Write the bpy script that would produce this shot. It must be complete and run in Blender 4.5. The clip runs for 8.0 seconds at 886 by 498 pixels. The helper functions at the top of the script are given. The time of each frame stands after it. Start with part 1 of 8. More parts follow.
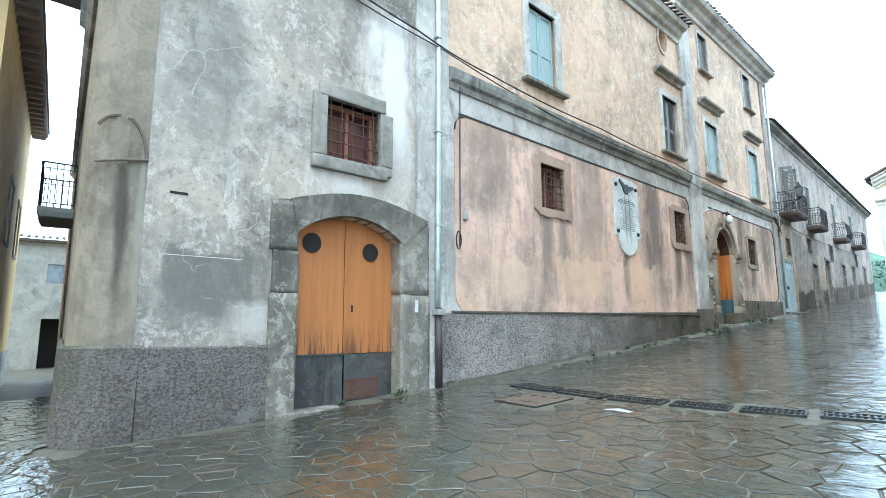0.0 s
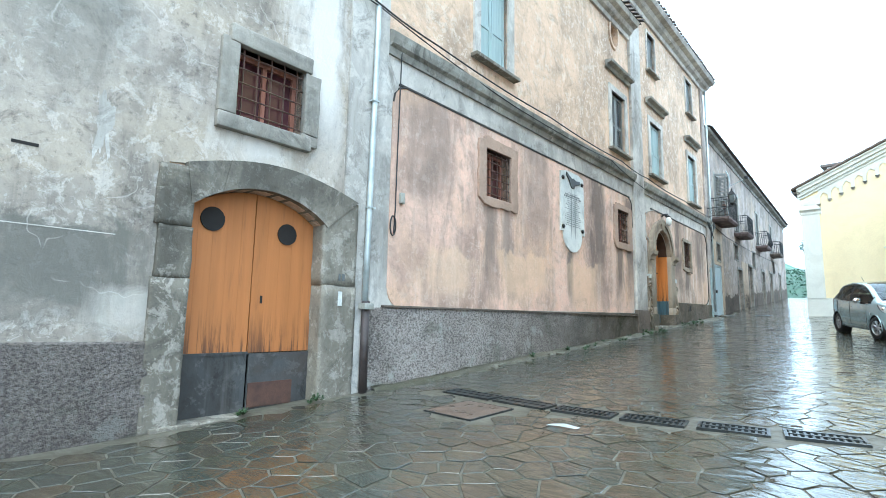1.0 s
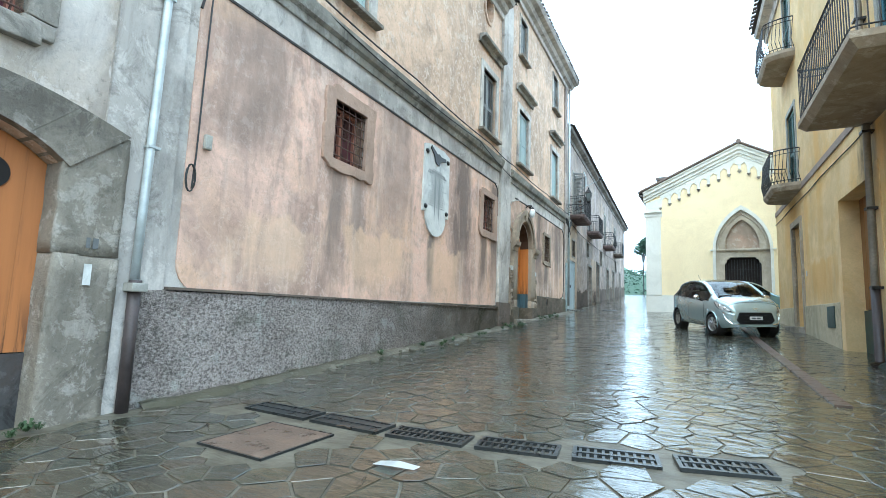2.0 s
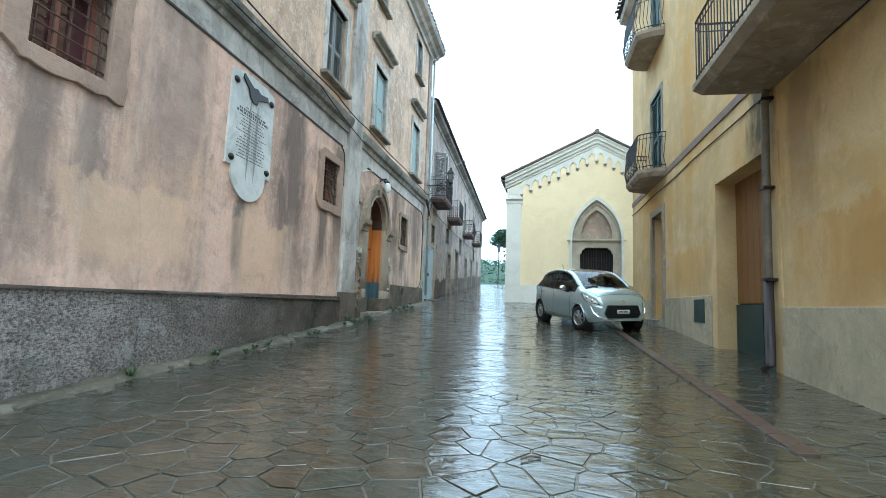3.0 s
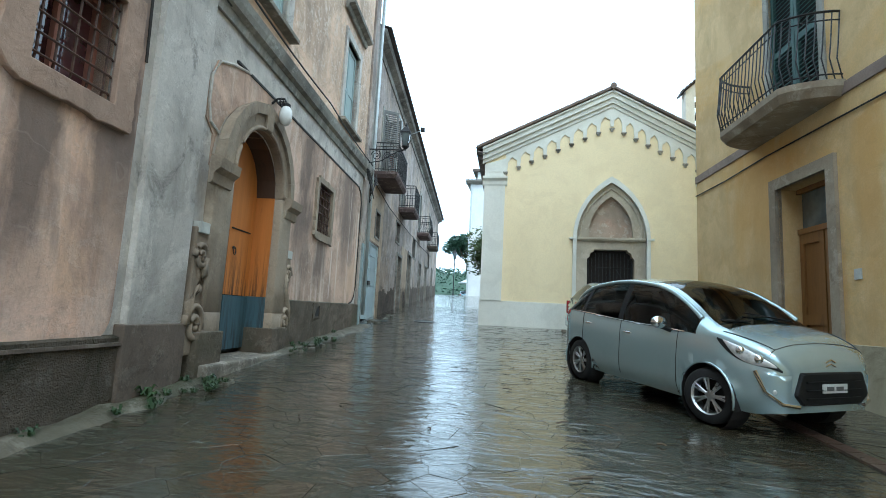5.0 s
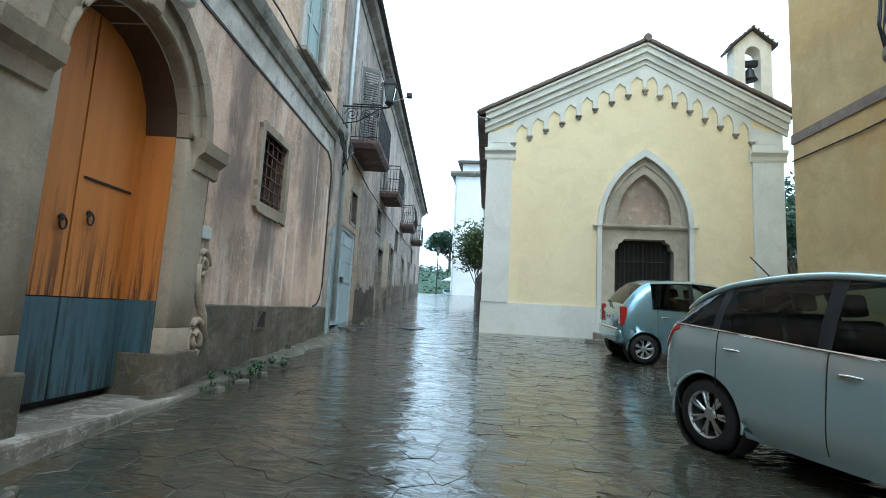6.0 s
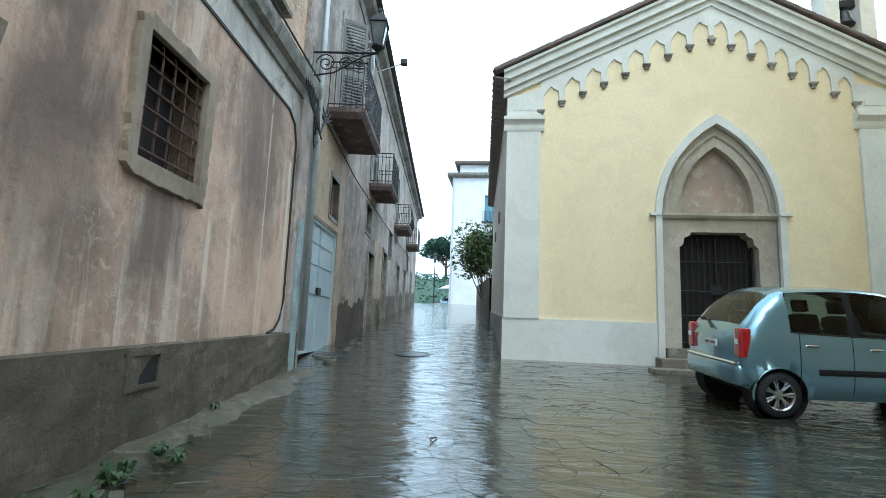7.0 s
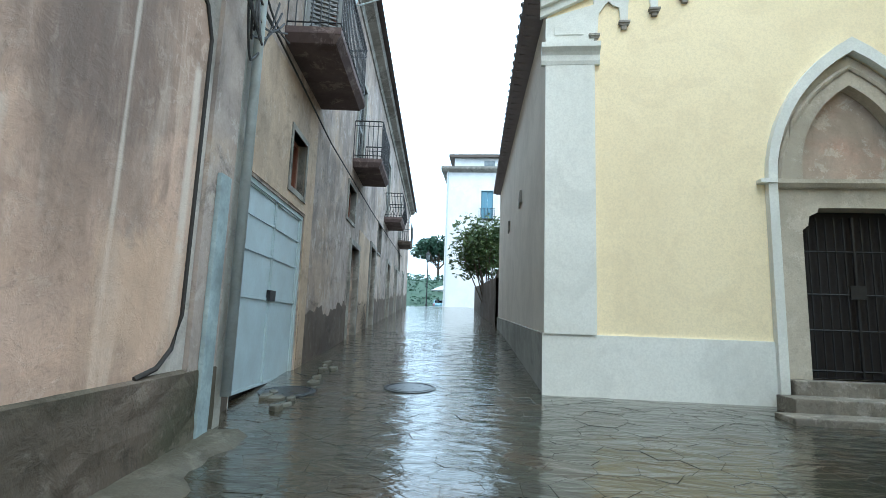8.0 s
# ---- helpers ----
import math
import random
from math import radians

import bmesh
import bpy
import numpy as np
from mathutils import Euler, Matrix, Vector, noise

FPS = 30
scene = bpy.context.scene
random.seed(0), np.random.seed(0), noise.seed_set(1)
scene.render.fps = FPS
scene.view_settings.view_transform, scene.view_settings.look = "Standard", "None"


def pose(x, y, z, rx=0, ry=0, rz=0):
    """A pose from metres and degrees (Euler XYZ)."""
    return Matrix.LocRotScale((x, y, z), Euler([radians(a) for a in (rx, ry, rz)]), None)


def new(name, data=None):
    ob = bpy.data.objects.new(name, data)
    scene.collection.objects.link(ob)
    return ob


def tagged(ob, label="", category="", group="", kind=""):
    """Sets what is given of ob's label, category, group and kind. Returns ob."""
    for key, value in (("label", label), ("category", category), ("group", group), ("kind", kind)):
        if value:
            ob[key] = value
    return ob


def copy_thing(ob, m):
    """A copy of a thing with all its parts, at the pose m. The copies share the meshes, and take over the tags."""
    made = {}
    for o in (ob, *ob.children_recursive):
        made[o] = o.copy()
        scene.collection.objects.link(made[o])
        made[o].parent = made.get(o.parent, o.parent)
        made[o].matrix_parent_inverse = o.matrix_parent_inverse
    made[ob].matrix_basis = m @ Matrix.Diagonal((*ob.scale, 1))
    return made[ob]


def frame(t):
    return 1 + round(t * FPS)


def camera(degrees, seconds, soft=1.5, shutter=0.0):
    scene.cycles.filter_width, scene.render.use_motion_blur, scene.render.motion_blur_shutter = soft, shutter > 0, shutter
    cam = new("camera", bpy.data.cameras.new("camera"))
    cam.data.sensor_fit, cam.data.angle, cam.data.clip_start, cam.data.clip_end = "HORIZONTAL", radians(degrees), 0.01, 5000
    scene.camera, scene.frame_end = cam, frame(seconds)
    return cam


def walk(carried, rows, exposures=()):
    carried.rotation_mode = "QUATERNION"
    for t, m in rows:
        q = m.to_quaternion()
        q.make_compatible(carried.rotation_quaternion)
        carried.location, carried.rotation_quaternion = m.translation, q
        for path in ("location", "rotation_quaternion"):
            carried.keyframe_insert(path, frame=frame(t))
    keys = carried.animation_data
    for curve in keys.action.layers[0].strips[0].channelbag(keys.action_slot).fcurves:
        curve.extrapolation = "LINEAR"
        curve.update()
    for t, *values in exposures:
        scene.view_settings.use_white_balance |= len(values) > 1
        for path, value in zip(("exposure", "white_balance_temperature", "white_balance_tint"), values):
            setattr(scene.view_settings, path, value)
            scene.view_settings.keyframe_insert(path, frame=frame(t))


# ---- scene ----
cam = camera(82.4, 8.0, soft=0.7)
PATH = [
    (0.0, pose(0.000, 0.000, 1.250, 98.28, 0.40, 52.94)),
    (0.5, pose(-0.300, 0.279, 1.304, 98.12, -0.20, 50.51)),
    (1.0, pose(-0.686, 0.724, 1.298, 97.60, -1.10, 46.08)),
    (1.5, pose(-1.121, 1.379, 1.334, 96.86, -2.13, 39.10)),
    (2.0, pose(-1.512, 2.299, 1.296, 97.01, -2.04, 31.06)),
    (2.2, pose(-1.671, 2.749, 1.312, 97.20, -2.43, 27.15)),
    (3.5, pose(-2.679, 6.425, 1.511, 96.13, -2.10, 11.62)),
    (4.0, pose(-3.182, 8.057, 1.620, 98.39, -2.97, 10.31)),
    (4.5, pose(-3.607, 9.936, 1.752, 97.78, -2.99, 10.28)),
    (5.8, pose(-4.828, 14.277, 1.997, 97.30, -3.05, 7.60)),
    (6.0, pose(-4.952, 14.844, 2.022, 97.31, -3.07, 7.28)),
    (6.5, pose(-5.269, 16.362, 2.145, 98.10, -2.65, 6.85)),
    (7.0, pose(-5.626, 17.864, 2.262, 98.19, -2.16, 6.78)),
    (7.5, pose(-5.952, 19.426, 2.374, 97.02, -1.94, 6.57)),
    (8.0, pose(-6.275, 20.898, 2.469, 98.37, -2.01, 5.72)),
]
walk(cam, PATH, [
    (0.0, 0.84, 5560, 1), (1.0, 0.86, 5560, 1), (2.0, 0.72, 5600, 1), (3.5, 0.22, 5600, 0),
    (4.5, 0.11, 5620, 0), (6.5, 0.13, 5640, 1), (8.0, 0.30, 5650, 2)])

# ---- light: an overcast, rainy day ----
world = bpy.data.worlds.new("overcast_sky")
scene.world = world
world.use_nodes = True
wt = world.node_tree
wt.nodes.clear()
sky = wt.nodes.new("ShaderNodeTexSky")
sky.sky_type, sky.sun_disc = "NISHITA", False
sky.sun_elevation, sky.sun_rotation = radians(52), radians(200)
sky.dust_density, sky.air_density = 4.0, 1.0
cloud = wt.nodes.new("ShaderNodeMix")
cloud.data_type = "RGBA"
cloud.inputs[0].default_value = 0.9
cloud.inputs[7].default_value = (18.0, 21.4, 24.6, 1)
back = wt.nodes.new("ShaderNodeBackground")
back.inputs[1].default_value = 0.10
sky_out = wt.nodes.new("ShaderNodeOutputWorld")
wt.links.new(sky.outputs[0], cloud.inputs[6])
wt.links.new(cloud.outputs[2], back.inputs[0])
wt.links.new(back.outputs[0], sky_out.inputs[0])

sun_data = bpy.data.lights.new("sun", "SUN")
sun_data.energy, sun_data.angle, sun_data.color = 1.5, radians(40), (1.0, 0.92, 0.80)
sun = new("sun", sun_data)
sun.matrix_world = pose(0, 0, 40, 38, 0, 20)

# ---- building tools ----
def box(bm, x0, x1, y0, y1, z0, z1):
    v = [bm.verts.new((x, y, z)) for x in (x0, x1) for y in (y0, y1) for z in (z0, z1)]
    for a, b, c, d in ((0, 1, 3, 2), (4, 6, 7, 5), (0, 4, 5, 1), (2, 3, 7, 6), (0, 2, 6, 4), (1, 5, 7, 3)):
        bm.faces.new((v[a], v[b], v[c], v[d]))
    return v


def boxes(*rows):
    bm = bmesh.new()
    for r in rows:
        box(bm, *r)
    return bm


def bevelled(bm, width, segments=2):
    bmesh.ops.bevel(bm, geom=bm.edges[:], offset=width, segments=segments, profile=0.6, affect="EDGES", clamp_overlap=True)
    return bm


def worn(bm, amount=0.012, scale=5.0, cuts=3, seed=0.0):
    """Uneven, knocked-about surface for a block of old stone."""
    bmesh.ops.subdivide_edges(bm, edges=[e for e in bm.edges if e.calc_length() > 0.12], cuts=cuts, use_grid_fill=True)
    for v in bm.verts:
        p = v.co * scale + Vector((seed, seed * 2, 0))
        v.co += Vector((noise.noise(p), noise.noise(p + Vector((9, 0, 0))), noise.noise(p + Vector((0, 9, 0))))) * amount
    return bm


def slab(bm, outer, holes, y0, y1):
    """A plate in the x-z plane with openings, from depth y0 to y1."""
    loops = [[bm.verts.new((x, y0, z)) for x, z in pts] for pts in (outer, *holes)]
    rims = []
    for lp in loops:
        rims += [bm.edges.new((lp[i], lp[(i + 1) % len(lp)])) for i in range(len(lp))]
    fill = bmesh.ops.triangle_fill(bm, edges=rims, use_beauty=True, normal=(0, -1, 0))
    front = [f for f in fill["geom"] if isinstance(f, bmesh.types.BMFace)]
    twin = {}
    for lp in loops:
        for v in lp:
            twin[v] = bm.verts.new((v.co.x, y1, v.co.z))
    for f in front:
        bm.faces.new([twin[v] for v in reversed(f.verts)])
    for lp in loops:
        for i in range(len(lp)):
            a, b = lp[i], lp[(i + 1) % len(lp)]
            bm.faces.new((a, b, twin[b], twin[a]))
    bmesh.ops.recalc_face_normals(bm, faces=bm.faces[:])
    return bm


def rect(x0, x1, z0, z1):
    return [(x0, z0), (x1, z0), (x1, z1), (x0, z1)]


def round_rect(x0, x1, z0, z1, r, n=5):
    pts = []
    for cx, cz, a in ((x1 - r, z0 + r, -90), (x1 - r, z1 - r, 0), (x0 + r, z1 - r, 90), (x0 + r, z0 + r, 180)):
        pts += [(cx + r * math.cos(radians(a + 90 * i / n)), cz + r * math.sin(radians(a + 90 * i / n))) for i in range(n + 1)]
    return pts


def arched(x0, x1, z0, spring, rise, n=14):
    """An opening with a round or flattened head."""
    c, h = (x0 + x1) / 2, (x1 - x0) / 2
    return [(x0, z0), (x1, z0)] + [(c + h * math.cos(math.pi * i / n), spring + rise * math.sin(math.pi * i / n)) for i in range(n + 1)]


def segmental(x0, x1, z0, spring, rise, n=12):
    c, h = (x0 + x1) / 2, (x1 - x0) / 2
    r = (h * h + rise * rise) / (2 * rise)
    a = math.asin(h / r)
    return [(x0, z0), (x1, z0)] + [(c + r * math.sin(a - 2 * a * i / n), spring + rise - r + r * math.cos(a - 2 * a * i / n)) for i in range(n + 1)]


def pointed(x0, x1, z0, spring, rise, n=9):
    """An opening with a pointed Gothic head."""
    c, h = (x0 + x1) / 2, (x1 - x0) / 2
    r = (h * h + rise * rise) / (2 * h)
    top = math.asin(min(1, rise / r))
    right = [(x1 - r + r * math.cos(top * i / n), spring + r * math.sin(top * i / n)) for i in range(n + 1)]
    left = [(2 * c - x, z) for x, z in reversed(right[:-1])]
    return [(x0, z0), (x1, z0)] + right + left


def lathe(bm, profile, n=16, cx=0, cy=0, cap=True):
    rings = [[bm.verts.new((cx + r * math.cos(2 * math.pi * i / n), cy + r * math.sin(2 * math.pi * i / n), z)) for i in range(n)] for r, z in profile]
    for a, b in zip(rings, rings[1:]):
        for i in range(n):
            bm.faces.new((a[i], a[(i + 1) % n], b[(i + 1) % n], b[i]))
    if cap:
        bm.faces.new(rings[0][::-1])
        bm.faces.new(rings[-1])
    return bm


def tube(bm, pts, r, n=6):
    """A round bar along a line of points."""
    pts = [Vector(p) for p in pts]
    rings = []
    for i, p in enumerate(pts):
        way = (pts[min(i + 1, len(pts) - 1)] - pts[max(i - 1, 0)]).normalized()
        side = way.cross(Vector((0, 0, 1)) if abs(way.z) < 0.9 else Vector((1, 0, 0))).normalized()
        up = side.cross(way)
        rings.append([bm.verts.new(p + r * (math.cos(2 * math.pi * k / n) * side + math.sin(2 * math.pi * k / n) * up)) for k in range(n)])
    for a, b in zip(rings, rings[1:]):
        for k in range(n):
            bm.faces.new((a[k], a[(k + 1) % n], b[(k + 1) % n], b[k]))
    bm.faces.new(rings[0][::-1])
    bm.faces.new(rings[-1])
    return bm


def profile_run(bm, prof, x0, x1, step=0):
    """A moulding: the profile (out, z) run along x; out is towards the street."""
    xs = [x0, x1]
    rings = [[bm.verts.new((x, -o, z)) for o, z in prof] for x in xs]
    n = len(prof)
    for i in range(n):
        bm.faces.new((rings[0][i], rings[0][(i + 1) % n], rings[1][(i + 1) % n], rings[1][i]))
    bm.faces.new(rings[0][::-1])
    bm.faces.new(rings[1])
    bmesh.ops.recalc_face_normals(bm, faces=bm.faces[:])
    return bm


def thing(name, m, label, category, group="", kind=""):
    ob = new(name)
    ob.empty_display_size = 0.2
    ob.matrix_world = m
    return tagged(ob, label, category, group, kind)


def part(name, bm, material, parent=None, label="", smooth=False, m=None):
    me = bpy.data.meshes.new(name)
    bm.normal_update()
    bm.to_mesh(me)
    bm.free()
    me.materials.append(material)
    if smooth:
        me.shade_smooth()
    ob = new(name, me)
    if parent is not None:
        ob.parent = parent
    if m is not None:
        ob.matrix_local = m
    if label:
        tagged(ob, label)
    return ob


def twin_part(ob, parent, m):
    """The same mesh once more under a thing or a part."""
    o = ob.copy()
    scene.collection.objects.link(o)
    o.parent = parent
    o.matrix_local = m
    return o


def solo(name, bm, material, label, category, group="", kind="", smooth=False, m=None):
    ob = part(name, bm, material, None, "", smooth)
    if m is not None:
        ob.matrix_world = m
    return tagged(ob, label, category, group, kind)


# the lie of the street: height of the paving along y
ROAD_Y = [-60, -8, 0, 2.3, 6.4, 8, 10, 14.8, 16.4, 19.4, 20.9, 24.2, 27.6, 33, 44, 57, 66, 300]
ROAD_Z = [-1.2, -0.16, -0.02, 0.04, 0.25, 0.36, 0.49, 0.77, 0.88, 1.09, 1.19, 1.38, 1.62, 2.02, 2.75, 3.65, 3.8, 3.8]


def gz(x, y):
    z = float(np.interp(y, ROAD_Y, ROAD_Z))
    if x < -7 and y < 0.5:
        z -= min(1.0, (-7 - x) * 0.03)
    return z


LEFT = pose(-6.541, 0, 0, 0, 0, 95.0)       # long old house: local x up the street, -y towards the street
FAR = pose(-6.031, 0, 0, 0, 0, 96.56)       # house beyond it
YELLOW = pose(1.57, 0, 0, 0, 0, -84.54)     # yellow house across the street: local x runs down the street
CHAPEL = pose(0, 27.6, 0)

# ---- materials ----
class Nodes:
    def __init__(self, name):
        self.mat = bpy.data.materials.new(name)
        self.mat.use_nodes = True
        self.t = self.mat.node_tree
        self.b = self.t.nodes["Principled BSDF"]
        self.pos = self.t.nodes.new("ShaderNodeNewGeometry").outputs["Position"]

    def put(self, socket, value):
        if isinstance(value, bpy.types.NodeSocket):
            self.t.links.new(value, socket)
        elif isinstance(value, (tuple, list)) and len(value) == 3 and socket.type == "RGBA":
            socket.default_value = (*value, 1)
        else:
            socket.default_value = value

    def set(self, name, value):
        self.put(self.b.inputs[name], value)

    def scaled(self, sx, sy, sz, src=None):
        n = self.t.nodes.new("ShaderNodeVectorMath")
        n.operation = "MULTIPLY"
        self.put(n.inputs[0], src if src is not None else self.pos)
        n.inputs[1].default_value = (sx, sy, sz)
        return n.outputs[0]

    def noise(self, scale, detail=4, rough=0.6, vec=None, warp=0.0):
        n = self.t.nodes.new("ShaderNodeTexNoise")
        self.put(n.inputs["Vector"], vec if vec is not None else self.pos)
        n.inputs["Scale"].default_value, n.inputs["Detail"].default_value, n.inputs["Roughness"].default_value = scale, detail, rough
        n.inputs["Distortion"].default_value = warp
        return n.outputs["Fac"]

    def voronoi(self, scale, feature="F1", vec=None):
        n = self.t.nodes.new("ShaderNodeTexVoronoi")
        n.feature = feature
        self.put(n.inputs["Vector"], vec if vec is not None else self.pos)
        n.inputs["Scale"].default_value = scale
        return n.outputs["Distance"]

    def span(self, fac, a, b, c=0.0, d=1.0):
        n = self.t.nodes.new("ShaderNodeMapRange")
        n.clamp = True
        self.put(n.inputs[0], fac)
        for i, v in enumerate((a, b, c, d)):
            n.inputs[i + 1].default_value = v
        return n.outputs[0]

    def mix(self, fac, a, b):
        n = self.t.nodes.new("ShaderNodeMix")
        n.data_type = "RGBA"
        self.put(n.inputs[0], fac)
        self.put(n.inputs[6], a)
        self.put(n.inputs[7], b)
        return n.outputs[2]

    def math(self, op, a, b=0.5):
        n = self.t.nodes.new("ShaderNodeMath")
        n.operation = op
        self.put(n.inputs[0], a)
        self.put(n.inputs[1], b)
        return n.outputs[0]

    def height(self):
        n = self.t.nodes.new("ShaderNodeSeparateXYZ")
        self.t.links.new(self.pos, n.inputs[0])
        return n.outputs[2]

    def random(self):
        return self.t.nodes.new("ShaderNodeObjectInfo").outputs["Random"]

    def island(self):
        return self.t.nodes.new("ShaderNodeNewGeometry").outputs["Random Per Island"]

    def bump(self, fac, strength=0.3, dist=0.02, after=None):
        n = self.t.nodes.new("ShaderNodeBump")
        n.inputs["Strength"].default_value, n.inputs["Distance"].default_value = strength, dist
        self.put(n.inputs["Height"], fac)
        if after is not None:
            self.put(n.inputs["Normal"], after)
        self.put(self.b.inputs["Normal"], n.outputs[0])
        return n.outputs[0]


def plaster(name, base, dark, pale, rough=0.85, streak=0.55, patch=0.5, relief=0.35, warm=None, seed=0.0, soot=0.6, crack=0.0, stains=(), fleck=0.0, speck=0.2, runs=0.0):
    """Old rendered wall: blotches, rain streaks, peeled pale patches, hair cracks, sandy grain."""
    m = Nodes(name)
    shift = m.t.nodes.new("ShaderNodeVectorMath")
    shift.inputs[1].default_value = (seed, seed * 1.7, seed * 0.6)
    m.t.links.new(m.pos, shift.inputs[0])
    p = shift.outputs[0]
    big = m.noise(0.42, 7, 0.62, p, 0.9)
    mid = m.noise(1.5, 6, 0.62, p, 0.7)
    peel = m.noise(3.3, 9, 0.72, p, 0.4)
    fine = m.noise(42, 3, 0.65, p)
    run = m.noise(1.0, 6, 0.64, m.scaled(1.35, 1.35, 0.42, p), 0.9)
    run2 = m.noise(1.0, 6, 0.65, m.scaled(3.8, 3.8, 0.62, p), 0.9)
    half = tuple(0.45 * a + 0.55 * b for a, b in zip(base, dark))
    c = base
    if warm:
        c = m.mix(m.span(m.noise(0.36, 5, 0.6, m.scaled(1, 1, 1.8, p), 0.6), 0.45, 0.60, 0, 0.85), base, warm)
    c = m.mix(m.span(big, 0.45, 0.57, 0, min(1, streak + 0.2)), c, half)
    c = m.mix(m.span(mid, 0.49, 0.57, 0, 0.42), c, half)
    c = m.mix(m.span(peel, 0.545, 0.585, 0, patch), c, pale)
    c = m.mix(m.math("MULTIPLY", m.span(run, 0.47, 0.59, 0, streak), m.span(big, 0.40, 0.56, 0.12, 1.0)), c, dark)
    c = m.mix(m.math("MULTIPLY", m.span(run2, 0.52, 0.64, 0, streak * 0.55), m.span(mid, 0.44, 0.58, 0.0, 1.0)), c, dark)
    c = m.mix(m.span(m.noise(1.3, 10, 0.78, p, 1.0), 0.54, 0.63, 0, soot), c, tuple(0.5 * v for v in dark))
    c = m.mix(m.span(m.noise(13, 6, 0.75, p), 0.55, 0.66, 0, speck), c, tuple(0.6 * v for v in dark))
    if runs:
        wash = m.noise(1.0, 5, 0.6, m.scaled(2.6, 2.6, 0.20, p), 0.9)
        c = m.mix(m.math("MULTIPLY", m.span(wash, 0.53, 0.62, 0, runs), m.span(big, 0.36, 0.52, 0.2, 1.0)), c, pale)
    if fleck:
        c = m.mix(m.math("MULTIPLY", m.span(m.noise(7, 8, 0.78, p, 0.8), 0.545, 0.575, 0, 1), m.span(big, 0.42, 0.58, 0.25 * fleck, fleck)), c, pale)
    c = m.mix(m.span(fine, 0.40, 0.66, 0, 0.34), c, tuple(0.68 * v for v in base))
    for sx, sy, half_w, z_top, z_low, amount, tone in stains:
        # one rain stain: soft-edged, ragged, running down from z_top to z_low
        off = m.t.nodes.new("ShaderNodeVectorMath")
        off.operation = "SUBTRACT"
        m.put(off.inputs[0], m.pos)
        off.inputs[1].default_value = (sx, sy, 0)
        ln = m.t.nodes.new("ShaderNodeVectorMath")
        ln.operation = "LENGTH"
        m.t.links.new(m.scaled(1, 1, 0, off.outputs[0]), ln.inputs[0])
        ragged = m.math("ADD", ln.outputs["Value"], m.math("MULTIPLY", m.math("SUBTRACT", m.noise(1.0, 6, 0.65, m.scaled(2.4, 2.4, 0.7, p), 0.4), 0.5), half_w * 2.4))
        side = m.span(ragged, half_w * 0.35, half_w, 1, 0)
        hz = m.math("ADD", m.height(), m.math("MULTIPLY", m.math("SUBTRACT", m.noise(1.9, 7, 0.68, p, 0.5), 0.5), 0.9 * min(1.2, z_top - z_low)))
        down = m.math("MULTIPLY", m.span(hz, z_low, z_low + 0.45 * (z_top - z_low)), m.span(hz, z_top, z_top + 0.12, 1, 0))
        c = m.mix(m.math("MULTIPLY", m.math("MULTIPLY", side, down), amount), c, tone)
    if crack:
        warp = m.t.nodes.new("ShaderNodeVectorMath")
        warp.operation = "MULTIPLY_ADD"
        m.put(warp.inputs[0], m.t.nodes.new("ShaderNodeTexNoise").outputs["Color"])
        m.put(warp.inputs[0].links[0].from_node.inputs["Vector"], p)
        warp.inputs[0].links[0].from_node.inputs["Scale"].default_value = 2.6
        warp.inputs[1].default_value = (0.5, 0.5, 0.5)
        m.put(warp.inputs[2], p)
        edge = m.voronoi(0.85, "DISTANCE_TO_EDGE", warp.outputs[0])
        line = m.math("MULTIPLY", m.span(edge, 0.0, 0.010, 1, 0), m.span(m.noise(1.1, 4, 0.6, p), 0.50, 0.56))
        c = m.mix(m.math("MULTIPLY", line, crack), c, pale)
    m.set("Base Color", c)
    m.set("Roughness", m.span(mid, 0.3, 0.7, rough - 0.12, min(1, rough + 0.08)))
    m.set("Specular IOR Level", 0.25)
    first = m.bump(fine, 0.2 * relief / 0.35, 0.006)
    second = m.bump(m.span(peel, 0.54, 0.60), 0.3 * min(1.0, relief / 0.35), 0.008, first)
    m.bump(m.noise(5, 7, 0.7, p, 0.5), relief, 0.035, second)
    return m.mat


def plain(name, color, rough=0.5, metal=0.0, vary=0.25, scale=6.0, bump=0.08, coat=0.0, spec=0.5):
    m = Nodes(name)
    n = m.noise(scale, 5, 0.62)
    f = m.noise(scale * 9, 3, 0.6)
    c = m.mix(m.span(n, 0.3, 0.7), tuple(v * (1 - vary) for v in color), tuple(min(1, v * (1 + vary)) for v in color))
    c = m.mix(m.span(f, 0.45, 0.75, 0, vary), c, tuple(v * 0.5 for v in color))
    m.set("Base Color", c)
    m.set("Roughness", m.span(n, 0.3, 0.7, max(0.02, rough * 0.8), min(1, rough * 1.25)))
    m.set("Metallic", metal)
    m.set("Specular IOR Level", spec)
    m.set("Coat Weight", coat)
    m.set("Coat Roughness", 0.04)
    if bump:
        m.bump(f, bump, 0.01)
    return m.mat


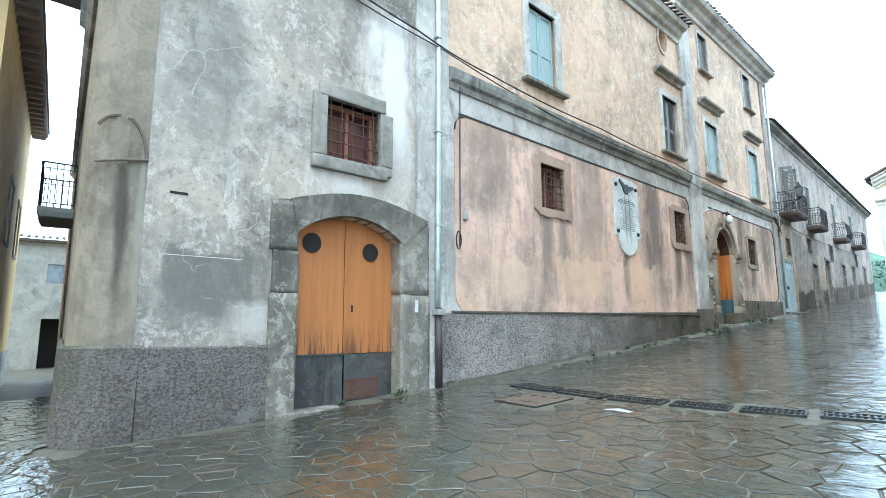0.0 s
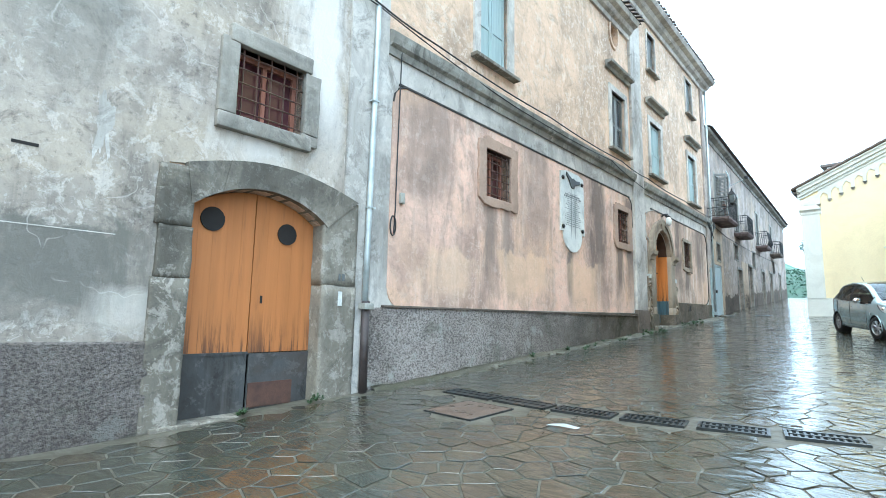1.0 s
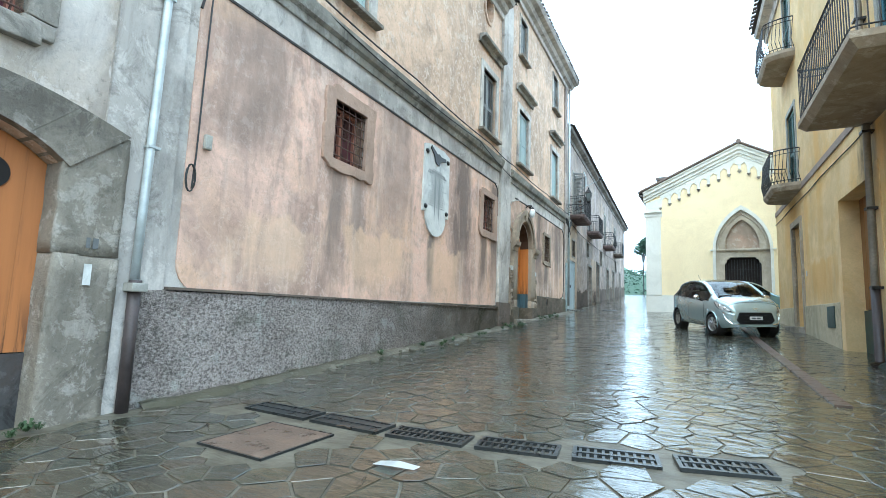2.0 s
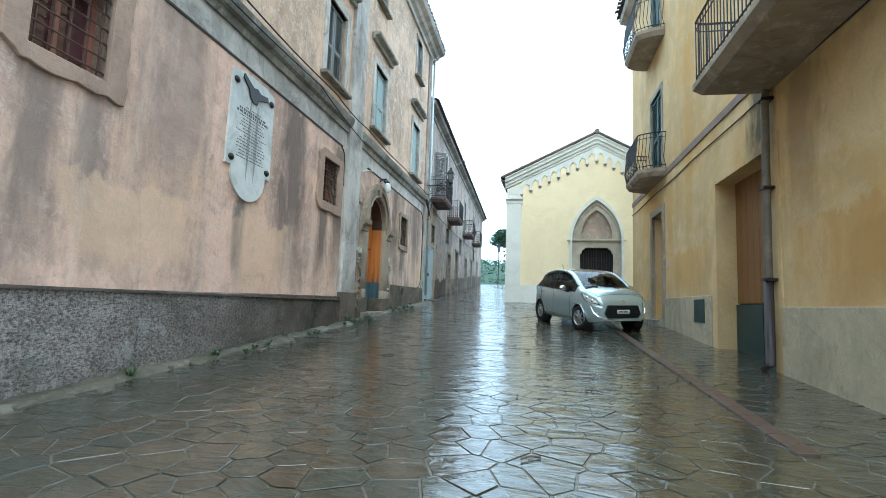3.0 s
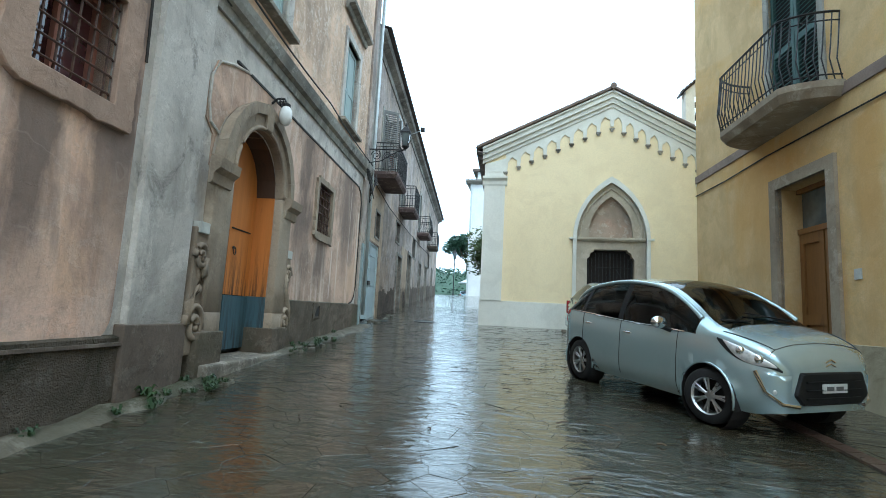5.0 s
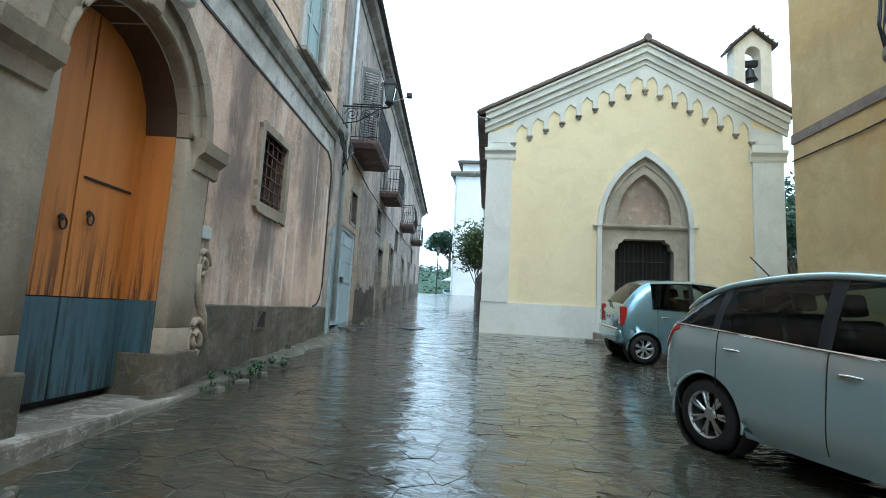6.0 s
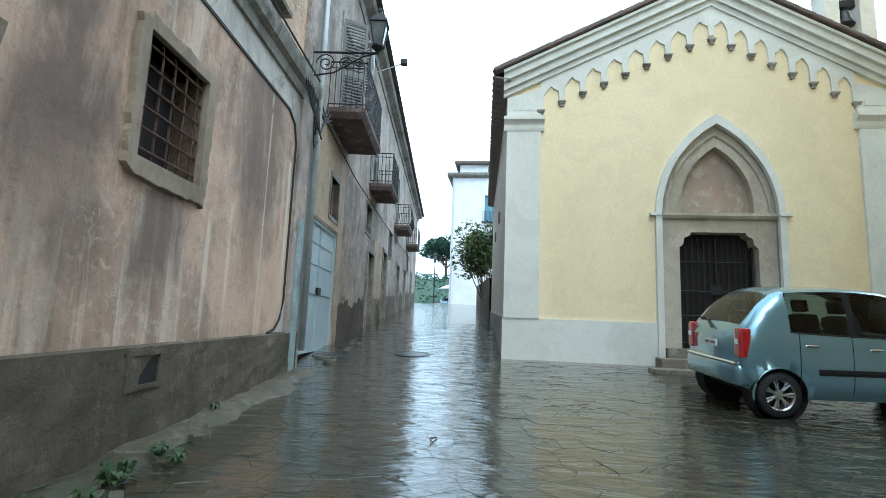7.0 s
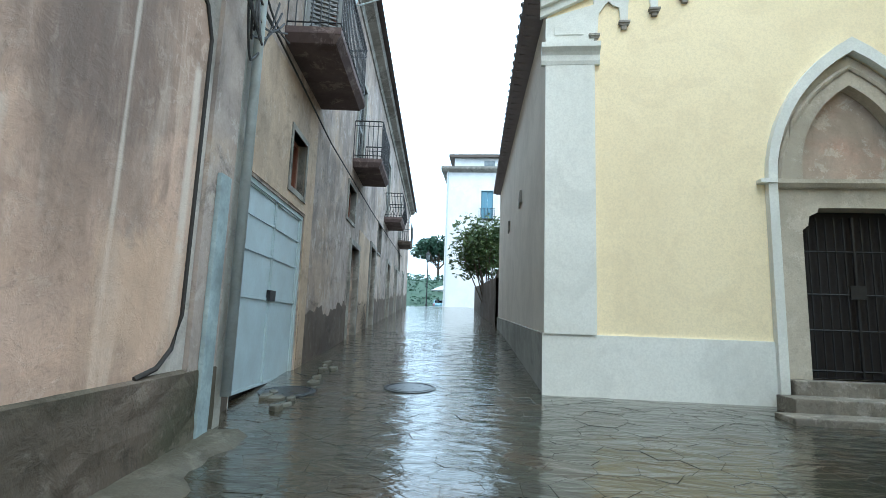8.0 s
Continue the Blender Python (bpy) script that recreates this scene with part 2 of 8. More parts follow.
def painted_wood(name, color, dark, worn=0.5, along=(14, 14, 0.7), low=None):
    m = Nodes(name)
    grain = m.noise(1.0, 6, 0.65, m.scaled(*along), 0.3)
    blot = m.noise(1.3, 4, 0.6)
    c = m.mix(m.span(grain, 0.35, 0.7), color, tuple(0.82 * v for v in color))
    c = m.mix(m.span(blot, 0.5, 0.75, 0, 0.5), c, tuple(0.85 * a + 0.15 * b for a, b in zip(color, dark)))
    drip = m.noise(1.0, 5, 0.7, m.scaled(9, 9, 0.8), 0.2)
    c = m.mix(m.span(drip, 0.58, 0.72, 0, worn), c, dark)
    if low:
        foot = m.span(m.height(), low[0], low[1], 1, 0)
        c = m.mix(m.math("MULTIPLY", m.span(m.noise(1.0, 6, 0.7, m.scaled(16, 16, 0.9), 0.3), 0.47, 0.58), foot), c, tuple(0.6 * v for v in dark))
    m.set("Base Color", c)
    m.set("Roughness", 0.62)
    m.bump(grain, 0.25, 0.01)
    return m.mat


PINK = plaster("pink_plaster", (0.85, 0.565, 0.435), (0.30, 0.212, 0.172), (0.87, 0.72, 0.61), fleck=0.3, streak=0.8, patch=0.2, speck=0.32, runs=0.3, warm=(0.77, 0.50, 0.33), seed=3.0, soot=0.25, crack=0.1,
    stains=[(-7.12, 6.57, 0.9, 5.1, 2.9, 0.6, (0.26, 0.198, 0.165)), (-7.27, 8.32, 0.28, 3.55, 1.6, 0.75, (0.26, 0.198, 0.165)), (-7.32, 8.92, 0.22, 3.55, 1.9, 0.7, (0.26, 0.198, 0.165)), (-7.43, 10.16, 0.9, 5.1, 2.2, 0.55, (0.26, 0.198, 0.165)), (-7.57, 11.71, 0.2, 2.95, 1.5, 0.8, (0.16, 0.14, 0.125)), (-7.72, 13.45, 0.7, 5.1, 1.6, 0.85, (0.165, 0.125, 0.105)), (-7.84, 14.84, 0.35, 3.5, 1.6, 0.85, (0.165, 0.125, 0.105)), (-7.91, 15.64, 0.4, 5.0, 1.6, 0.85, (0.165, 0.125, 0.105)), (-7.38, 9.56, 1.3, 2.6, 1.4, 0.6, (0.78, 0.53, 0.35)), (-7.64, 12.55, 1.2, 2.7, 1.4, 0.6, (0.78, 0.53, 0.35)), (-7.17, 7.17, 1.0, 2.4, 1.4, 0.5, (0.78, 0.55, 0.38))])
PINK_OLD = plaster("brown_stained_pink_plaster", (0.68, 0.475, 0.36), (0.225, 0.165, 0.13), (0.78, 0.645, 0.53), fleck=0.35, streak=0.8, patch=0.25, speck=0.35, runs=0.65, warm=(0.62, 0.41, 0.29), seed=163.0, soot=0.3,
    stains=[(-8.34, 20.52, 0.5, 5.1, 2.0, 0.85, (0.165, 0.125, 0.105)), (-8.43, 21.62, 0.4, 3.3, 2.1, 0.8, (0.165, 0.125, 0.105)), (-8.60, 23.51, 0.8, 5.1, 2.2, 0.8, (0.20, 0.15, 0.125)), (-8.615, 23.71, 0.035, 4.9, 1.9, 0.6, (0.78, 0.69, 0.59)), (-8.69, 24.50, 0.06, 4.3, 2.1, 0.8, (0.74, 0.65, 0.56)), (-8.54, 22.86, 0.08, 3.3, 1.9, 0.7, (0.76, 0.66, 0.56)), (-8.50, 22.4, 0.05, 3.2, 2.0, 0.7, (0.76, 0.66, 0.56)), (-8.66, 24.1, 0.7, 2.9, 1.9, 0.6, (0.72, 0.50, 0.35))])
TAN = plaster("tan_plaster", (0.75, 0.53, 0.375), (0.285, 0.21, 0.158), (0.80, 0.68, 0.56), streak=0.5, patch=0.6, relief=0.6, seed=7.0, soot=0.4, fleck=0.7, speck=0.4)
GREY = plaster("grey_lime_plaster", (0.485, 0.42, 0.36), (0.135, 0.12, 0.105), (0.70, 0.64, 0.58), fleck=0.4, speck=0.5, streak=0.7, patch=0.55, relief=0.45, warm=(0.46, 0.385, 0.30), seed=11.0, soot=0.6, crack=0.4,
    stains=[(-6.57, 0.35, 0.35, 3.0, 1.0, 0.75, (0.10, 0.098, 0.085)), (-6.67, 1.40, 1.05, 2.1, 1.0, 0.88, (0.15, 0.143, 0.125)), (-6.91, 4.18, 0.6, 6.4, 3.1, 0.85, (0.76, 0.71, 0.66)), (-6.83, 3.29, 0.6, 3.6, 3.1, 0.7, (0.70, 0.65, 0.60)), (-6.65, 1.20, 0.8, 5.4, 3.2, 0.5, (0.19, 0.185, 0.165)), (-6.72, 1.99, 0.4, 1.5, 0.95, 0.6, (0.58, 0.53, 0.47))])
PALE = plaster("pale_lime_band", (0.62, 0.575, 0.52), (0.205, 0.185, 0.165), (0.75, 0.71, 0.65), streak=0.6, patch=0.4, seed=5.0, soot=0.6)
STONE = plaster("weathered_stone", (0.275, 0.245, 0.198), (0.07, 0.064, 0.054), (0.48, 0.44, 0.385), streak=0.5, patch=0.6, relief=0.75, seed=17.0, soot=0.4, speck=0.4, fleck=0.5, stains=[(-6.84, 3.50, 1.6, 3.3, 2.62, 0.6, (0.05, 0.046, 0.04)), (-6.745, 2.35, 0.25, 2.6, 1.7, 0.6, (0.06, 0.055, 0.046))])
MOULD = plaster("sooty_moulding", (0.36, 0.34, 0.30), (0.11, 0.105, 0.095), (0.54, 0.52, 0.47), streak=0.6, patch=0.5, seed=19.0, soot=0.7)
CREAM = plaster("cream_paint", (0.95, 0.82, 0.545), (0.76, 0.63, 0.40), (0.96, 0.85, 0.62), streak=0.14, patch=0.15, relief=0.06, seed=23.0, soot=0.03, speck=0.04)
CREAM_TRIM = plaster("pale_grey_paint", (0.82, 0.83, 0.77), (0.56, 0.57, 0.52), (0.86, 0.87, 0.82), streak=0.25, patch=0.25, relief=0.08, seed=29.0, soot=0.06, speck=0.06)
BELLCOTE = plaster("pale_cream_limewash", (0.88, 0.83, 0.70), (0.60, 0.55, 0.44), (0.90, 0.87, 0.77), streak=0.2, patch=0.2, relief=0.08, seed=181.0, soot=0.05)
SANDSTONE = plaster("portal_sandstone", (0.56, 0.505, 0.405), (0.29, 0.255, 0.20), (0.66, 0.61, 0.52), streak=0.4, patch=0.4, relief=0.35, seed=31.0, soot=0.22)
OCHRE = plaster("ochre_plaster", (0.76, 0.56, 0.29), (0.44, 0.30, 0.15), (0.78, 0.62, 0.36), streak=0.28, patch=0.25, relief=0.15, warm=(0.68, 0.42, 0.14), seed=37.0, soot=0.12, speck=0.08,
    stains=[(0.52, 10.95, 1.6, 2.6, 1.4, 0.7, (0.58, 0.32, 0.09)), (-0.07, 17.12, 1.5, 2.7, 1.7, 0.6, (0.62, 0.35, 0.10)), (-0.04, 16.82, 0.35, 7.5, 2.2, 0.55, (0.62, 0.35, 0.10)), (-0.18, 18.32, 0.3, 4.6, 2.2, 0.5, (0.62, 0.35, 0.10)), (0.41, 12.14, 0.6, 4.6, 2.4, 0.65, (0.33, 0.22, 0.11)), (-0.41, 20.71, 1.2, 4.9, 2.6, 0.6, (0.62, 0.35, 0.10)), (0.70, 9.16, 0.8, 4.6, 1.5, 0.5, (0.62, 0.35, 0.10)), (0.305, 13.24, 0.5, 5.0, 3.5, 0.9, (0.10, 0.085, 0.05)), (0.62, 10.0, 1.5, 2.35, 1.5, 0.6, (0.50, 0.30, 0.10))])
OCHRE_TRIM = plaster("mauve_band_paint", (0.33, 0.255, 0.21), (0.2, 0.16, 0.14), (0.4, 0.32, 0.27), streak=0.3, seed=41.0, soot=0.2)
YCEM = plaster("buff_balcony_cement", (0.40, 0.335, 0.25), (0.20, 0.15, 0.105), (0.58, 0.51, 0.41), streak=0.5, relief=0.25, seed=107.0, soot=0.4)
RUSTCEM = plaster("rust_stained_cement", (0.165, 0.12, 0.112), (0.07, 0.048, 0.045), (0.40, 0.31, 0.28), streak=0.5, relief=0.35, seed=109.0, soot=0.4)
CEMENT = plaster("grey_cement", (0.42, 0.41, 0.36), (0.19, 0.19, 0.175), (0.5, 0.5, 0.46), streak=0.45, relief=0.3, seed=43.0, soot=0.4)
FARPLASTER = plaster("dirty_white_plaster", (0.49, 0.41, 0.36), (0.15, 0.125, 0.11), (0.62, 0.56, 0.50), warm=(0.50, 0.375, 0.27), streak=0.65, patch=0.5, seed=47.0, soot=0.65)
FARPEACH = plaster("faded_peach_plaster", (0.55, 0.42, 0.30), (0.25, 0.2, 0.16), (0.6, 0.5, 0.4), streak=0.5, seed=53.0, soot=0.4)
WHITEHOUSE = plaster("white_house_paint", (0.78, 0.79, 0.78), (0.6, 0.6, 0.6), (0.82, 0.82, 0.8), streak=0.2, patch=0.2, relief=0.1, seed=59.0, soot=0.1)
WHITEWASH = plaster("old_whitewash", (0.60, 0.605, 0.565), (0.36, 0.37, 0.35), (0.76, 0.77, 0.73), streak=0.4, patch=0.5, seed=73.0, soot=0.35)
JAMB = plaster("buff_jamb_stone", (0.37, 0.30, 0.225), (0.15, 0.118, 0.09), (0.47, 0.405, 0.32), streak=0.55, patch=0.25, relief=0.3, seed=83.0, soot=0.3)
WINSTONE = plaster("grey_window_stone", (0.40, 0.365, 0.315), (0.10, 0.095, 0.085), (0.47, 0.445, 0.395), streak=0.5, patch=0.35, relief=0.6, seed=89.0, soot=0.5)
BROWNSTONE = plaster("brown_window_stone", (0.47, 0.325, 0.245), (0.23, 0.16, 0.125), (0.54, 0.41, 0.32), streak=0.4, patch=0.25, relief=0.6, seed=139.0, soot=0.3, speck=0.3)
CORNER = plaster("beige_corner_plaster", (0.56, 0.475, 0.37), (0.17, 0.142, 0.112), (0.64, 0.57, 0.47), streak=0.55, patch=0.4, relief=0.4, seed=149.0, soot=0.35, speck=0.3, stains=[(-6.60, 0.47, 0.09, 3.0, 0.9, 0.85, (0.13, 0.115, 0.095)), (-6.62, 0.66, 0.06, 3.4, 1.2, 0.6, (0.60, 0.58, 0.50))])
YDADO = plaster("warm_grey_cement", (0.60, 0.52, 0.365), (0.30, 0.26, 0.17), (0.66, 0.60, 0.46), streak=0.5, patch=0.3, relief=0.3, seed=151.0, soot=0.4)
SIDEWALL = plaster("beige_side_plaster", (0.74, 0.665, 0.565), (0.52, 0.46, 0.39), (0.78, 0.72, 0.64), streak=0.2, patch=0.2, relief=0.12, seed=97.0, soot=0.08, speck=0.08)
DAMP = plaster("damp_brown_plaster", (0.16, 0.125, 0.10), (0.06, 0.052, 0.042), (0.30, 0.26, 0.22), streak=0.5, patch=0.3, seed=67.0, soot=0.5, relief=0.5)


def roughcast(name, k=1.0):
    """Pebbly cement; k: how pale."""
    m = Nodes(name)
    big = m.noise(0.9, 5, 0.6, None, 0.5)
    peb = m.noise(26, 4, 0.7, m.scaled(1, 1, 1.4))
    peb2 = m.voronoi(70)
    c = m.mix(m.span(big, 0.35, 0.66), tuple(k * v for v in (0.46, 0.40, 0.365)), tuple(k * v for v in (0.29, 0.25, 0.225)))
    c = m.mix(m.span(peb, 0.47, 0.60, 0.0, 0.75), c, (0.075, 0.066, 0.06))
    c = m.mix(m.span(peb, 0.36, 0.44, 0.5, 0.0), c, tuple(k * v for v in (0.58, 0.54, 0.50)))
    c = m.mix(m.span(m.noise(2.4, 8, 0.75), 0.57, 0.63, 0, 0.75), c, tuple(k * v for v in (0.47, 0.45, 0.41)))
    c = m.mix(m.span(m.noise(0.8, 4, 0.6, m.scaled(1, 1, 2.2)), 0.55, 0.7, 0, 0.7), c, (0.10, 0.105, 0.075))
    sep = m.t.nodes.new("ShaderNodeSeparateXYZ")
    m.t.links.new(m.pos, sep.inputs[0])
    moss = m.mix(m.span(m.noise(1.1, 7, 0.7, None, 0.6), 0.42, 0.6), (0.115, 0.094, 0.072), (0.036, 0.036, 0.022))
    moss = m.mix(m.span(m.noise(3.0, 8, 0.75), 0.57, 0.64, 0, 0.6), moss, (0.20, 0.175, 0.15))
    c = m.mix(m.span(m.math("ADD", sep.outputs[1], m.math("MULTIPLY", m.noise(0.8, 6, 0.65), 6.0)), 12.0, 17.0, 0, 0.95), c, moss)
    m.set("Base Color", c)
    m.set("Roughness", 0.92)
    m.set("Specular IOR Level", 0.12)
    one = m.bump(peb, 1.0, 0.04)
    m.bump(peb2, 0.6, 0.015, one)
    return m.mat


def paving(name, spread):
    """Wet flagstones: colour from stone to stone, film of water with ripples."""
    m = Nodes(name)
    r = m.random() if spread == "object" else m.span(m.island(), 0, 1, 0.25, 0.7)
    n = m.noise(3.2, 6, 0.65)
    c = m.mix(r, (0.033, 0.038, 0.028), (0.058, 0.054, 0.033))
    c = m.mix(m.span(m.math("FRACT", m.math("MULTIPLY", r, 13.7)), 0.72, 0.95, 0, 0.6), c, (0.078, 0.050, 0.026))
    c = m.mix(m.span(m.math("FRACT", m.math("MULTIPLY", r, 7.31)), 0.7, 0.98, 0, 0.6), c, (0.040, 0.049, 0.040))
    c = m.mix(m.span(n, 0.42, 0.66, 0, 0.75), c, (0.040, 0.036, 0.027))
    c = m.mix(m.span(m.noise(26, 4, 0.6), 0.5, 0.8, 0, 0.4), c, (0.15, 0.13, 0.10))
    m.set("Base Color", c)
    wet = m.noise(0.7, 4, 0.6, None, 0.6)
    m.set("Roughness", m.span(wet, 0.36, 0.62, 0.03, 0.10))
    m.set("Specular IOR Level", 0.45)
    one = m.bump(m.noise(3.0, 3, 0.5, m.scaled(0.6, 1.6, 1), 0.8), 0.8, 0.045)
    m.bump(m.noise(30, 3, 0.6), 0.16, 0.01, one)
    water_film(m, 0.5)
    return m.mat


def water_film(m, depth):
    """Rippled film of rain water on top of a surface."""
    m.set("Coat Weight", depth)
    m.set("Coat IOR", 1.5)
    m.set("Coat Roughness", 0.05)
    n = m.t.nodes.new("ShaderNodeBump")
    n.inputs["Strength"].default_value, n.inputs["Distance"].default_value = 0.6, 0.03
    m.t.links.new(m.noise(3.6, 3, 0.5, m.scaled(0.55, 1.6, 1), 0.9), n.inputs["Height"])
    m.t.links.new(n.outputs[0], m.b.inputs["Coat Normal"])


def joints():
    """Cement between the flags: pale and renewed low down the street, old and brown further up."""
    m = Nodes("wet_cement_joint")
    n = m.noise(4, 5, 0.6)
    sep = m.t.nodes.new("ShaderNodeSeparateXYZ")
    m.t.links.new(m.pos, sep.inputs[0])
    old = m.span(m.math("ADD", sep.outputs[1], m.math("MULTIPLY", m.noise(0.35, 4, 0.6), 6.0)), 10.0, 14.0)
    c = m.mix(m.span(n, 0.4, 0.6), (0.135, 0.123, 0.095), (0.085, 0.077, 0.058))
    c = m.mix(old, c, m.mix(m.span(n, 0.4, 0.6), (0.066, 0.058, 0.04), (0.092, 0.076, 0.05)))
    m.set("Base Color", c)
    m.set("Roughness", m.span(old, 0, 1, 0.55, 0.14))
    one = m.bump(m.noise(3.0, 3, 0.5, m.scaled(0.6, 1.6, 1), 0.8), 0.8, 0.045)
    m.bump(m.noise(40, 3, 0.6), 0.2, 0.008, one)
    water_film(m, 0.62)
    m.set("Coat Weight", m.span(old, 0, 1, 0.08, 0.62))
    m.set("Specular IOR Level", m.span(old, 0, 1, 0.2, 0.5))
    return m.mat


def glass(name, tint=(0.02, 0.025, 0.03), rough=0.03):
    m = Nodes(name)
    m.set("Base Color", m.mix(m.span(m.noise(3, 3, 0.5), 0.4, 0.6), tint, tuple(1.5 * v for v in tint)))
    m.set("Roughness", rough)
    m.set("Specular IOR Level", 0.75)
    m.set("Coat Weight", 0.5)
    m.set("Coat Roughness", 0.02)
    return m.mat


def clear_glass(name, tint, ior=1.5):
    m = Nodes(name)
    thru = m.t.nodes.new("ShaderNodeBsdfTransparent")
    thru.inputs["Color"].default_value = (*tint, 1)
    film = m.t.nodes.new("ShaderNodeBsdfGlossy")
    film.inputs["Roughness"].default_value = 0.02
    fres = m.t.nodes.new("ShaderNodeFresnel")
    fres.inputs["IOR"].default_value = ior
    both = m.t.nodes.new("ShaderNodeMixShader")
    m.t.links.new(fres.outputs[0], both.inputs[0])
    m.t.links.new(thru.outputs[0], both.inputs[1])
    m.t.links.new(film.outputs[0], both.inputs[2])
    m.t.links.new(both.outputs[0], m.t.nodes["Material Output"].inputs["Surface"])
    return m.mat


def foliage(name, a, b, rough=0.55):
    m = Nodes(name)
    c = m.mix(m.island(), a, b)
    c = m.mix(m.span(m.noise(1.2, 3, 0.5), 0.4, 0.7, 0, 0.5), c, tuple(0.5 * v for v in a))
    m.set("Base Color", c)
    m.set("Roughness", rough)
    m.set("Subsurface Weight", 0.0)
    return m.mat


def roof_tile(name="clay_roof_tile", k=1.0):
    m = Nodes(name)
    c = m.mix(m.island(), (0.072 * k, 0.054 * k, 0.046 * k), (0.11 * k, 0.084 * k, 0.069 * k))
    c = m.mix(m.span(m.noise(2.5, 5, 0.65), 0.48, 0.7, 0, 0.7), c, (0.11, 0.10, 0.08))
    m.set("Base Color", c)
    m.set("Roughness", 0.7)
    m.bump(m.noise(30, 3, 0.6), 0.3, 0.01)
    return m.mat


ROUGHCAST = roughcast("roughcast_dado")
CORNERCAST = roughcast("mossy_corner_roughcast", 0.5)
MOSSY = plaster("dark_mossy_cement", (0.16, 0.125, 0.096), (0.05, 0.046, 0.03), (0.28, 0.235, 0.19), streak=0.5, patch=0.35, relief=0.7, warm=(0.07, 0.075, 0.045), seed=101.0, soot=0.6)
CASEMENT = painted_wood("faded_orange_casement", (0.33, 0.13, 0.085), (0.10, 0.05, 0.035), 0.35)
FLAG = paving("wet_flagstone", "object")
FLAG_FAR = paving("wet_flagstone_bed", "island")
JOINT = joints()
TILE = roof_tile()
TILE_GREY = roof_tile("weathered_roof_tile", 1.9)
ORANGE = painted_wood("orange_door_paint", (0.47, 0.175, 0.05), (0.16, 0.07, 0.035), 0.45, (9, 9, 0.5), (0.78, 1.35))
ORANGE_OLD = painted_wood("varnished_orange_wood", (0.60, 0.215, 0.042), (0.11, 0.046, 0.025), 0.5, (10, 10, 0.5), (1.95, 2.9))
# dark brown that puts the shade under the door arch into the colour
SOFFIT_SHADE = painted_wood("arch_soffit_shade", (0.075, 0.042, 0.026), (0.03, 0.02, 0.016), 0.6, (10, 10, 0.5))
BLUE_OLD = painted_wood("faded_blue_paint", (0.07, 0.135, 0.165), (0.035, 0.033, 0.032), 0.9, (5, 5, 1.6), (1.1, 2.1))
SHEET = plaster("rusty_sheet_iron", (0.085, 0.086, 0.086), (0.026, 0.02, 0.017), (0.16, 0.155, 0.145), rough=0.6, streak=0.9, patch=0.45, relief=0.12, runs=0.4, seed=173.0, soot=0.7, warm=(0.075, 0.05, 0.038))
RUST = plain("rusted_iron", (0.105, 0.056, 0.042), 0.8, 0.2, 0.4, 9)
IRON = plain("black_wrought_iron", (0.022, 0.022, 0.024), 0.45, 0.3, 0.3, 12)
SHUTTER_BLUE = painted_wood("pale_blue_green_shutter", (0.36, 0.45, 0.44), (0.14, 0.15, 0.14), 0.5)
SHUTTER_GREEN = painted_wood("dark_green_shutter", (0.03, 0.085, 0.075), (0.012, 0.03, 0.03), 0.4)
SHUTTER_GREY = painted_wood("grey_louvre_shutter", (0.20, 0.20, 0.19), (0.06, 0.06, 0.06), 0.4)
WOOD_FRAME = painted_wood("red_brown_frame", (0.24, 0.085, 0.05), (0.06, 0.03, 0.02), 0.4)
BROWN_DOOR = painted_wood("brown_door_varnish", (0.255, 0.122, 0.036), (0.06, 0.03, 0.02), 0.4)
GREEN_SHEET = plain("dark_green_sheet", (0.03, 0.06, 0.055), 0.5, 0.1, 0.4, 3)
GATE_BLUE = plain("pale_blue_sheet_gate", (0.46, 0.55, 0.58), 0.45, 0.0, 0.12, 2.5, 0.05)
MARBLE = plaster("white_marble", (0.74, 0.74, 0.70), (0.36, 0.37, 0.36), (0.78, 0.78, 0.75), rough=0.5, streak=0.7, patch=0.2, relief=0.05, seed=61.0, soot=0.3)
BRONZE = plain("dark_bronze", (0.035, 0.035, 0.035), 0.45, 0.6, 0.3, 12)
# near black: the moulding's shadow line is painted into the bead
BEAD = plain("shadow_black_bead", (0.035, 0.03, 0.027), 0.8, 0, 0.4, 8, 0.1)
INK = plain("weathered_lettering", (0.13, 0.135, 0.135), 0.7, 0.0, 0.3, 20, 0)
ZINC = plain("zinc_pipe", (0.50, 0.54, 0.54), 0.45, 0.4, 0.18, 5)
PIPE_GREY = plain("stained_grey_pipe", (0.20, 0.175, 0.14), 0.5, 0.2, 0.4, 3)
PIPE_BROWN = plain("brown_cast_pipe", (0.055, 0.042, 0.04), 0.5, 0.1, 0.35, 5)
CABLE = plain("black_cable", (0.025, 0.025, 0.025), 0.6, 0, 0.3, 20, 0)
# near black, painted in for the shade inside openings, gaps and wells
DARK = plain("unlit_space_black", (0.018, 0.015, 0.014), 0.9, 0, 0.3, 3, 0)
PANE = glass("window_glass", (0.06, 0.02, 0.025), 0.08)
PANE_CLEAR = glass("grey_window_glass", (0.10, 0.12, 0.125), 0.06)
GRATE = plain("cast_iron_grate", (0.045, 0.05, 0.052), 0.3, 0.5, 0.35, 8)
LEAF = foliage("citrus_leaf", (0.035, 0.075, 0.02), (0.10, 0.13, 0.035))
LEAF_PINE = foliage("pine_needle", (0.025, 0.07, 0.045), (0.06, 0.12, 0.07))
LEAF_WEED = foliage("weed_leaf", (0.02, 0.05, 0.015), (0.05, 0.09, 0.03))
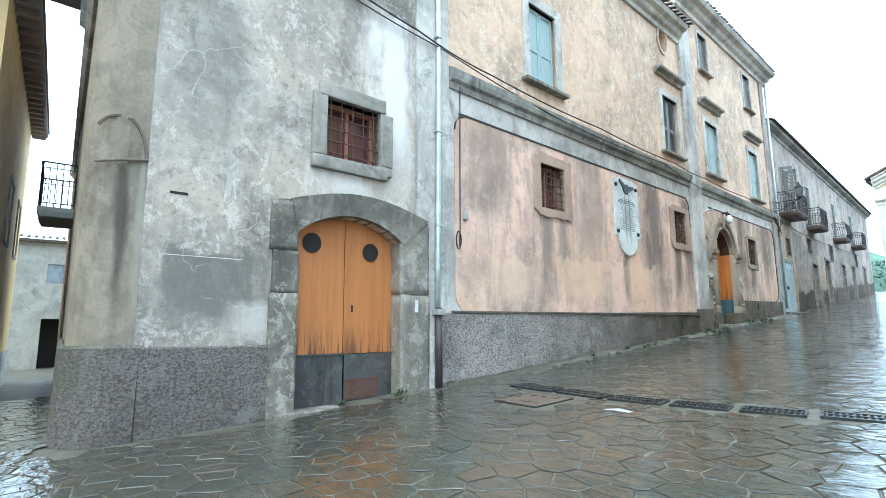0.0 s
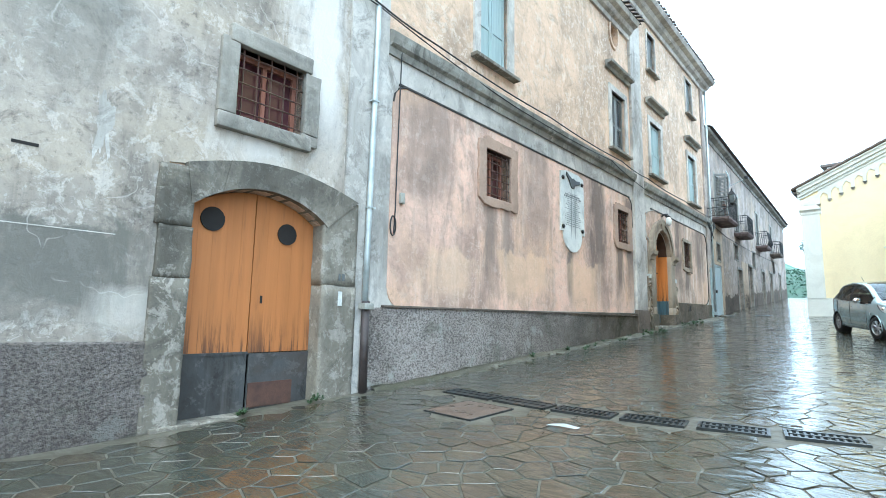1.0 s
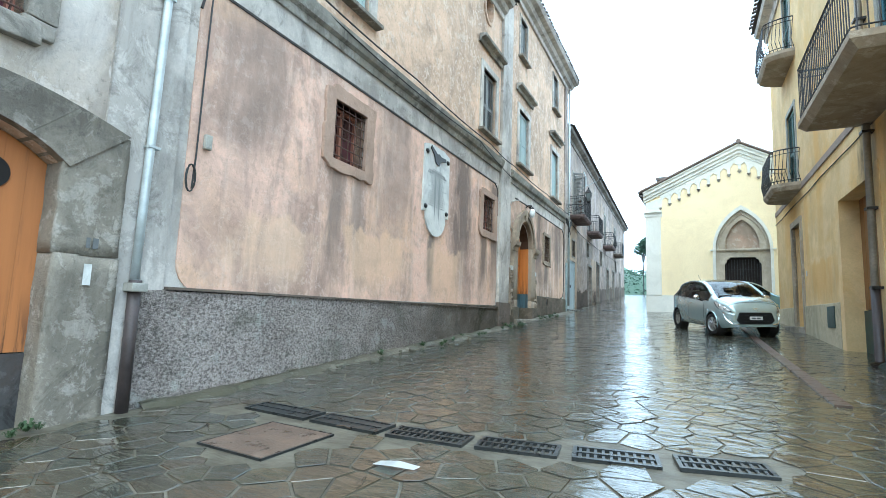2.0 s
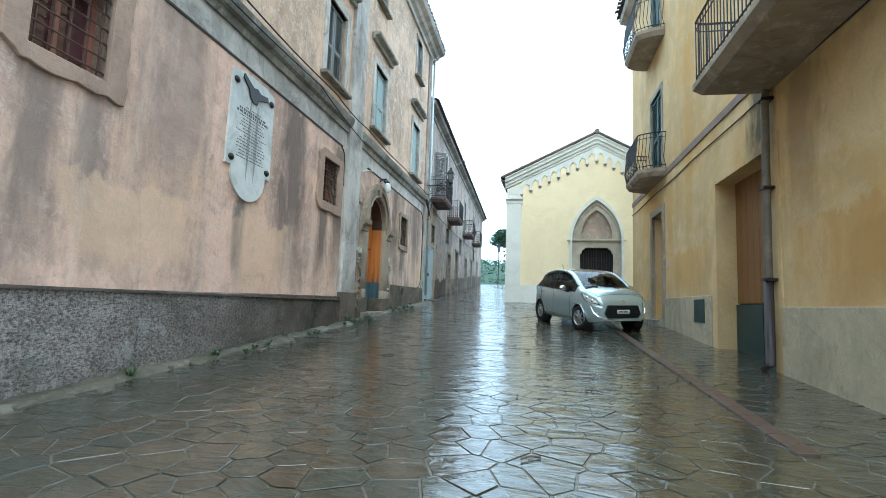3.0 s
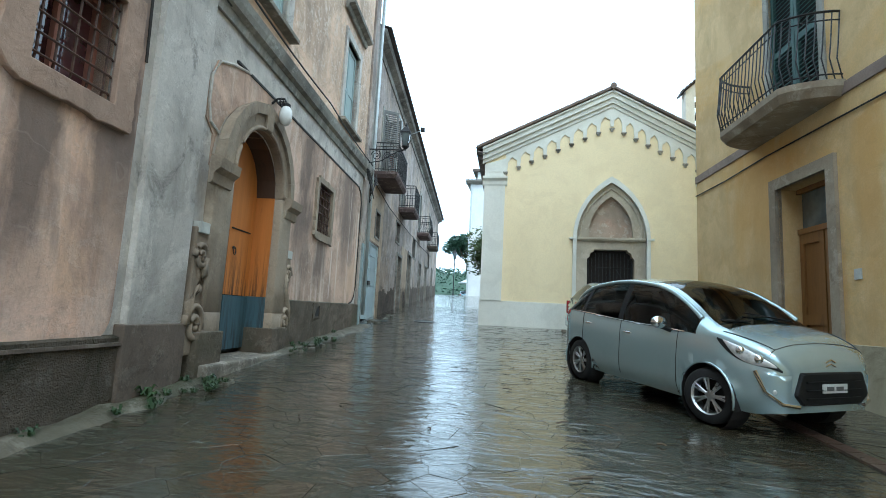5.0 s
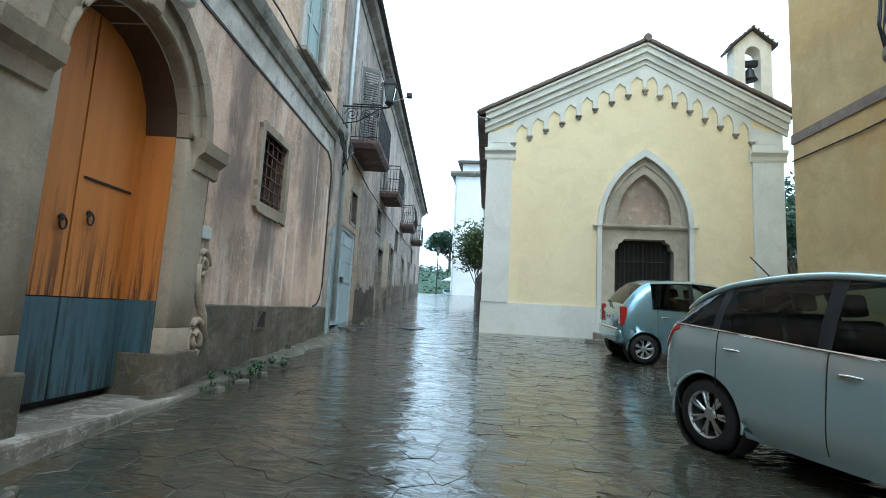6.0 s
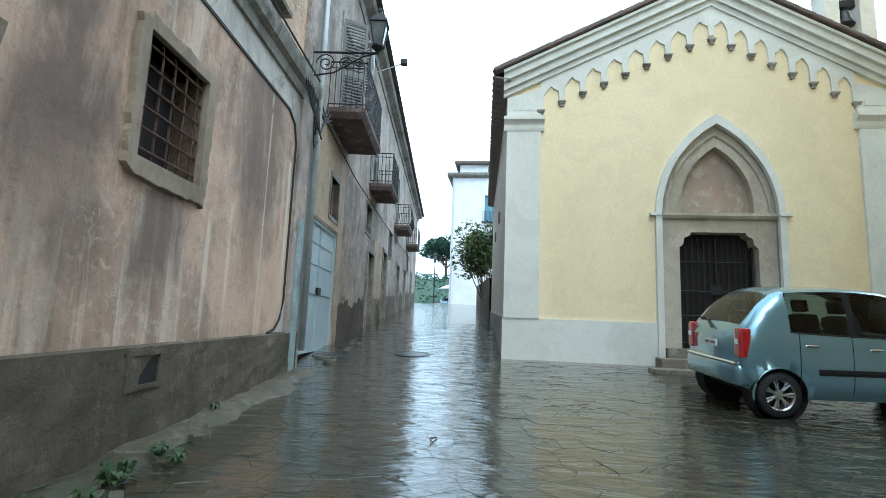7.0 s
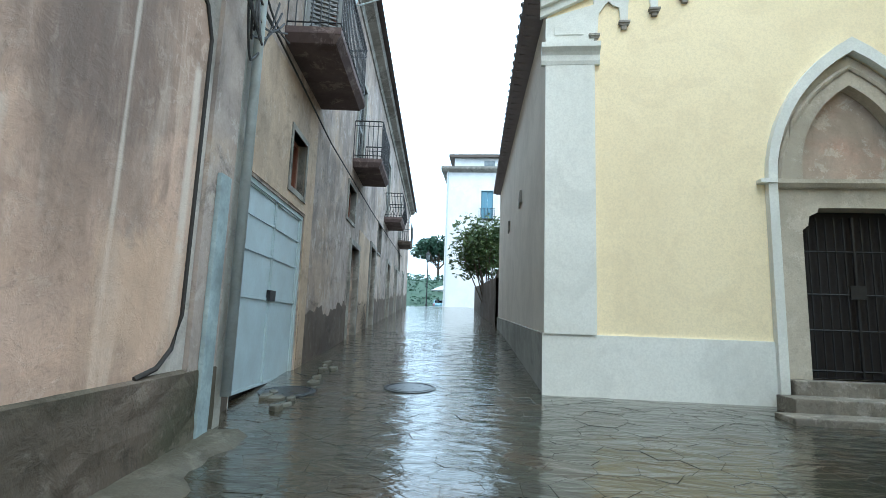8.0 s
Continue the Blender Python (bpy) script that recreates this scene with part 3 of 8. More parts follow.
BARK = plain("bark", (0.09, 0.065, 0.045), 0.9, 0, 0.4, 14, 0.4)

# ---- ground: one sheet that rises with the street ----
def ground_sheet():
    bm = bmesh.new()
    xs = [-1500, -400, -120, -60, -30, -20, -14, -11, -9, -7.5, -6, -4.5, -3, -1.5, 0, 2, 5, 10, 30, 80, 400, 1500]
    ys = [-1500, -300, -60, -20, -8, -4, -2, 0, 2.3, 4, 6.4, 8, 10, 12, 14.8, 16.4, 19.4, 20.9, 24.2, 27.6, 33, 38, 44, 50, 57, 66, 80, 120, 300, 900, 2500]
    grid = [[bm.verts.new((x, y, gz(x, y))) for x in xs] for y in ys]
    for a, b in zip(grid, grid[1:]):
        for i in range(len(xs) - 1):
            bm.faces.new((a[i], a[i + 1], b[i + 1], b[i]))
    return bm


ground = solo("ground", ground_sheet(), JOINT, "wet grey cement bed of a stone-paved street", "ground", kind="structure", smooth=True)


# ---- parts shared by the houses ----
def grille(name, parent, x0, x1, z0, z1, y, nx, nz, mat, r=0.012, bulge=0.0):
    bm = bmesh.new()
    for i in range(nx):
        x = x0 + (x1 - x0) * (i + 0.5) / nx
        tube(bm, [(x, y, z0 - 0.03), (x, y - bulge, z0 + 0.1), (x, y - bulge, z1 - 0.1), (x, y, z1 + 0.03)], r, 5)
    for i in range(nz):
        z = z0 + (z1 - z0) * (i + 0.5) / nz
        tube(bm, [(x0 - 0.03, y, z), (x0 + 0.04, y - bulge - 0.01, z), (x1 - 0.04, y - bulge - 0.01, z), (x1 + 0.03, y, z)], r, 5)
    return part(name, bm, mat, parent, "rusty iron window bars")


def ragged(pts, amount):
    """A closed outline with a chipped, uneven edge."""
    out = []
    for (ax, az), (bx, bz) in zip(pts, pts[1:] + pts[:1]):
        n = max(1, int(math.hypot(bx - ax, bz - az) / 0.07))
        for k in range(n):
            x, z = ax + (bx - ax) * k / n, az + (bz - az) * k / n
            out.append((x + amount * noise.noise((x * 9, z * 9, 1)) + 0.5 * amount * noise.noise((x * 25, z * 25, 7)), z + amount * noise.noise((x * 9, z * 9, 5)) + 0.5 * amount * noise.noise((x * 25, z * 25, 3))))
    return out


def grilled_window(parent, hole, frame_pts, y, nx=5, nz=6, label="", stone=None, casement=True):
    """A small barred window in a stone surround."""
    x0, x1, z0, z1 = hole
    bm = bmesh.new()
    slab(bm, ragged(list(frame_pts), 0.035), [rect(*hole)], y - 0.06, y + 0.26)
    bmesh.ops.bevel(bm, geom=[e for e in bm.edges if len(e.link_faces) == 2 and e.calc_face_angle(0) > 0.9], offset=0.012, segments=1, affect="EDGES", clamp_overlap=True)
    w = part("window", bm, stone or BROWNSTONE, parent, label or "barred window in a worn stone surround")
    # with no casement, a near-black sheet paints the unlit room
    part("pane", boxes((x0 + 0.05, x1 - 0.05, y + 0.24, y + 0.26, z0 + 0.05, z1 - 0.05)), PANE if casement else DARK, w)
    if casement:
        bm = bmesh.new()
        slab(bm, rect(x0, x1, z0, z1), [rect(x0 + 0.06, (x0 + x1) / 2 - 0.03, z0 + 0.06, z1 - 0.06), rect((x0 + x1) / 2 + 0.03, x1 - 0.06, z0 + 0.06, z1 - 0.06)], y + 0.19, y + 0.25)
        part("casement", bm, CASEMENT, w, "faded orange wooden casement")
    # the backing is near black: the room's shade as colour
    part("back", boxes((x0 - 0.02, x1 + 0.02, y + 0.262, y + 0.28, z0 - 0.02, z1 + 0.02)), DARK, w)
    grille("grille", w, x0, x1, z0, z1, y + 0.03, nx, nz, RUST, 0.011, 0.02)
    return w


def shutter_window(parent, hole, y, shutter_mat, trim=0.16, hood=0.0, sill=True, label="", ajar=0.0, frame_mat=None, louvres=True):
    """A tall window with a plaster surround, two leaves and a stone sill."""
    x0, x1, z0, z1 = hole
    bm = bmesh.new()
    slab(bm, rect(x0 - trim, x1 + trim, z0 - 0.02, z1 + trim), [rect(*hole)], y - 0.045, y + 0.2)
    w = part("window", bm, frame_mat or PALE, parent, label or "tall window with pale surround and closed shutters")
    c = (x0 + x1) / 2
    for a, b in ((x0 + 0.02, c - 0.008), (c + 0.008, x1 - 0.02)):
        bm = bmesh.new()
        zm = z0 + 0.45 * (z1 - z0)
        slab(bm, rect(a, b, z0 + 0.02, z1 - 0.02), [rect(a + 0.07, b - 0.07, z0 + 0.1, zm - 0.04), rect(a + 0.07, b - 0.07, zm + 0.04, z1 - 0.1)], y + 0.07, y + 0.12)
        if louvres:
            n = int((z1 - z0 - 0.2) / 0.075)
            lv = bmesh.new()
            for i in range(n):
                z = z0 + 0.12 + i * (z1 - z0 - 0.24) / n
                v = box(lv, a + 0.06, b - 0.06, y + 0.075, y + 0.12, z, z + 0.02)
                for q in v:
                    if q.co.y > y + 0.1:
                        q.co.z += 0.045
            tagged(part("louvres", lv, shutter_mat, w), kind="stuff")
        else:
            box(bm, a + 0.05, b - 0.05, y + 0.09, y + 0.11, z0 + 0.08, z1 - 0.08)
        part("shutter", bm, shutter_mat, w)
    # behind louvres the pane is a black sheet painting unlit depth
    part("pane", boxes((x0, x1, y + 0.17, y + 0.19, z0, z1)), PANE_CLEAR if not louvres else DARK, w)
    if sill:
        part("sill", bevelled(boxes((x0 - trim - 0.06, x1 + trim + 0.06, y - 0.17, y + 0.05, z0 - 0.1, z0 - 0.025)), 0.012), STONE, w)
    if hood:
        bm = bmesh.new()
        profile_run(bm, [(0, hood - 0.16), (0.05, hood - 0.15), (0.07, hood - 0.06), (0.2, hood - 0.03), (0.22, hood + 0.03), (0, hood + 0.06)], x0 - trim - 0.22, x1 + trim + 0.22)
        part("hood", bm, MOULD, w, "sooty moulded hood")
    return w


def railing_balcony(parent, x0, x1, out, z, material_slab, y=0.0, height=0.95, bulge=0.0, curved=False, label="", bars=11):
    """A slab on the wall with an iron railing; parts: slab > railing bars and rails."""
    def edge(k):
        """Plan of the front, from one end to the other; k from 0 to 1."""
        if curved:
            a = math.pi * k
            return (x0 + x1) / 2 - (x1 - x0) / 2 * math.cos(a), y - out * min(1.0, 1.5 * math.sin(a)) if 0 < k < 1 else y
        p = [(x0, y), (x0, y - out), (x1, y - out), (x1, y)]
        ls = [out, x1 - x0, out]
        d = k * sum(ls)
        for i in range(3):
            if d <= ls[i] + 1e-9:
                f = d / ls[i]
                return p[i][0] + f * (p[i + 1][0] - p[i][0]), p[i][1] + f * (p[i + 1][1] - p[i][1])
            d -= ls[i]
        return p[3]
    n = 24
    plan = [edge(i / n) for i in range(n + 1)] if curved else [(x0, y), (x0, y - out), (x1, y - out), (x1, y)]
    bm = bmesh.new()
    lower = [bm.verts.new(((a - (x0 + x1) / 2) * 0.94 + (x0 + x1) / 2, y + (b - y) * 0.9, z - 0.2)) for a, b in plan]
    mid = [bm.verts.new((a, b, z - 0.09)) for a, b in plan]
    top = [bm.verts.new((a, b, z)) for a, b in plan]
    for r, s in ((lower, mid), (mid, top)):
        for i in range(len(plan)):
            j = (i + 1) % len(plan)
            bm.faces.new((r[i], r[j], s[j], s[i]))
    bm.faces.new(lower[::-1])
    bm.faces.new(top)
    bmesh.ops.recalc_face_normals(bm, faces=bm.faces[:])
    base = part("balcony", bm, material_slab, parent, label)
    bm = bmesh.new()
    for h, r in ((0.08, 0.012), (height - 0.12, 0.010), (height, 0.018)):
        pts = [edge(i / 40) for i in range(41)]
        tube(bm, [((a - (x0 + x1) / 2) * 0.97 + (x0 + x1) / 2, y - 0.01 + (b - y) * 0.96, z + h) for a, b in pts], r, 5)
    part("rail", bm, IRON, base, "black iron railing")
    m = bars * 2 + int((x1 - x0) / 0.13)
    bm0 = bmesh.new()
    prof = [(0, 0, 0), (0, -bulge, 0.3), (0, -bulge * 0.6, 0.5), (0, 0, height)] if bulge else [(0, 0, 0), (0, 0, height)]
    tube(bm0, prof, 0.009, 5)
    first = None
    for i in range(m + 1):
        a, b = edge(min(0.9999, (i + 0.001) / m))
        mm = pose((a - (x0 + x1) / 2) * 0.97 + (x0 + x1) / 2, y - 0.01 + (b - y) * 0.96, z)
        if first is None:
            first = part("bar", bm0, IRON, base, m=mm)
        else:
            twin_part(first, base, mm)
    return base


def tile_row(bm, x0, x1, out, z, pitch=0.26, r=0.075, length=0.5, slope=0.32):
    """The eaves: a row of half-round clay tiles whose mouths show from the street."""
    n = int((x1 - x0) / pitch)
    for i in range(n):
        x = x0 + (i + 0.5) * (x1 - x0) / n + random.uniform(-0.015, 0.015)
        o = out + random.uniform(-0.02, 0.02)
        rings = []
        for k, yy in enumerate((-o, -o + length)):
            zz = z + k * length * slope
            rings.append([bm.verts.new((x + (r - 0.012 * k) * math.cos(a), yy, zz + (r - 0.012 * k) * math.sin(a))) for a in [math.pi * j / 6 for j in range(7)]])
        for j in range(6):
            bm.faces.new((rings[0][j], rings[0][j + 1], rings[1][j + 1], rings[1][j]))
        bm.faces.new(rings[0])


# ---- the long old house ----
old_house = thing("old_house", LEFT, "long weathered stucco house with grey and pink walls", "house")
W_END = 25.35
SPLIT = 16.35

W1 = (2.97, 3.93, 3.69, 4.62)
W2 = (8.16, 9.05, 3.70, 4.69)
W6 = (14.75, 15.6, 3.60, 4.58)
W7 = (21.24, 22.14, 3.40, 4.40)
DOOR = segmental(2.55, 4.40, 0.0, 2.50, 0.34)
ADOOR = arched(17.75, 19.35, 1.0, 3.55, 0.86)
UP0 = (3.05, 4.05, 6.95, 8.9)
UP1 = (7.98, 9.0, 6.58, 8.45)
UP3 = (14.62, 15.68, 6.46, 8.30)
UP4 = (17.98, 19.12, 6.40, 8.35)
UP5 = (22.5, 23.6, 6.25, 8.28)
TOP4 = (17.95, 18.75, 10.3, 11.75)
TOP5 = (22.65, 23.5, 10.2, 11.75)
OCULUS = [(14.95 + 0.3 * math.cos(a), 10.25 + 0.42 * math.sin(a)) for a in [2 * math.pi * i / 18 for i in range(18)]]

holes_a = [rect(*h) for h in (W1, W2, W6, UP0, UP1, UP3)] + [OCULUS]
holes_b = [rect(*h) for h in (W7, UP4, UP5, TOP4, TOP5)]


bm = bmesh.new()
slab(bm, [(0.75, -0.4), (2.55, -0.4)] + [p for p in reversed(DOOR[2:])] + [(4.40, -0.4), (SPLIT, -0.4), (SPLIT, 10.95), (0.75, 10.95)], holes_a, 0.03, 0.55)
part("wall", bm, TAN, old_house, "tan stained plaster wall")
bm = bmesh.new()
slab(bm, [(SPLIT, 0.4), (17.75, 0.4)] + [p for p in reversed(ADOOR[2:])] + [(19.35, 0.4), (W_END, 0.4), (W_END, 12.5), (SPLIT, 12.5)], holes_b, 0.03, 0.55)
part("wall", bm, TAN, old_house, "tan stained plaster wall of the taller part")
# rounded corner, side wall along the lane, and closing walls
bm = bmesh.new()
arc = [(0.75, 0.0), (0.5, 0.03), (0.3, 0.13), (0.17, 0.3), (0.14, 0.5), (0.22, 1.4), (1.16, 12.0)]
foot = [bm.verts.new((a, b, -0.6)) for a, b in arc]
head = [bm.verts.new((a, b, 10.95)) for a, b in arc]
for i in range(len(arc) - 1):
    bm.faces.new((foot[i], foot[i + 1], head[i + 1], head[i]))
bmesh.ops.solidify(bm, geom=bm.faces[:], thickness=-0.3)
part("wall", bm, CORNER, old_house, "beige stained plaster on the rounded corner", smooth=False)
part("wall", boxes((W_END - 0.4, W_END, 0.55, 11.0, 0.4, 12.5), (1.1, W_END, 11.6, 12.0, -0.4, 10.9)), TAN, old_house, "plain rear and end walls")

# grey section round the cart door
bm = bmesh.new()
slab(bm, [(0.7, 0.9), (2.3, 0.9), (2.3, 2.95), (3.45, 3.1), (4.7, 2.95), (4.7, 10.94), (0.7, 10.94)], [rect(*W1), rect(*UP0)], 0.0, 0.031)
part("wall", bm, GREY, old_house, "grey and white peeling lime plaster")
for a, b, z0, z1, o in ((4.7, 5.47, 0.05, 10.94, 0.03), (16.12, 17.0, 1.5, 11.4, 0.06), (24.86, W_END, 0.8, 12.49, 0.03)):
    part("pilaster", slab(bmesh.new(), rect(a, b, z0, z1), [], -o, 0.03), PALE if a < 20 else FARPLASTER, old_house, "pale plaster pilaster strip")
part("paint_strip", bevelled(boxes((25.02, 25.22, -0.075, -0.03, 0.95, 3.7)), 0.012), plain("pale_blue_strip", (0.30, 0.37, 0.38), 0.7, 0, 0.35, 3, 0.1), old_house, "pale blue-grey strip beside the gate")
part("pilaster_foot", bevelled(boxes((16.05, 17.05, -0.1, 0.03, 0.5, 1.62)), 0.015), DAMP, old_house, "damp brown pilaster foot")
bm = bmesh.new()
slab(bm, rect(5.47, 16.12, 1.40, 5.62), [rect(*W2), rect(*W6)], 0.012, 0.03)
slab(bm, [(17.0, 1.0), (17.75, 1.0)] + [p for p in reversed(ADOOR[2:])] + [(19.35, 1.0), (24.86, 1.0), (24.86, 5.60), (17.0, 5.60)], [rect(*W7)], 0.012, 0.03)
part("band", bm, PALE, old_house, "pale border round the wall panels")
bm = bmesh.new()
slab(bm, round_rect(5.62, 15.98, 1.42, 5.12, 0.32), [rect(*W2), rect(*W6)], -0.006, 0.012)
part("panel", bm, PINK, old_house, "stained pink plaster panel with rounded corners")
bm = bmesh.new()
slab(bm, [(19.98, 1.42), (24.2, 1.42), (24.2, 2.02), (24.45, 2.07), (24.62, 2.2), (24.72, 2.45), (24.72, 4.75), (24.6, 5.0), (24.35, 5.1), (17.9, 5.1), (17.6, 5.0), (17.25, 4.9), (17.12, 4.6), (17.12, 4.1), (17.3, 3.95), (17.3, 3.6)] + [(18.55 + 1.25 * math.cos(a), 3.55 + 1.2 * math.sin(a)) for a in [math.pi * (1 - i / 10) for i in range(11)]] + [(19.98, 3.5)], [rect(*W7)], -0.006, 0.012)
part("panel", bm, PINK_OLD, old_house, "brown-stained pink plaster panel beside the arched door")
for x0, x1, z in ((5.75, 15.8, 5.12), (17.7, 24.4, 5.10)):
    part("bead", boxes((x0, x1, -0.022, 0.012, z, z + 0.035)), BEAD, old_house, "thin bead painted shadow-black along the panel top")

def patch(x0, x1, z0, z1, mat, out, label, seed, rough=0.18, n=120):
    """A plaster repair with a ragged outline."""
    pts = []
    for i in range(n):
        a = 2 * math.pi * i / n
        c, s = math.cos(a), math.sin(a)
        k = 1 / max(abs(c), abs(s)) ** 0.7
        r = 1 - rough + rough * 1.6 * noise.noise((c * 1.7 + seed, s * 1.7, 0)) + 0.16 * noise.noise((c * 5 + seed, s * 5, 3)) + 0.10 * noise.noise((c * 17 + seed, s * 17, 5))
        pts.append(((x0 + x1) / 2 + (x1 - x0) / 2 * c * k * r, (z0 + z1) / 2 + (z1 - z0) / 2 * s * k * r))
    bm = bmesh.new()
    slab(bm, pts, [], -out, 0.0)
    part("plaster_patch", bm, mat, old_house, label)


patch(1.55, 1.75, 2.75, 3.6, PALE, 0.003, "pale flaked scar", 9.5, 0.3)
part("scratch", boxes((0.9, 1.85, -0.003, 0.0, 2.062, 2.072)), PALE, old_house, "thin pale plaster joint")
part("wall_slot", boxes((0.95, 1.15, -0.006, 0.0, 2.80, 2.83)), DARK, old_house)

part("bead", tube(bmesh.new(), [(24.2, -0.012, 2.03), (24.45, -0.012, 2.08), (24.62, -0.012, 2.21), (24.72, -0.012, 2.46), (24.72, -0.012, 4.75), (24.6, -0.012, 5.0), (24.38, -0.012, 5.1)], 0.02, 6), BEAD, old_house, "thin bead painted shadow-black round the panel end")
part("bead", tube(bmesh.new(), [(18.05, -0.012, 5.12), (17.6, -0.012, 5.02), (17.28, -0.012, 4.9), (17.13, -0.012, 4.65), (17.13, -0.012, 4.3), (17.2, -0.012, 4.08), (17.42, -0.012, 4.0)], 0.022, 6), PALE, old_house, "pale scrolled bead over the arched door")
part("bead", tube(bmesh.new(), [(5.9, -0.012, 5.13), (5.74, -0.012, 5.06), (5.65, -0.012, 4.95), (5.62, -0.012, 4.8)], 0.016, 6), BEAD, old_house, "thin bead painted shadow-black at the panel corner")
part("bead", tube(bmesh.new(), [(15.7, -0.012, 5.13), (15.86, -0.012, 5.06), (15.95, -0.012, 4.95), (15.98, -0.012, 4.2)], 0.016, 6), BEAD, old_house, "thin bead painted shadow-black at the panel corner")
part("ledge", boxes((5.5, 16.05, -0.085, -0.01, 1.425, 1.455)), DAMP, old_house, "thin brown ledge over the dado")

# string course, cornices, roofs
course = [(-0.03, 5.58), (0.03, 5.58), (0.05, 5.70), (0.12, 5.74), (0.15, 5.82), (0.17, 5.92), (0.08, 5.98), (-0.03, 6.02)]
bm = bmesh.new()
profile_run(bm, course, 5.47, 16.12)
part("string_course", bm, MOULD, old_house, "sooty projecting string course")
bm = bmesh.new()
profile_run(bm, [(o, z - 0.06) for o, z in course], 17.0, W_END)
part("string_course", bm, MOULD, old_house, "sooty projecting string course")
crown = [(-0.03, -0.35), (0.04, -0.35), (0.06, -0.22), (0.16, -0.16), (0.22, -0.05), (0.36, 0.0), (0.42, 0.12), (-0.03, 0.14)]
bm = bmesh.new()
profile_run(bm, [(o, 10.9 + z) for o, z in crown], -0.2, 16.1)
part("cornice", bm, PALE, old_house, "pale moulded cornice of the lower part")
bm = bmesh.new()
profile_run(bm, [(o * 1.25, 12.42 + z) for o, z in crown], SPLIT - 0.25, W_END + 0.35)
part("cornice", bm, PALE, old_house, "pale moulded cornice of the taller part")
for a, b, z in ((-0.2, 16.3, 11.06), (SPLIT - 0.2, W_END + 0.3, 12.58)):
    bm = bmesh.new()
    v = [bm.verts.new(p) for p in ((a, -0.42, z), (b, -0.42, z), (b, 6, z + 2.0), (a, 6, z + 2.0), (a, 12, z), (b, 12, z))]
    bm.faces.new((v[0], v[1], v[2], v[3]))
    bm.faces.new((v[3], v[2], v[5], v[4]))
    bmesh.ops.solidify(bm, geom=bm.faces[:], thickness=0.08)
    tile_row(bm, a, b, 0.55, z + 0.02)
    part("roof", bm, TILE, old_house, "clay tile roof")
part("wall", boxes((SPLIT, SPLIT + 0.3, 0.5, 11.0, 10.9, 12.45)), TAN, old_house, "plain upper end wall")

# roughcast dado
def dado(x0, x1, z0, z1, za, zb, out=0.05):
    bm = bmesh.new()
    n = max(2, int((x1 - x0) / 0.25))
    rows = 8
    grid = []
    for i in range(n + 1):
        x = x0 + (x1 - x0) * i / n
        t0, t1 = z0 + (z1 - z0) * i / n, za + (zb - za) * i / n
        grid.append([bm.verts.new((x, -out - random.uniform(0, 0.018), t0 + (t1 - t0) * k / rows)) for k in range(rows + 1)] + [bm.verts.new((x, 0.03, t1 + 0.03))])
    for a, b in zip(grid, grid[1:]):
        for k in range(rows + 1):
            bm.faces.new((a[k], b[k], b[k + 1], a[k + 1]))
    bm.faces.new([*grid[0], bm.verts.new((x0, 0.03, z0))][::-1])
    bm.faces.new([*grid[-1], bm.verts.new((x1, 0.03, z1))])
    bmesh.ops.recalc_face_normals(bm, faces=bm.faces[:])
    return bm


part("dado", dado(5.2, 16.1, -0.1, 0.6, 1.40, 1.50), ROUGHCAST, old_house, "grey roughcast dado, dark and mossy further up the street")
part("dado", dado(19.95, W_END, 0.7, 1.2, 1.97, 2.02, 0.04), MOSSY, old_house, "dark damp mossy plaster dado")
bm = dado(0.75, 2.25, -0.4, -0.3, 0.98, 0.96)
arc2 = [(0.75, -0.05), (0.48, -0.03), (0.25, 0.08), (0.1, 0.28), (0.07, 0.5), (0.15, 1.4), (0.56, 6.0)]
foot = [bm.verts.new((a - 0.02, b, -0.6)) for a, b in arc2]
head = [bm.verts.new((a, b, 1.0)) for a, b in arc2]
lip = [bm.verts.new((a + 0.06, b + 0.04, 1.03)) for a, b in arc2]
for i in range(len(arc2) - 1):
    bm.faces.new((foot[i + 1], foot[i], head[i], head[i + 1]))
    bm.faces.new((head[i + 1], head[i], lip[i], lip[i + 1]))
part("dado", bm, CORNERCAST, old_house, "grey-brown mossy roughcast dado round the corner")

# moulded panel on the rounded corner
bm = bmesh.new()
tube(bm, [(0.40 + 0.28 * math.cos(a), 0.0 if a < 1.2 else 0.09, 3.12 + 0.52 * math.sin(a)) for a in [math.pi * i / 14 * 0.75 for i in range(15)]], 0.018, 5)
tube(bm, [(0.2, 0.12, 3.06), (0.45, 0.0, 3.1), (0.7, -0.005, 3.14)], 0.018, 5)
part("corner_moulding", bm, DAMP, old_house, "broken arched stucco moulding")

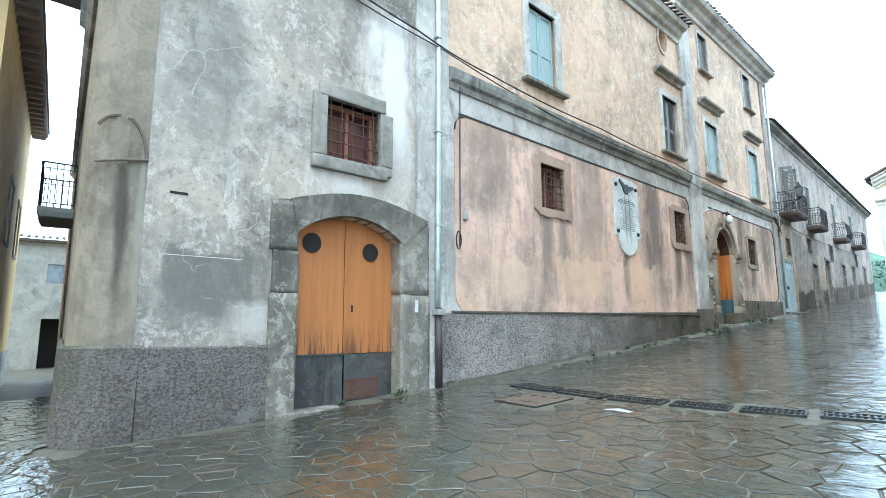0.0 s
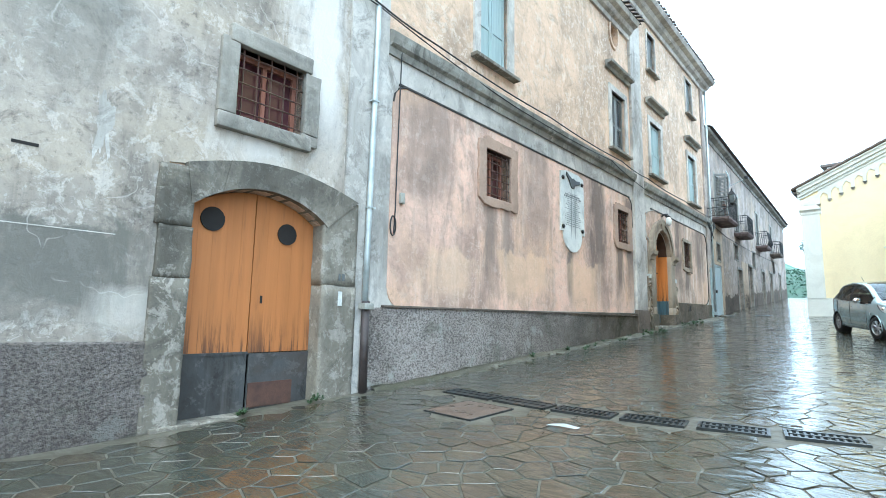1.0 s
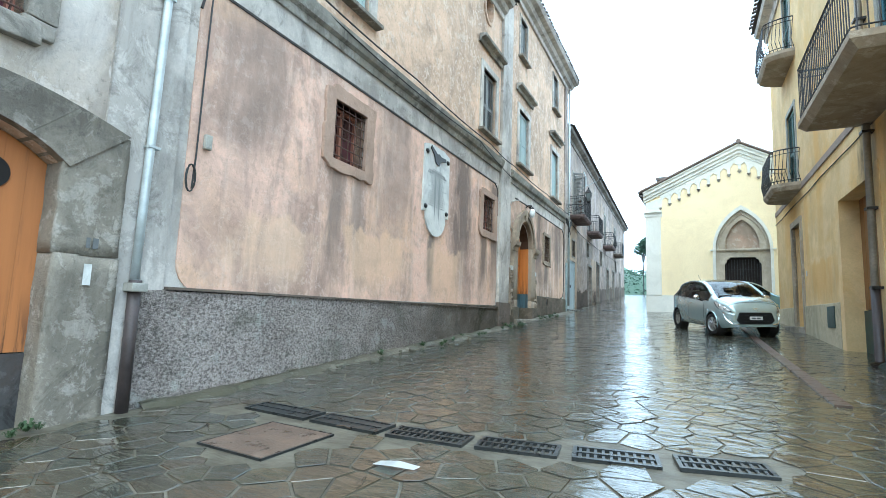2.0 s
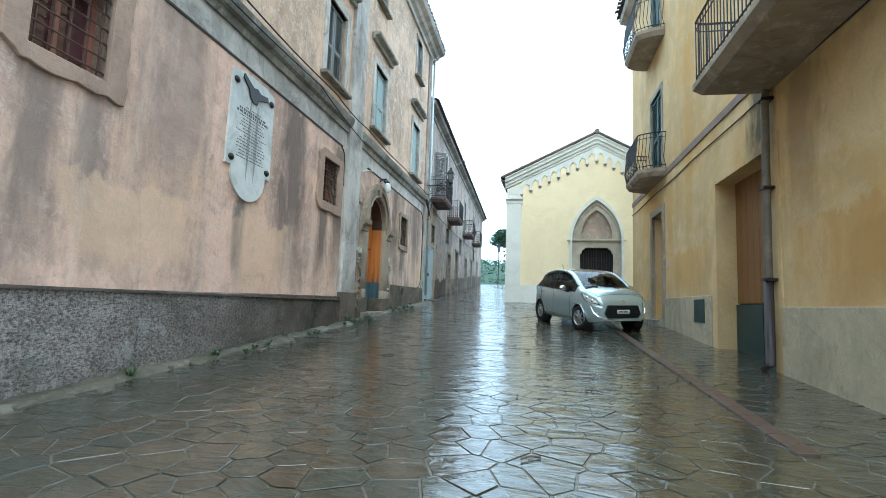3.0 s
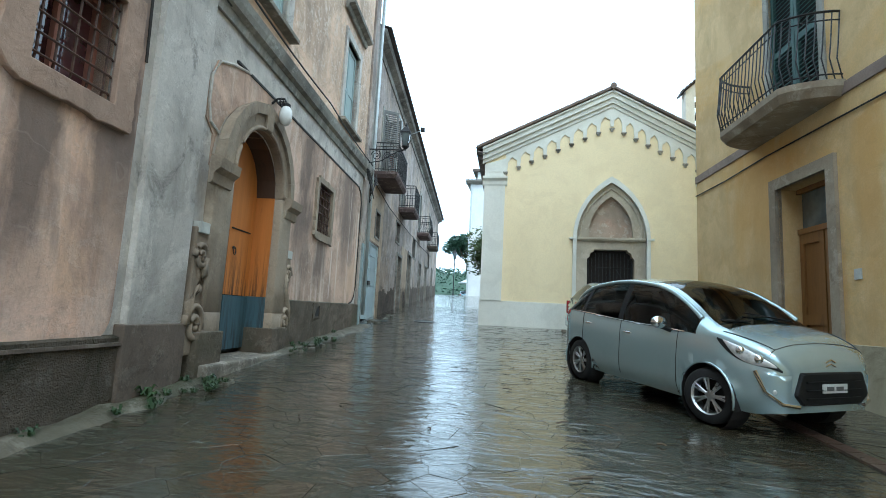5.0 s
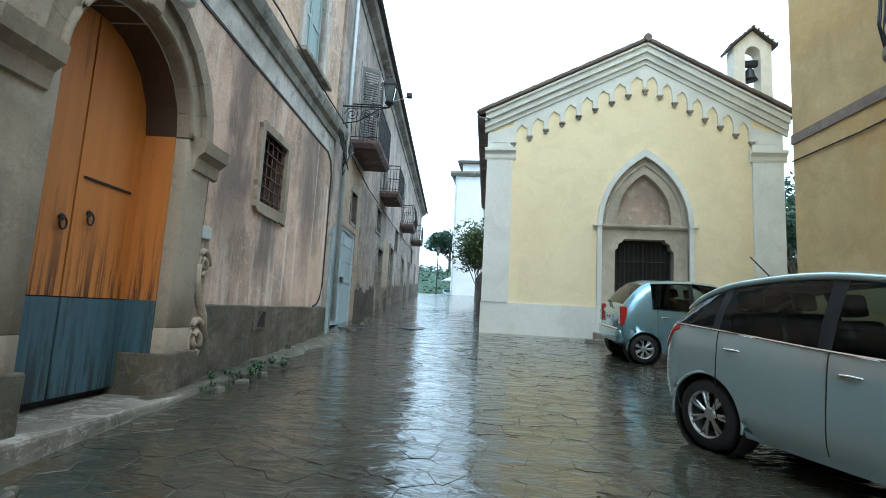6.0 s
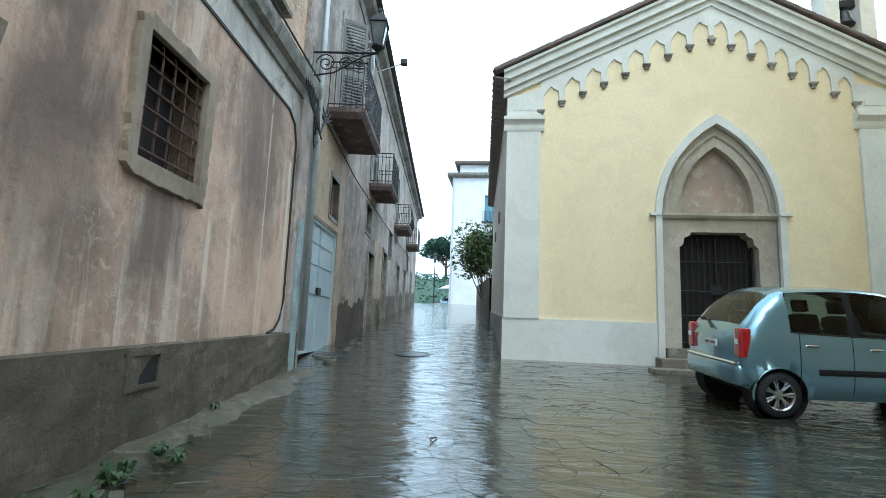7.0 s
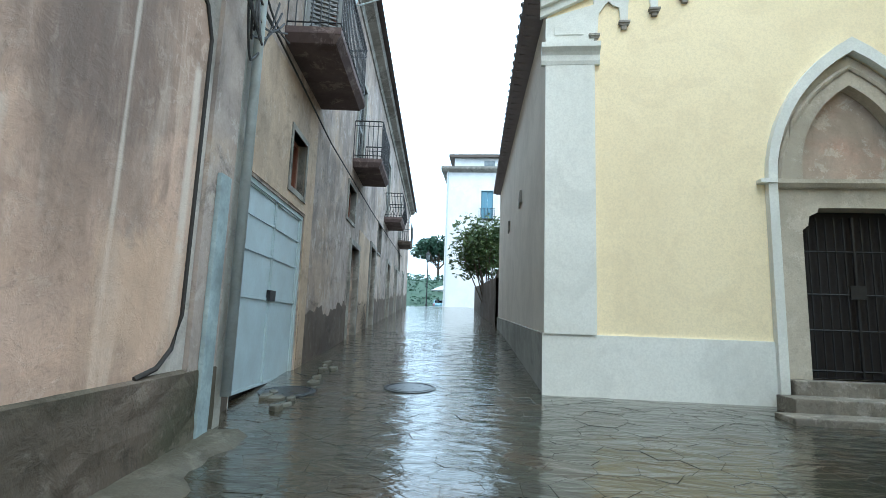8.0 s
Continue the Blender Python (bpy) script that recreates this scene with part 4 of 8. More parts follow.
# cart door in its stone surround
def surround_blocks(parent):
    outer_l, outer_r, crown_z = 2.22, 4.93, 3.17
    jamb_l = [(-0.1, 1.66), (1.66, 2.24), (2.24, 2.92)]
    for z0, z1 in jamb_l:
        ins = 2.585 + random.uniform(-0.01, 0.01)
        bm = boxes((outer_l + random.uniform(-0.03, 0.02), ins, -0.06 - random.uniform(0, 0.008), 0.4, z0 + 0.001, z1 - 0.001))
        part("jamb_stone", worn(bm, 0.014, 4.0, 9, z0 * 3.1), STONE, parent, smooth=True)
    for z0, z1 in ((-0.1, 1.70), (1.70, 2.92)):
        bm = boxes((4.355 + random.uniform(-0.01, 0.01), outer_r + random.uniform(-0.02, 0.02), -0.06 - random.uniform(0, 0.008), 0.4, z0 + 0.001, z1 - 0.001))
        part("jamb_stone", worn(bm, 0.014, 4.0, 9, z0 * 3.1), STONE, parent, smooth=True)
    inner = list(reversed(DOOR[2:]))
    n = 5
    for k in range(n):
        f0, f1 = k / n, (k + 1) / n
        def low(f):
            i = f * (len(inner) - 1)
            j = min(int(i), len(inner) - 2)
            return Vector(inner[j]).lerp(Vector(inner[j + 1]), i - j)
        def high(f):
            x = outer_l + 0.25 + (outer_r - outer_l - 0.25) * f
            return Vector((x, 2.93 + 0.26 * math.sin(math.pi * (f * 0.92 + 0.06))))
        ring = [low(f0 + (f1 - f0) * i / 4) for i in range(5)] + [high(f1 - (f1 - f0) * i / 4) for i in range(5)]
        c = sum(ring, Vector((0, 0))) / len(ring)
        ring = [tuple(c + (p - c) * 0.994) for p in ring]
        bm = bmesh.new()
        slab(bm, ring, [], -0.075 - random.uniform(0, 0.015), 0.4)
        part("arch_stone", bm, STONE, parent)


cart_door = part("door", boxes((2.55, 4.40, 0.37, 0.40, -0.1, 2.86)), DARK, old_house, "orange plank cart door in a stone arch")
surround_blocks(cart_door)
planks = 10
for i in range(planks):
    a, b = 2.57 + 1.81 * i / planks, 2.57 + 1.81 * (i + 1) / planks - 0.0015
    if i == 4:
        b -= 0.012
    xm = (a + b) / 2
    h, ri = 0.925, (0.925 ** 2 + 0.34 ** 2) / (2 * 0.34)
    top = [2.50 + 0.34 - ri + math.sqrt(max(0, ri * ri - (x - 3.475) ** 2)) - 0.01 for x in (a, b)]
    bm = bmesh.new()
    out = [(a, 0.80), (b, 0.80), (b, top[1]), (a, top[0])]
    slab(bm, out, [], 0.20 + random.uniform(0, 0.0015), 0.24)
    part("plank", bm, ORANGE, cart_door)
for cx, cz, r in ((2.91, 2.42, 0.14), (3.93, 2.36, 0.135)):
    bm = bmesh.new()
    lathe(bm, [(r * 0.15, 0.0), (r, 0.0), (r * 1.06, 0.006), (r * 1.06, 0.02)], 20)
    part("air_hole", bm, DARK, cart_door, "round dark air hole", m=pose(cx, 0.198, cz, 90, 0, 0))
part("kick_panel", boxes((2.57, 3.46, 0.185, 0.21, 0.02, 0.79), (3.49, 4.38, 0.185, 0.21, 0.02, 0.79)), SHEET, cart_door, "rusty grey sheet-iron kick panel")
part("rust_patch", bevelled(boxes((3.50, 4.12, 0.172, 0.186, 0.13, 0.43)), 0.004), RUST, cart_door, "red-brown iron patch")
part("batten", boxes((2.56, 3.47, 0.17, 0.21, 0.785, 0.815)), SHEET, cart_door)
part("keyhole", boxes((3.60, 3.63, 0.193, 0.2, 1.42, 1.52)), DARK, cart_door)
part("threshold", bevelled(boxes((2.3, 4.9, -0.12, 0.4, -0.2, 0.09)), 0.02), STONE, cart_door)

# arched door with its moulded surround
def arched_door(parent):
    d = part("door", boxes((17.75, 19.35, 0.40, 0.44, 1.0, 4.45)), DARK, parent, "orange double door in a round stone arch")
    for a, b in ((17.32, 17.765), (19.335, 19.78)):
        for z0, z1 in ((0.9, 1.75), (1.75, 3.596)):
            part("jamb_stone", worn(bevelled(boxes((a, b, -0.105, 0.5, z0 + 0.0008, z1 - 0.0008)), 0.006, 1), 0.006, 4.0, 3, a + z0), JAMB, d, smooth=True)
    # painted boards line the reveal; dark boards are added as shade under the arch
    for a, b in ((17.764, 17.784), (19.316, 19.336)):
        part("reveal_board", boxes((a, b, 0.02, 0.33, 2.0, 3.6)), ORANGE_OLD, d, "orange-brown board lining the reveal")
        part("reveal_board", boxes((a, b, 0.02, 0.33, 1.1, 1.998)), BLUE_OLD, d, "blue-grey foot of the reveal lining")
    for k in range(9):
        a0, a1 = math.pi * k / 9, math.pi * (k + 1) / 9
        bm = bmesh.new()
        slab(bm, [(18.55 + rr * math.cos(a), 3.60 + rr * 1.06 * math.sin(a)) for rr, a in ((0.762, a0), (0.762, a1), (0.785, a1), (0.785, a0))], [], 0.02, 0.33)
        part("arch_shade", bm, SOFFIT_SHADE, d, "dark lining added to paint the shade under the arch")
    for c0 in (17.42, 19.68):
        bm = bmesh.new()
        profile_run(bm, [(0.09, 3.30), (0.13, 3.32), (0.15, 3.44), (0.22, 3.50), (0.24, 3.62), (0.09, 3.66)], c0 - 0.24, c0 + 0.24)
        part("impost", bm, JAMB, d, "moulded stone impost block")
    n = 11
    for k in range(n):
        a0, a1 = math.pi * k / n + 0.002, math.pi * (k + 1) / n - 0.002
        ri, ro = 0.779, 1.14
        ring = [(18.55 + ri * math.cos(a), 3.60 + ri * 1.06 * math.sin(a)) for a in (a0, (a0 + a1) / 2, a1)] + [(18.55 + ro * math.cos(a), 3.60 + ro * 1.05 * math.sin(a)) for a in (a1, (a0 + a1) / 2, a0)]
        bm = bmesh.new()
        slab(bm, ring, [], -0.10, 0.5)
        ring2 = [(18.55 + rr * math.cos(a), 3.60 + rr * 1.05 * math.sin(a)) for rr, a in ((1.02, a0), (1.02, a1), (1.17, a1), (1.17, a0))]
        slab(bm, ring2, [], -0.15, -0.1)
        part("arch_stone", bm, JAMB, d)
    bm = bmesh.new()
    tube(bm, [(18.55 + 0.815 * math.cos(math.pi * i / 28), -0.105, 3.60 + 0.815 * 1.06 * math.sin(math.pi * i / 28)) for i in range(29)], 0.032, 8)
    part("arch_roll", bm, JAMB, d, "rounded moulding along the arch edge", smooth=True)
    bm = bmesh.new()
    slab(bm, [(18.46, 4.44), (18.64, 4.44), (18.68, 4.84), (18.42, 4.84)], [], -0.165, 0.1)
    bevelled(bm, 0.02, 1)
    part("keystone", bm, JAMB, d)
    for a, b in ((17.77, 18.54), (18.56, 19.33)):
        bm = bmesh.new()
        top = lambda x: 3.55 + 0.84 * math.sqrt(max(0, 1 - ((x - 18.55) / 0.8) ** 2))
        xs = [a + (b - a) * i / 6 for i in range(7)]
        slab(bm, [(a, 2.0), (b, 2.0)] + [(x, max(3.56, top(x))) for x in reversed(xs)], [], 0.32, 0.37)
        leaf = part("leaf", bm, ORANGE_OLD, d, "orange-brown wooden door leaf")
        part("lower_panel", boxes((a, b, 0.315, 0.365, 1.2, 1.99)), BLUE_OLD, d, "blue-grey painted lower panel")
        bm = bmesh.new()
        px = b - 0.10 if a < 18 else a + 0.16
        lathe(bm, [(0.028, 0), (0.03, 0.008), (0.018, 0.014), (0.014, 0.03)], 12)
        tube(bm, [(0.035 * math.sin(2 * math.pi * i / 12), -0.05 + 0.05 * math.cos(2 * math.pi * i / 12), 0.026) for i in range(13)], 0.008, 6)
        part("ring_handle", bm, IRON, d, "small dark iron ring handle", m=pose(px, 0.318, 2.62 if a < 18 else 2.70, 90, 0, 0))
    # carved volutes at the foot of the jambs
    for x in (17.22, 19.90):
        s = 1 if x > 18 else -1
        part("scroll_back", bevelled(boxes((x - 0.13, x + 0.13, -0.07, 0.02, 1.25, 2.75)), 0.02), JAMB, d)
        for zc, r, w in ((1.60, 0.20, 0.042), (2.40, 0.135, 0.036)):
            bm = bmesh.new()
            tube(bm, [(x + s * r * (1 - i / 30) * math.cos(i * 0.42), -0.08, zc + r * 1.25 * (1 - i / 30) * math.sin(i * 0.42)) for i in range(27)], w, 7)
            part("scroll", bm, JAMB, d, "carved stone scroll", smooth=True)
        bm = bmesh.new()
        tube(bm, [(x + s * 0.17, -0.08, 1.62), (x + s * 0.13, -0.08, 1.85), (x, -0.09, 2.02), (x - s * 0.09, -0.08, 2.2), (x - s * 0.1, -0.08, 2.4)], 0.05, 8)
        part("scroll", bm, JAMB, d, "carved stone scroll", smooth=True)
        part("scroll_cap", bevelled(boxes((x - 0.1, x + 0.1, -0.1, 0.02, 2.68, 2.82)), 0.012), WHITEWASH, d)
    for a, b in ((17.22, 17.80), (19.30, 19.88)):
        part("plinth_block", worn(bevelled(boxes((a, b, -0.15, 0.45, 0.8, 1.52)), 0.02), 0.015, 5.0, 3, a), MOSSY, d, "dark mossy plinth block", smooth=True)
    part("wicket_edge", boxes((18.62, 19.2, 0.305, 0.32, 2.98, 3.0)), DARK, d)
    part("step", bevelled(boxes((17.3, 19.8, -0.26, 0.5, 0.85, 1.13)), 0.03), STONE, d, "worn stone doorstep")
    return d


arched_door(old_house)

def eared(x0, x1, z0, z1, e=0.12):
    return [(x0, z0 + e), (x0 + e * 1.4, z0), (x1 - e * 0.6, z0), (x1, z0 - 0.02), (x1, z1 - e), (x1 - 0.02, z1), (x0 + e * 1.5, z1 + 0.04), (x0 + e, z1 - e * 0.4), (x0, z1 - e * 0.4)]


w1 = grilled_window(old_house, W1, rect(2.93, 3.97, 3.65, 4.66), 0.0, 5, 5, stone=WINSTONE, label="barred window in a grey stone surround over the cart door")
for a, b, c, d_, o in ((2.75, 2.972, 3.70, 4.66, 0.075), (2.84, 4.02, 4.615, 4.84, 0.085), (3.928, 4.17, 3.74, 4.605, 0.07), (2.75, 4.05, 3.50, 3.695, 0.09), (3.90, 4.16, 3.57, 3.735, 0.065)):
    part("surround_stone", worn(bevelled(boxes((a, b, -o, 0.02, c, d_)), 0.012), 0.012, 6.0, 3, a * 3), WINSTONE, w1, smooth=True)
grilled_window(old_house, W2, eared(7.92, 9.30, 3.52, 4.90, 0.14), 0.0, 5, 6)
grilled_window(old_house, W6, eared(14.5, 15.85, 3.40, 4.74), 0.0, 5, 6)
grilled_window(old_house, W7, eared(21.12, 22.27, 3.24, 4.50, 0.08), 0.0, 5, 6, stone=JAMB, casement=False)
shutter_window(old_house, UP0, 0.0, WOOD_FRAME, 0.14, label="upper window with a red-brown frame")
shutter_window(old_house, UP1, 0.03, SHUTTER_BLUE, 0.22, louvres=False, label="tall upper window with pale blue-green leaves")
shutter_window(old_house, UP3, 0.03, SHUTTER_GREY, 0.18, hood=9.05, label="tall upper window with a moulded hood")
shutter_window(old_house, UP4, 0.03, SHUTTER_BLUE, 0.18, hood=9.05, louvres=False, label="tall upper window with pale leaves and a hood")
shutter_window(old_house, UP5, 0.03, SHUTTER_BLUE, 0.18, hood=8.95, louvres=False, label="tall upper window with pale leaves and a hood")
shutter_window(old_house, TOP4, 0.03, SHUTTER_GREY, 0.08, louvres=False, label="small attic window")
shutter_window(old_house, TOP5, 0.03, SHUTTER_GREY, 0.08, louvres=False, label="small attic window")
bm = bmesh.new()
slab(bm, [(14.95 + 0.38 * math.cos(a), 10.25 + 0.5 * math.sin(a)) for a in [2 * math.pi * i / 20 for i in range(20)]], [OCULUS], -0.02, 0.06)
oc = part("oculus", bm, TAN, old_house, "oval blind oculus")
part("back", boxes((14.6, 15.3, 0.2, 0.25, 9.8, 10.7)), TAN, oc)
# cellar vent in the dado
bm = bmesh.new()
slab(bm, ragged(rect(21.42, 21.88, 1.66, 1.96), 0.02), [rect(21.47, 21.83, 1.70, 1.92)], -0.062, -0.02)
vent = part("cellar_vent", bm, MOSSY, old_house, "small dark cellar vent")
part("back", boxes((21.4, 21.86, -0.045, -0.03, 1.67, 1.94)), DARK, vent)

# ---- chapel ----
EAVE_WOOD = painted_wood("grey_eaves_board", (0.27, 0.235, 0.235), (0.12, 0.10, 0.10), 0.4, (2, 14, 14))
chapel = thing("chapel", CHAPEL, "cream-painted chapel with pale grey trim and a pointed portal", "chapel")
CX = -1.72
RIGHT_END = 1.45
PORTAL = pointed(CX - 1.02, CX + 1.02, 1.5, 4.40, 1.76)
OUTER = pointed(CX - 1.13, CX + 1.13, 1.5, 4.40, 1.95)
gable = [(-5.62, 1.3), (CX - 1.02, 1.3)] + list(reversed(PORTAL[2:])) + [(CX + 1.02, 1.3), (RIGHT_END, 1.3), (RIGHT_END, 7.05), (CX, 8.85), (-5.62, 7.05)]
bm = bmesh.new()
slab(bm, gable, [], 0.0, 0.5)
part("wall", bm, CREAM, chapel, "smooth cream-painted front wall")
# side walls run back along the lane
for x0, x1 in ((-5.62, -6.15), (RIGHT_END, RIGHT_END - 0.35)):
    bm = bmesh.new()
    s = 1 if x0 < 0 else -1
    a = [bm.verts.new(p) for p in ((x0, 0.02, 1.2), (x1, 11.0, 1.2), (x1, 11.0, 7.2), (x0, 0.02, 7.0))]
    b = [bm.verts.new((v.co.x + 0.4 * s, v.co.y + (0.45 if i in (0, 3) else 0), v.co.z)) for i, v in enumerate(a)]
    bm.faces.new(a)
    bm.faces.new(b[::-1])
    for i in range(4):
        j = (i + 1) % 4
        bm.faces.new((a[i], b[i], b[j], a[j]))
    bmesh.ops.recalc_face_normals(bm, faces=bm.faces[:])
    part("wall", bm, SIDEWALL, chapel, "plain beige side wall")
bm = bmesh.new()
v = [bm.verts.new(p) for p in ((-5.63, 0.0, 1.2), (-6.19, 11.0, 1.2), (-6.19, 11.0, 2.75), (-5.66, 0.0, 2.39), (-5.5, 0.0, 1.2), (-6.0, 11.0, 1.2), (-6.0, 11.0, 2.75), (-5.5, 0.0, 2.39))]
for f in ((0, 1, 2, 3), (3, 2, 6, 7), (5, 4, 7, 6)):
    bm.faces.new([v[i] for i in f])
part("dado", bm, CEMENT, chapel, "grey side dado")
for y0 in (3.2, 6.2):
    x0 = -5.62 - 0.53 * y0 / 11
    part("wall_slit", bevelled(boxes((x0 - 0.05, x0 + 0.02, y0, y0 + 0.5, 4.9, 5.15)), 0.01), MOULD, chapel, "small projecting slit", m=pose(0, 0, 0, 0, 0, 0))
part("wall", boxes((-6.1, RIGHT_END - 0.3, 11.0, 11.4, 1.2, 8.8)), FARPLASTER, chapel, "plain rear wall")
# dado
for a, b in ((-5.66, CX - 1.12), (CX + 1.12, RIGHT_END + 0.04)):
    part("dado", slab(bmesh.new(), rect(a, b, 1.2, 2.39), [], -0.03, 0.0), CREAM_TRIM, chapel, "pale grey painted dado")
# pilasters with capitals
for x0, x1 in ((-5.64, -4.98), (RIGHT_END - 0.68, RIGHT_END + 0.02)):
    bm = boxes((x0, x1, -0.055, 0.0, 2.39, 6.05))
    p = part("pilaster", bm, CREAM_TRIM, chapel, "pale grey corner pilaster")
    bm = bmesh.new()
    profile_run(bm, [(0, 6.05), (0.06, 6.05), (0.075, 6.10), (0.075, 6.18), (0.10, 6.22), (0.15, 6.27), (0.15, 6.34), (0, 6.36)], x0 - 0.06, x1 + 0.07)
    part("capital", bm, CREAM_TRIM, p)
    bm = bmesh.new()
    slab(bm, [(x0, 6.36), (x1, 6.36), (x1, 6.95 if x0 < 0 else 6.75), (x0, 6.75 if x0 < 0 else 6.95)], [], -0.04, 0.0)
    box(bm, x0 + 0.12, x1 - 0.15, -0.052, -0.04, 6.50, 6.62)
    part("block", bm, CREAM_TRIM, p)

# raking cornice: stepped mouldings along both slopes
def rake(bm, x0, z0, x1, z1, lo, hi, out):
    slab(bm, [(x0, z0 + lo), (x1, z1 + lo), (x1, z1 + hi), (x0, z0 + hi)], [], -out, 0.0)


EL, ER, RZ = (-5.78, 7.28), (RIGHT_END + 0.19, 7.22), 9.12
for lo, hi, out in ((-0.52, -0.40, 0.07), (-0.40, -0.24, 0.13), (-0.24, -0.08, 0.20), (-0.08, -0.02, 0.25)):
    bm = bmesh.new()
    rake(bm, EL[0] + 0.06, EL[1], CX, RZ, lo, hi, out)
    rake(bm, CX, RZ, ER[0] - 0.06, ER[1], lo, hi, out)
    part("cornice", bm, CREAM_TRIM, chapel, "pale stepped raking cornice")
# pale frieze behind the blind arches
bm = bmesh.new()
low, arcs = [], 20
slope = (RZ - EL[1]) / (CX - EL[0])
slope_r = (RZ - ER[1]) / (ER[0] - CX)


def rise_at(x):
    return RZ - (CX - x) * slope if x < CX else RZ - (x - CX) * slope_r


def lombard(x0, x1, n):
    """Lower edge of the frieze: pointed blind arches that step with the slope."""
    pts = []
    for i in range(n):
        a, b = x0 + (x1 - x0) * i / n, x0 + (x1 - x0) * (i + 1) / n
        za, zb = rise_at(a) - 1.14, rise_at(b) - 1.14
        m = (a + b) / 2
        zt = rise_at(m) - 0.74
        w = 0.045
        pts += [(a + w, za), (a + w + 0.02, (za + zt) / 2 + 0.06), (m - 0.06, zt - 0.06), (m, zt), (m + 0.06, zt - 0.06), (b - w - 0.02, (zb + zt) / 2 + 0.06), (b - w, zb)]
    return pts


edge_l = lombard(-4.98, CX, 8)
FR = RIGHT_END - 0.68
edge_r = lombard(CX, FR, 7)
slab(bm, [(-4.98, 6.4)] + edge_l + edge_r + [(FR, 6.4), (FR, rise_at(FR) - 0.52), (CX, RZ - 0.52), (-4.98, rise_at(-4.98) - 0.52)], [], -0.035, 0.0)
part("frieze", bm, CREAM_TRIM, chapel, "pale frieze of blind pointed arches")
drop = bmesh.new()
for w, z0, z1, o in ((0.075, 0.03, 0.06, 0.07), (0.06, 0.0, 0.03, 0.055), (0.035, -0.05, 0.0, 0.04)):
    box(drop, -w, w, -o, 0.0, z0, z1)
first = None
for i in range(16):
    x = -4.98 + (CX + 4.98) * i / 8 if i <= 8 else CX + (FR - CX) * (i - 8) / 7
    mm = pose(x, 0, rise_at(x) - 1.2)
    if i == 8:
        mm = pose(x, 0, rise_at(x) - 1.26)
    if first is None:
        first = part("corbel", drop, MOULD, chapel, "small grey corbel", m=mm)
    else:
        twin_part(first, chapel, mm)
# roof with verge tiles
bm = bmesh.new()
for a, b in (((EL[0] - 0.1, EL[1] - 0.07), (CX, RZ)), ((CX, RZ), (ER[0] + 0.1, ER[1] - 0.07))):
    for k in range(2):
        v = [bm.verts.new(p) for p in ((a[0], -0.3, a[1] + 0.02), (b[0], -0.3, b[1] + 0.02), (b[0] - 0.4, 11.4, b[1] + 0.02), (a[0] - 0.45, 11.4, a[1] + 0.02))]
        if k == 0:
            q = [bm.verts.new(w.co + Vector((0, 0, 0.06))) for w in v]
            bm.faces.new(v[::-1])
            bm.faces.new(q)
            for i in range(4):
                j = (i + 1) % 4
                bm.faces.new((v[i], v[j], q[j], q[i]))
    n = 12
    for i in range(n):
        f = (i + 0.5) / n
        x, z = a[0] + (b[0] - a[0]) * f, a[1] + (b[1] - a[1]) * f + 0.05
        L = 0.2
        dx, dz = (b[0] - a[0]) / n * 0.56, (b[1] - a[1]) / n * 0.56
        tube(bm, [(x - dx, -0.25, z - dz), (x + dx, -0.25, z + dz + 0.015)], 0.055, 7)
ridge_bm, bm = bm, bmesh.new()
for i in range(40):
    y = -0.2 + 11.4 * i / 40
    x = EL[0] - 0.12 - 0.45 * (y / 11.4)
    tube(bm, [(x - 0.03, y, EL[1] - 0.07), (x + 0.5, y, EL[1] + 0.19)], 0.07, 6)
# eaves tiles in a darker tone than the roof
tagged(part("eaves_tiles", bm, plain("dark_eaves_tile", (0.075, 0.062, 0.055), 0.85, 0, 0.4, 5, 0.2), chapel), kind="stuff")
bm = ridge_bm
tube(bm, [(CX, -0.32, RZ + 0.08), (CX - 0.2, 5.5, RZ + 0.08), (CX - 0.4, 11.4, RZ + 0.08)], 0.1, 8)
part("roof", bm, TILE_GREY, chapel, "weathered grey-brown clay tile roof")
raft = None
for i in range(40):
    y = 0.12 + 11.1 * i / 40
    mm = pose(EL[0] - 0.1 - 0.45 * (y / 11.4), y, EL[1] - 0.2)
    raft = part("rafter", boxes((0, 0.3, 0, 0.07, 0, 0.1)), EAVE_WOOD, chapel, "dark rafter end under the side eaves", m=mm) if raft is None else (twin_part(raft, chapel, mm), raft)[1]

# portal
portal = part("portal", slab(bmesh.new(), [(CX - 1.13, 1.5), (CX - 1.02, 1.5)] + list(reversed(PORTAL[2:])) + [(CX + 1.02, 1.5), (CX + 1.13, 1.5)] + OUTER[2:], [], -0.10, 0.12), CREAM_TRIM, chapel, "pointed portal with pale outer moulding")
bm = bmesh.new()
FRESCO = plaster("faded_fresco", (0.47, 0.395, 0.315), (0.25, 0.21, 0.17), (0.62, 0.56, 0.48), streak=0.4, patch=0.6, relief=0.15, warm=(0.52, 0.33, 0.25), seed=157.0, soot=0.25)
TYMP = pointed(CX - 0.64, CX + 0.64, 4.40, 4.62, 1.12)
DOORWAY = [(CX - 0.69, 1.95), (CX + 0.69, 1.95), (CX + 0.69, 3.80), (CX + 0.62, 3.86), (CX + 0.60, 3.98), (CX + 0.50, 4.03), (CX + 0.48, 4.09), (CX - 0.48, 4.09), (CX - 0.50, 4.03), (CX - 0.60, 3.98), (CX - 0.62, 3.86), (CX - 0.69, 3.80)]
slab(bm, PORTAL, [TYMP, DOORWAY], 0.03, 0.3)
part("surround", bm, SANDSTONE, portal, "brown sandstone surround")
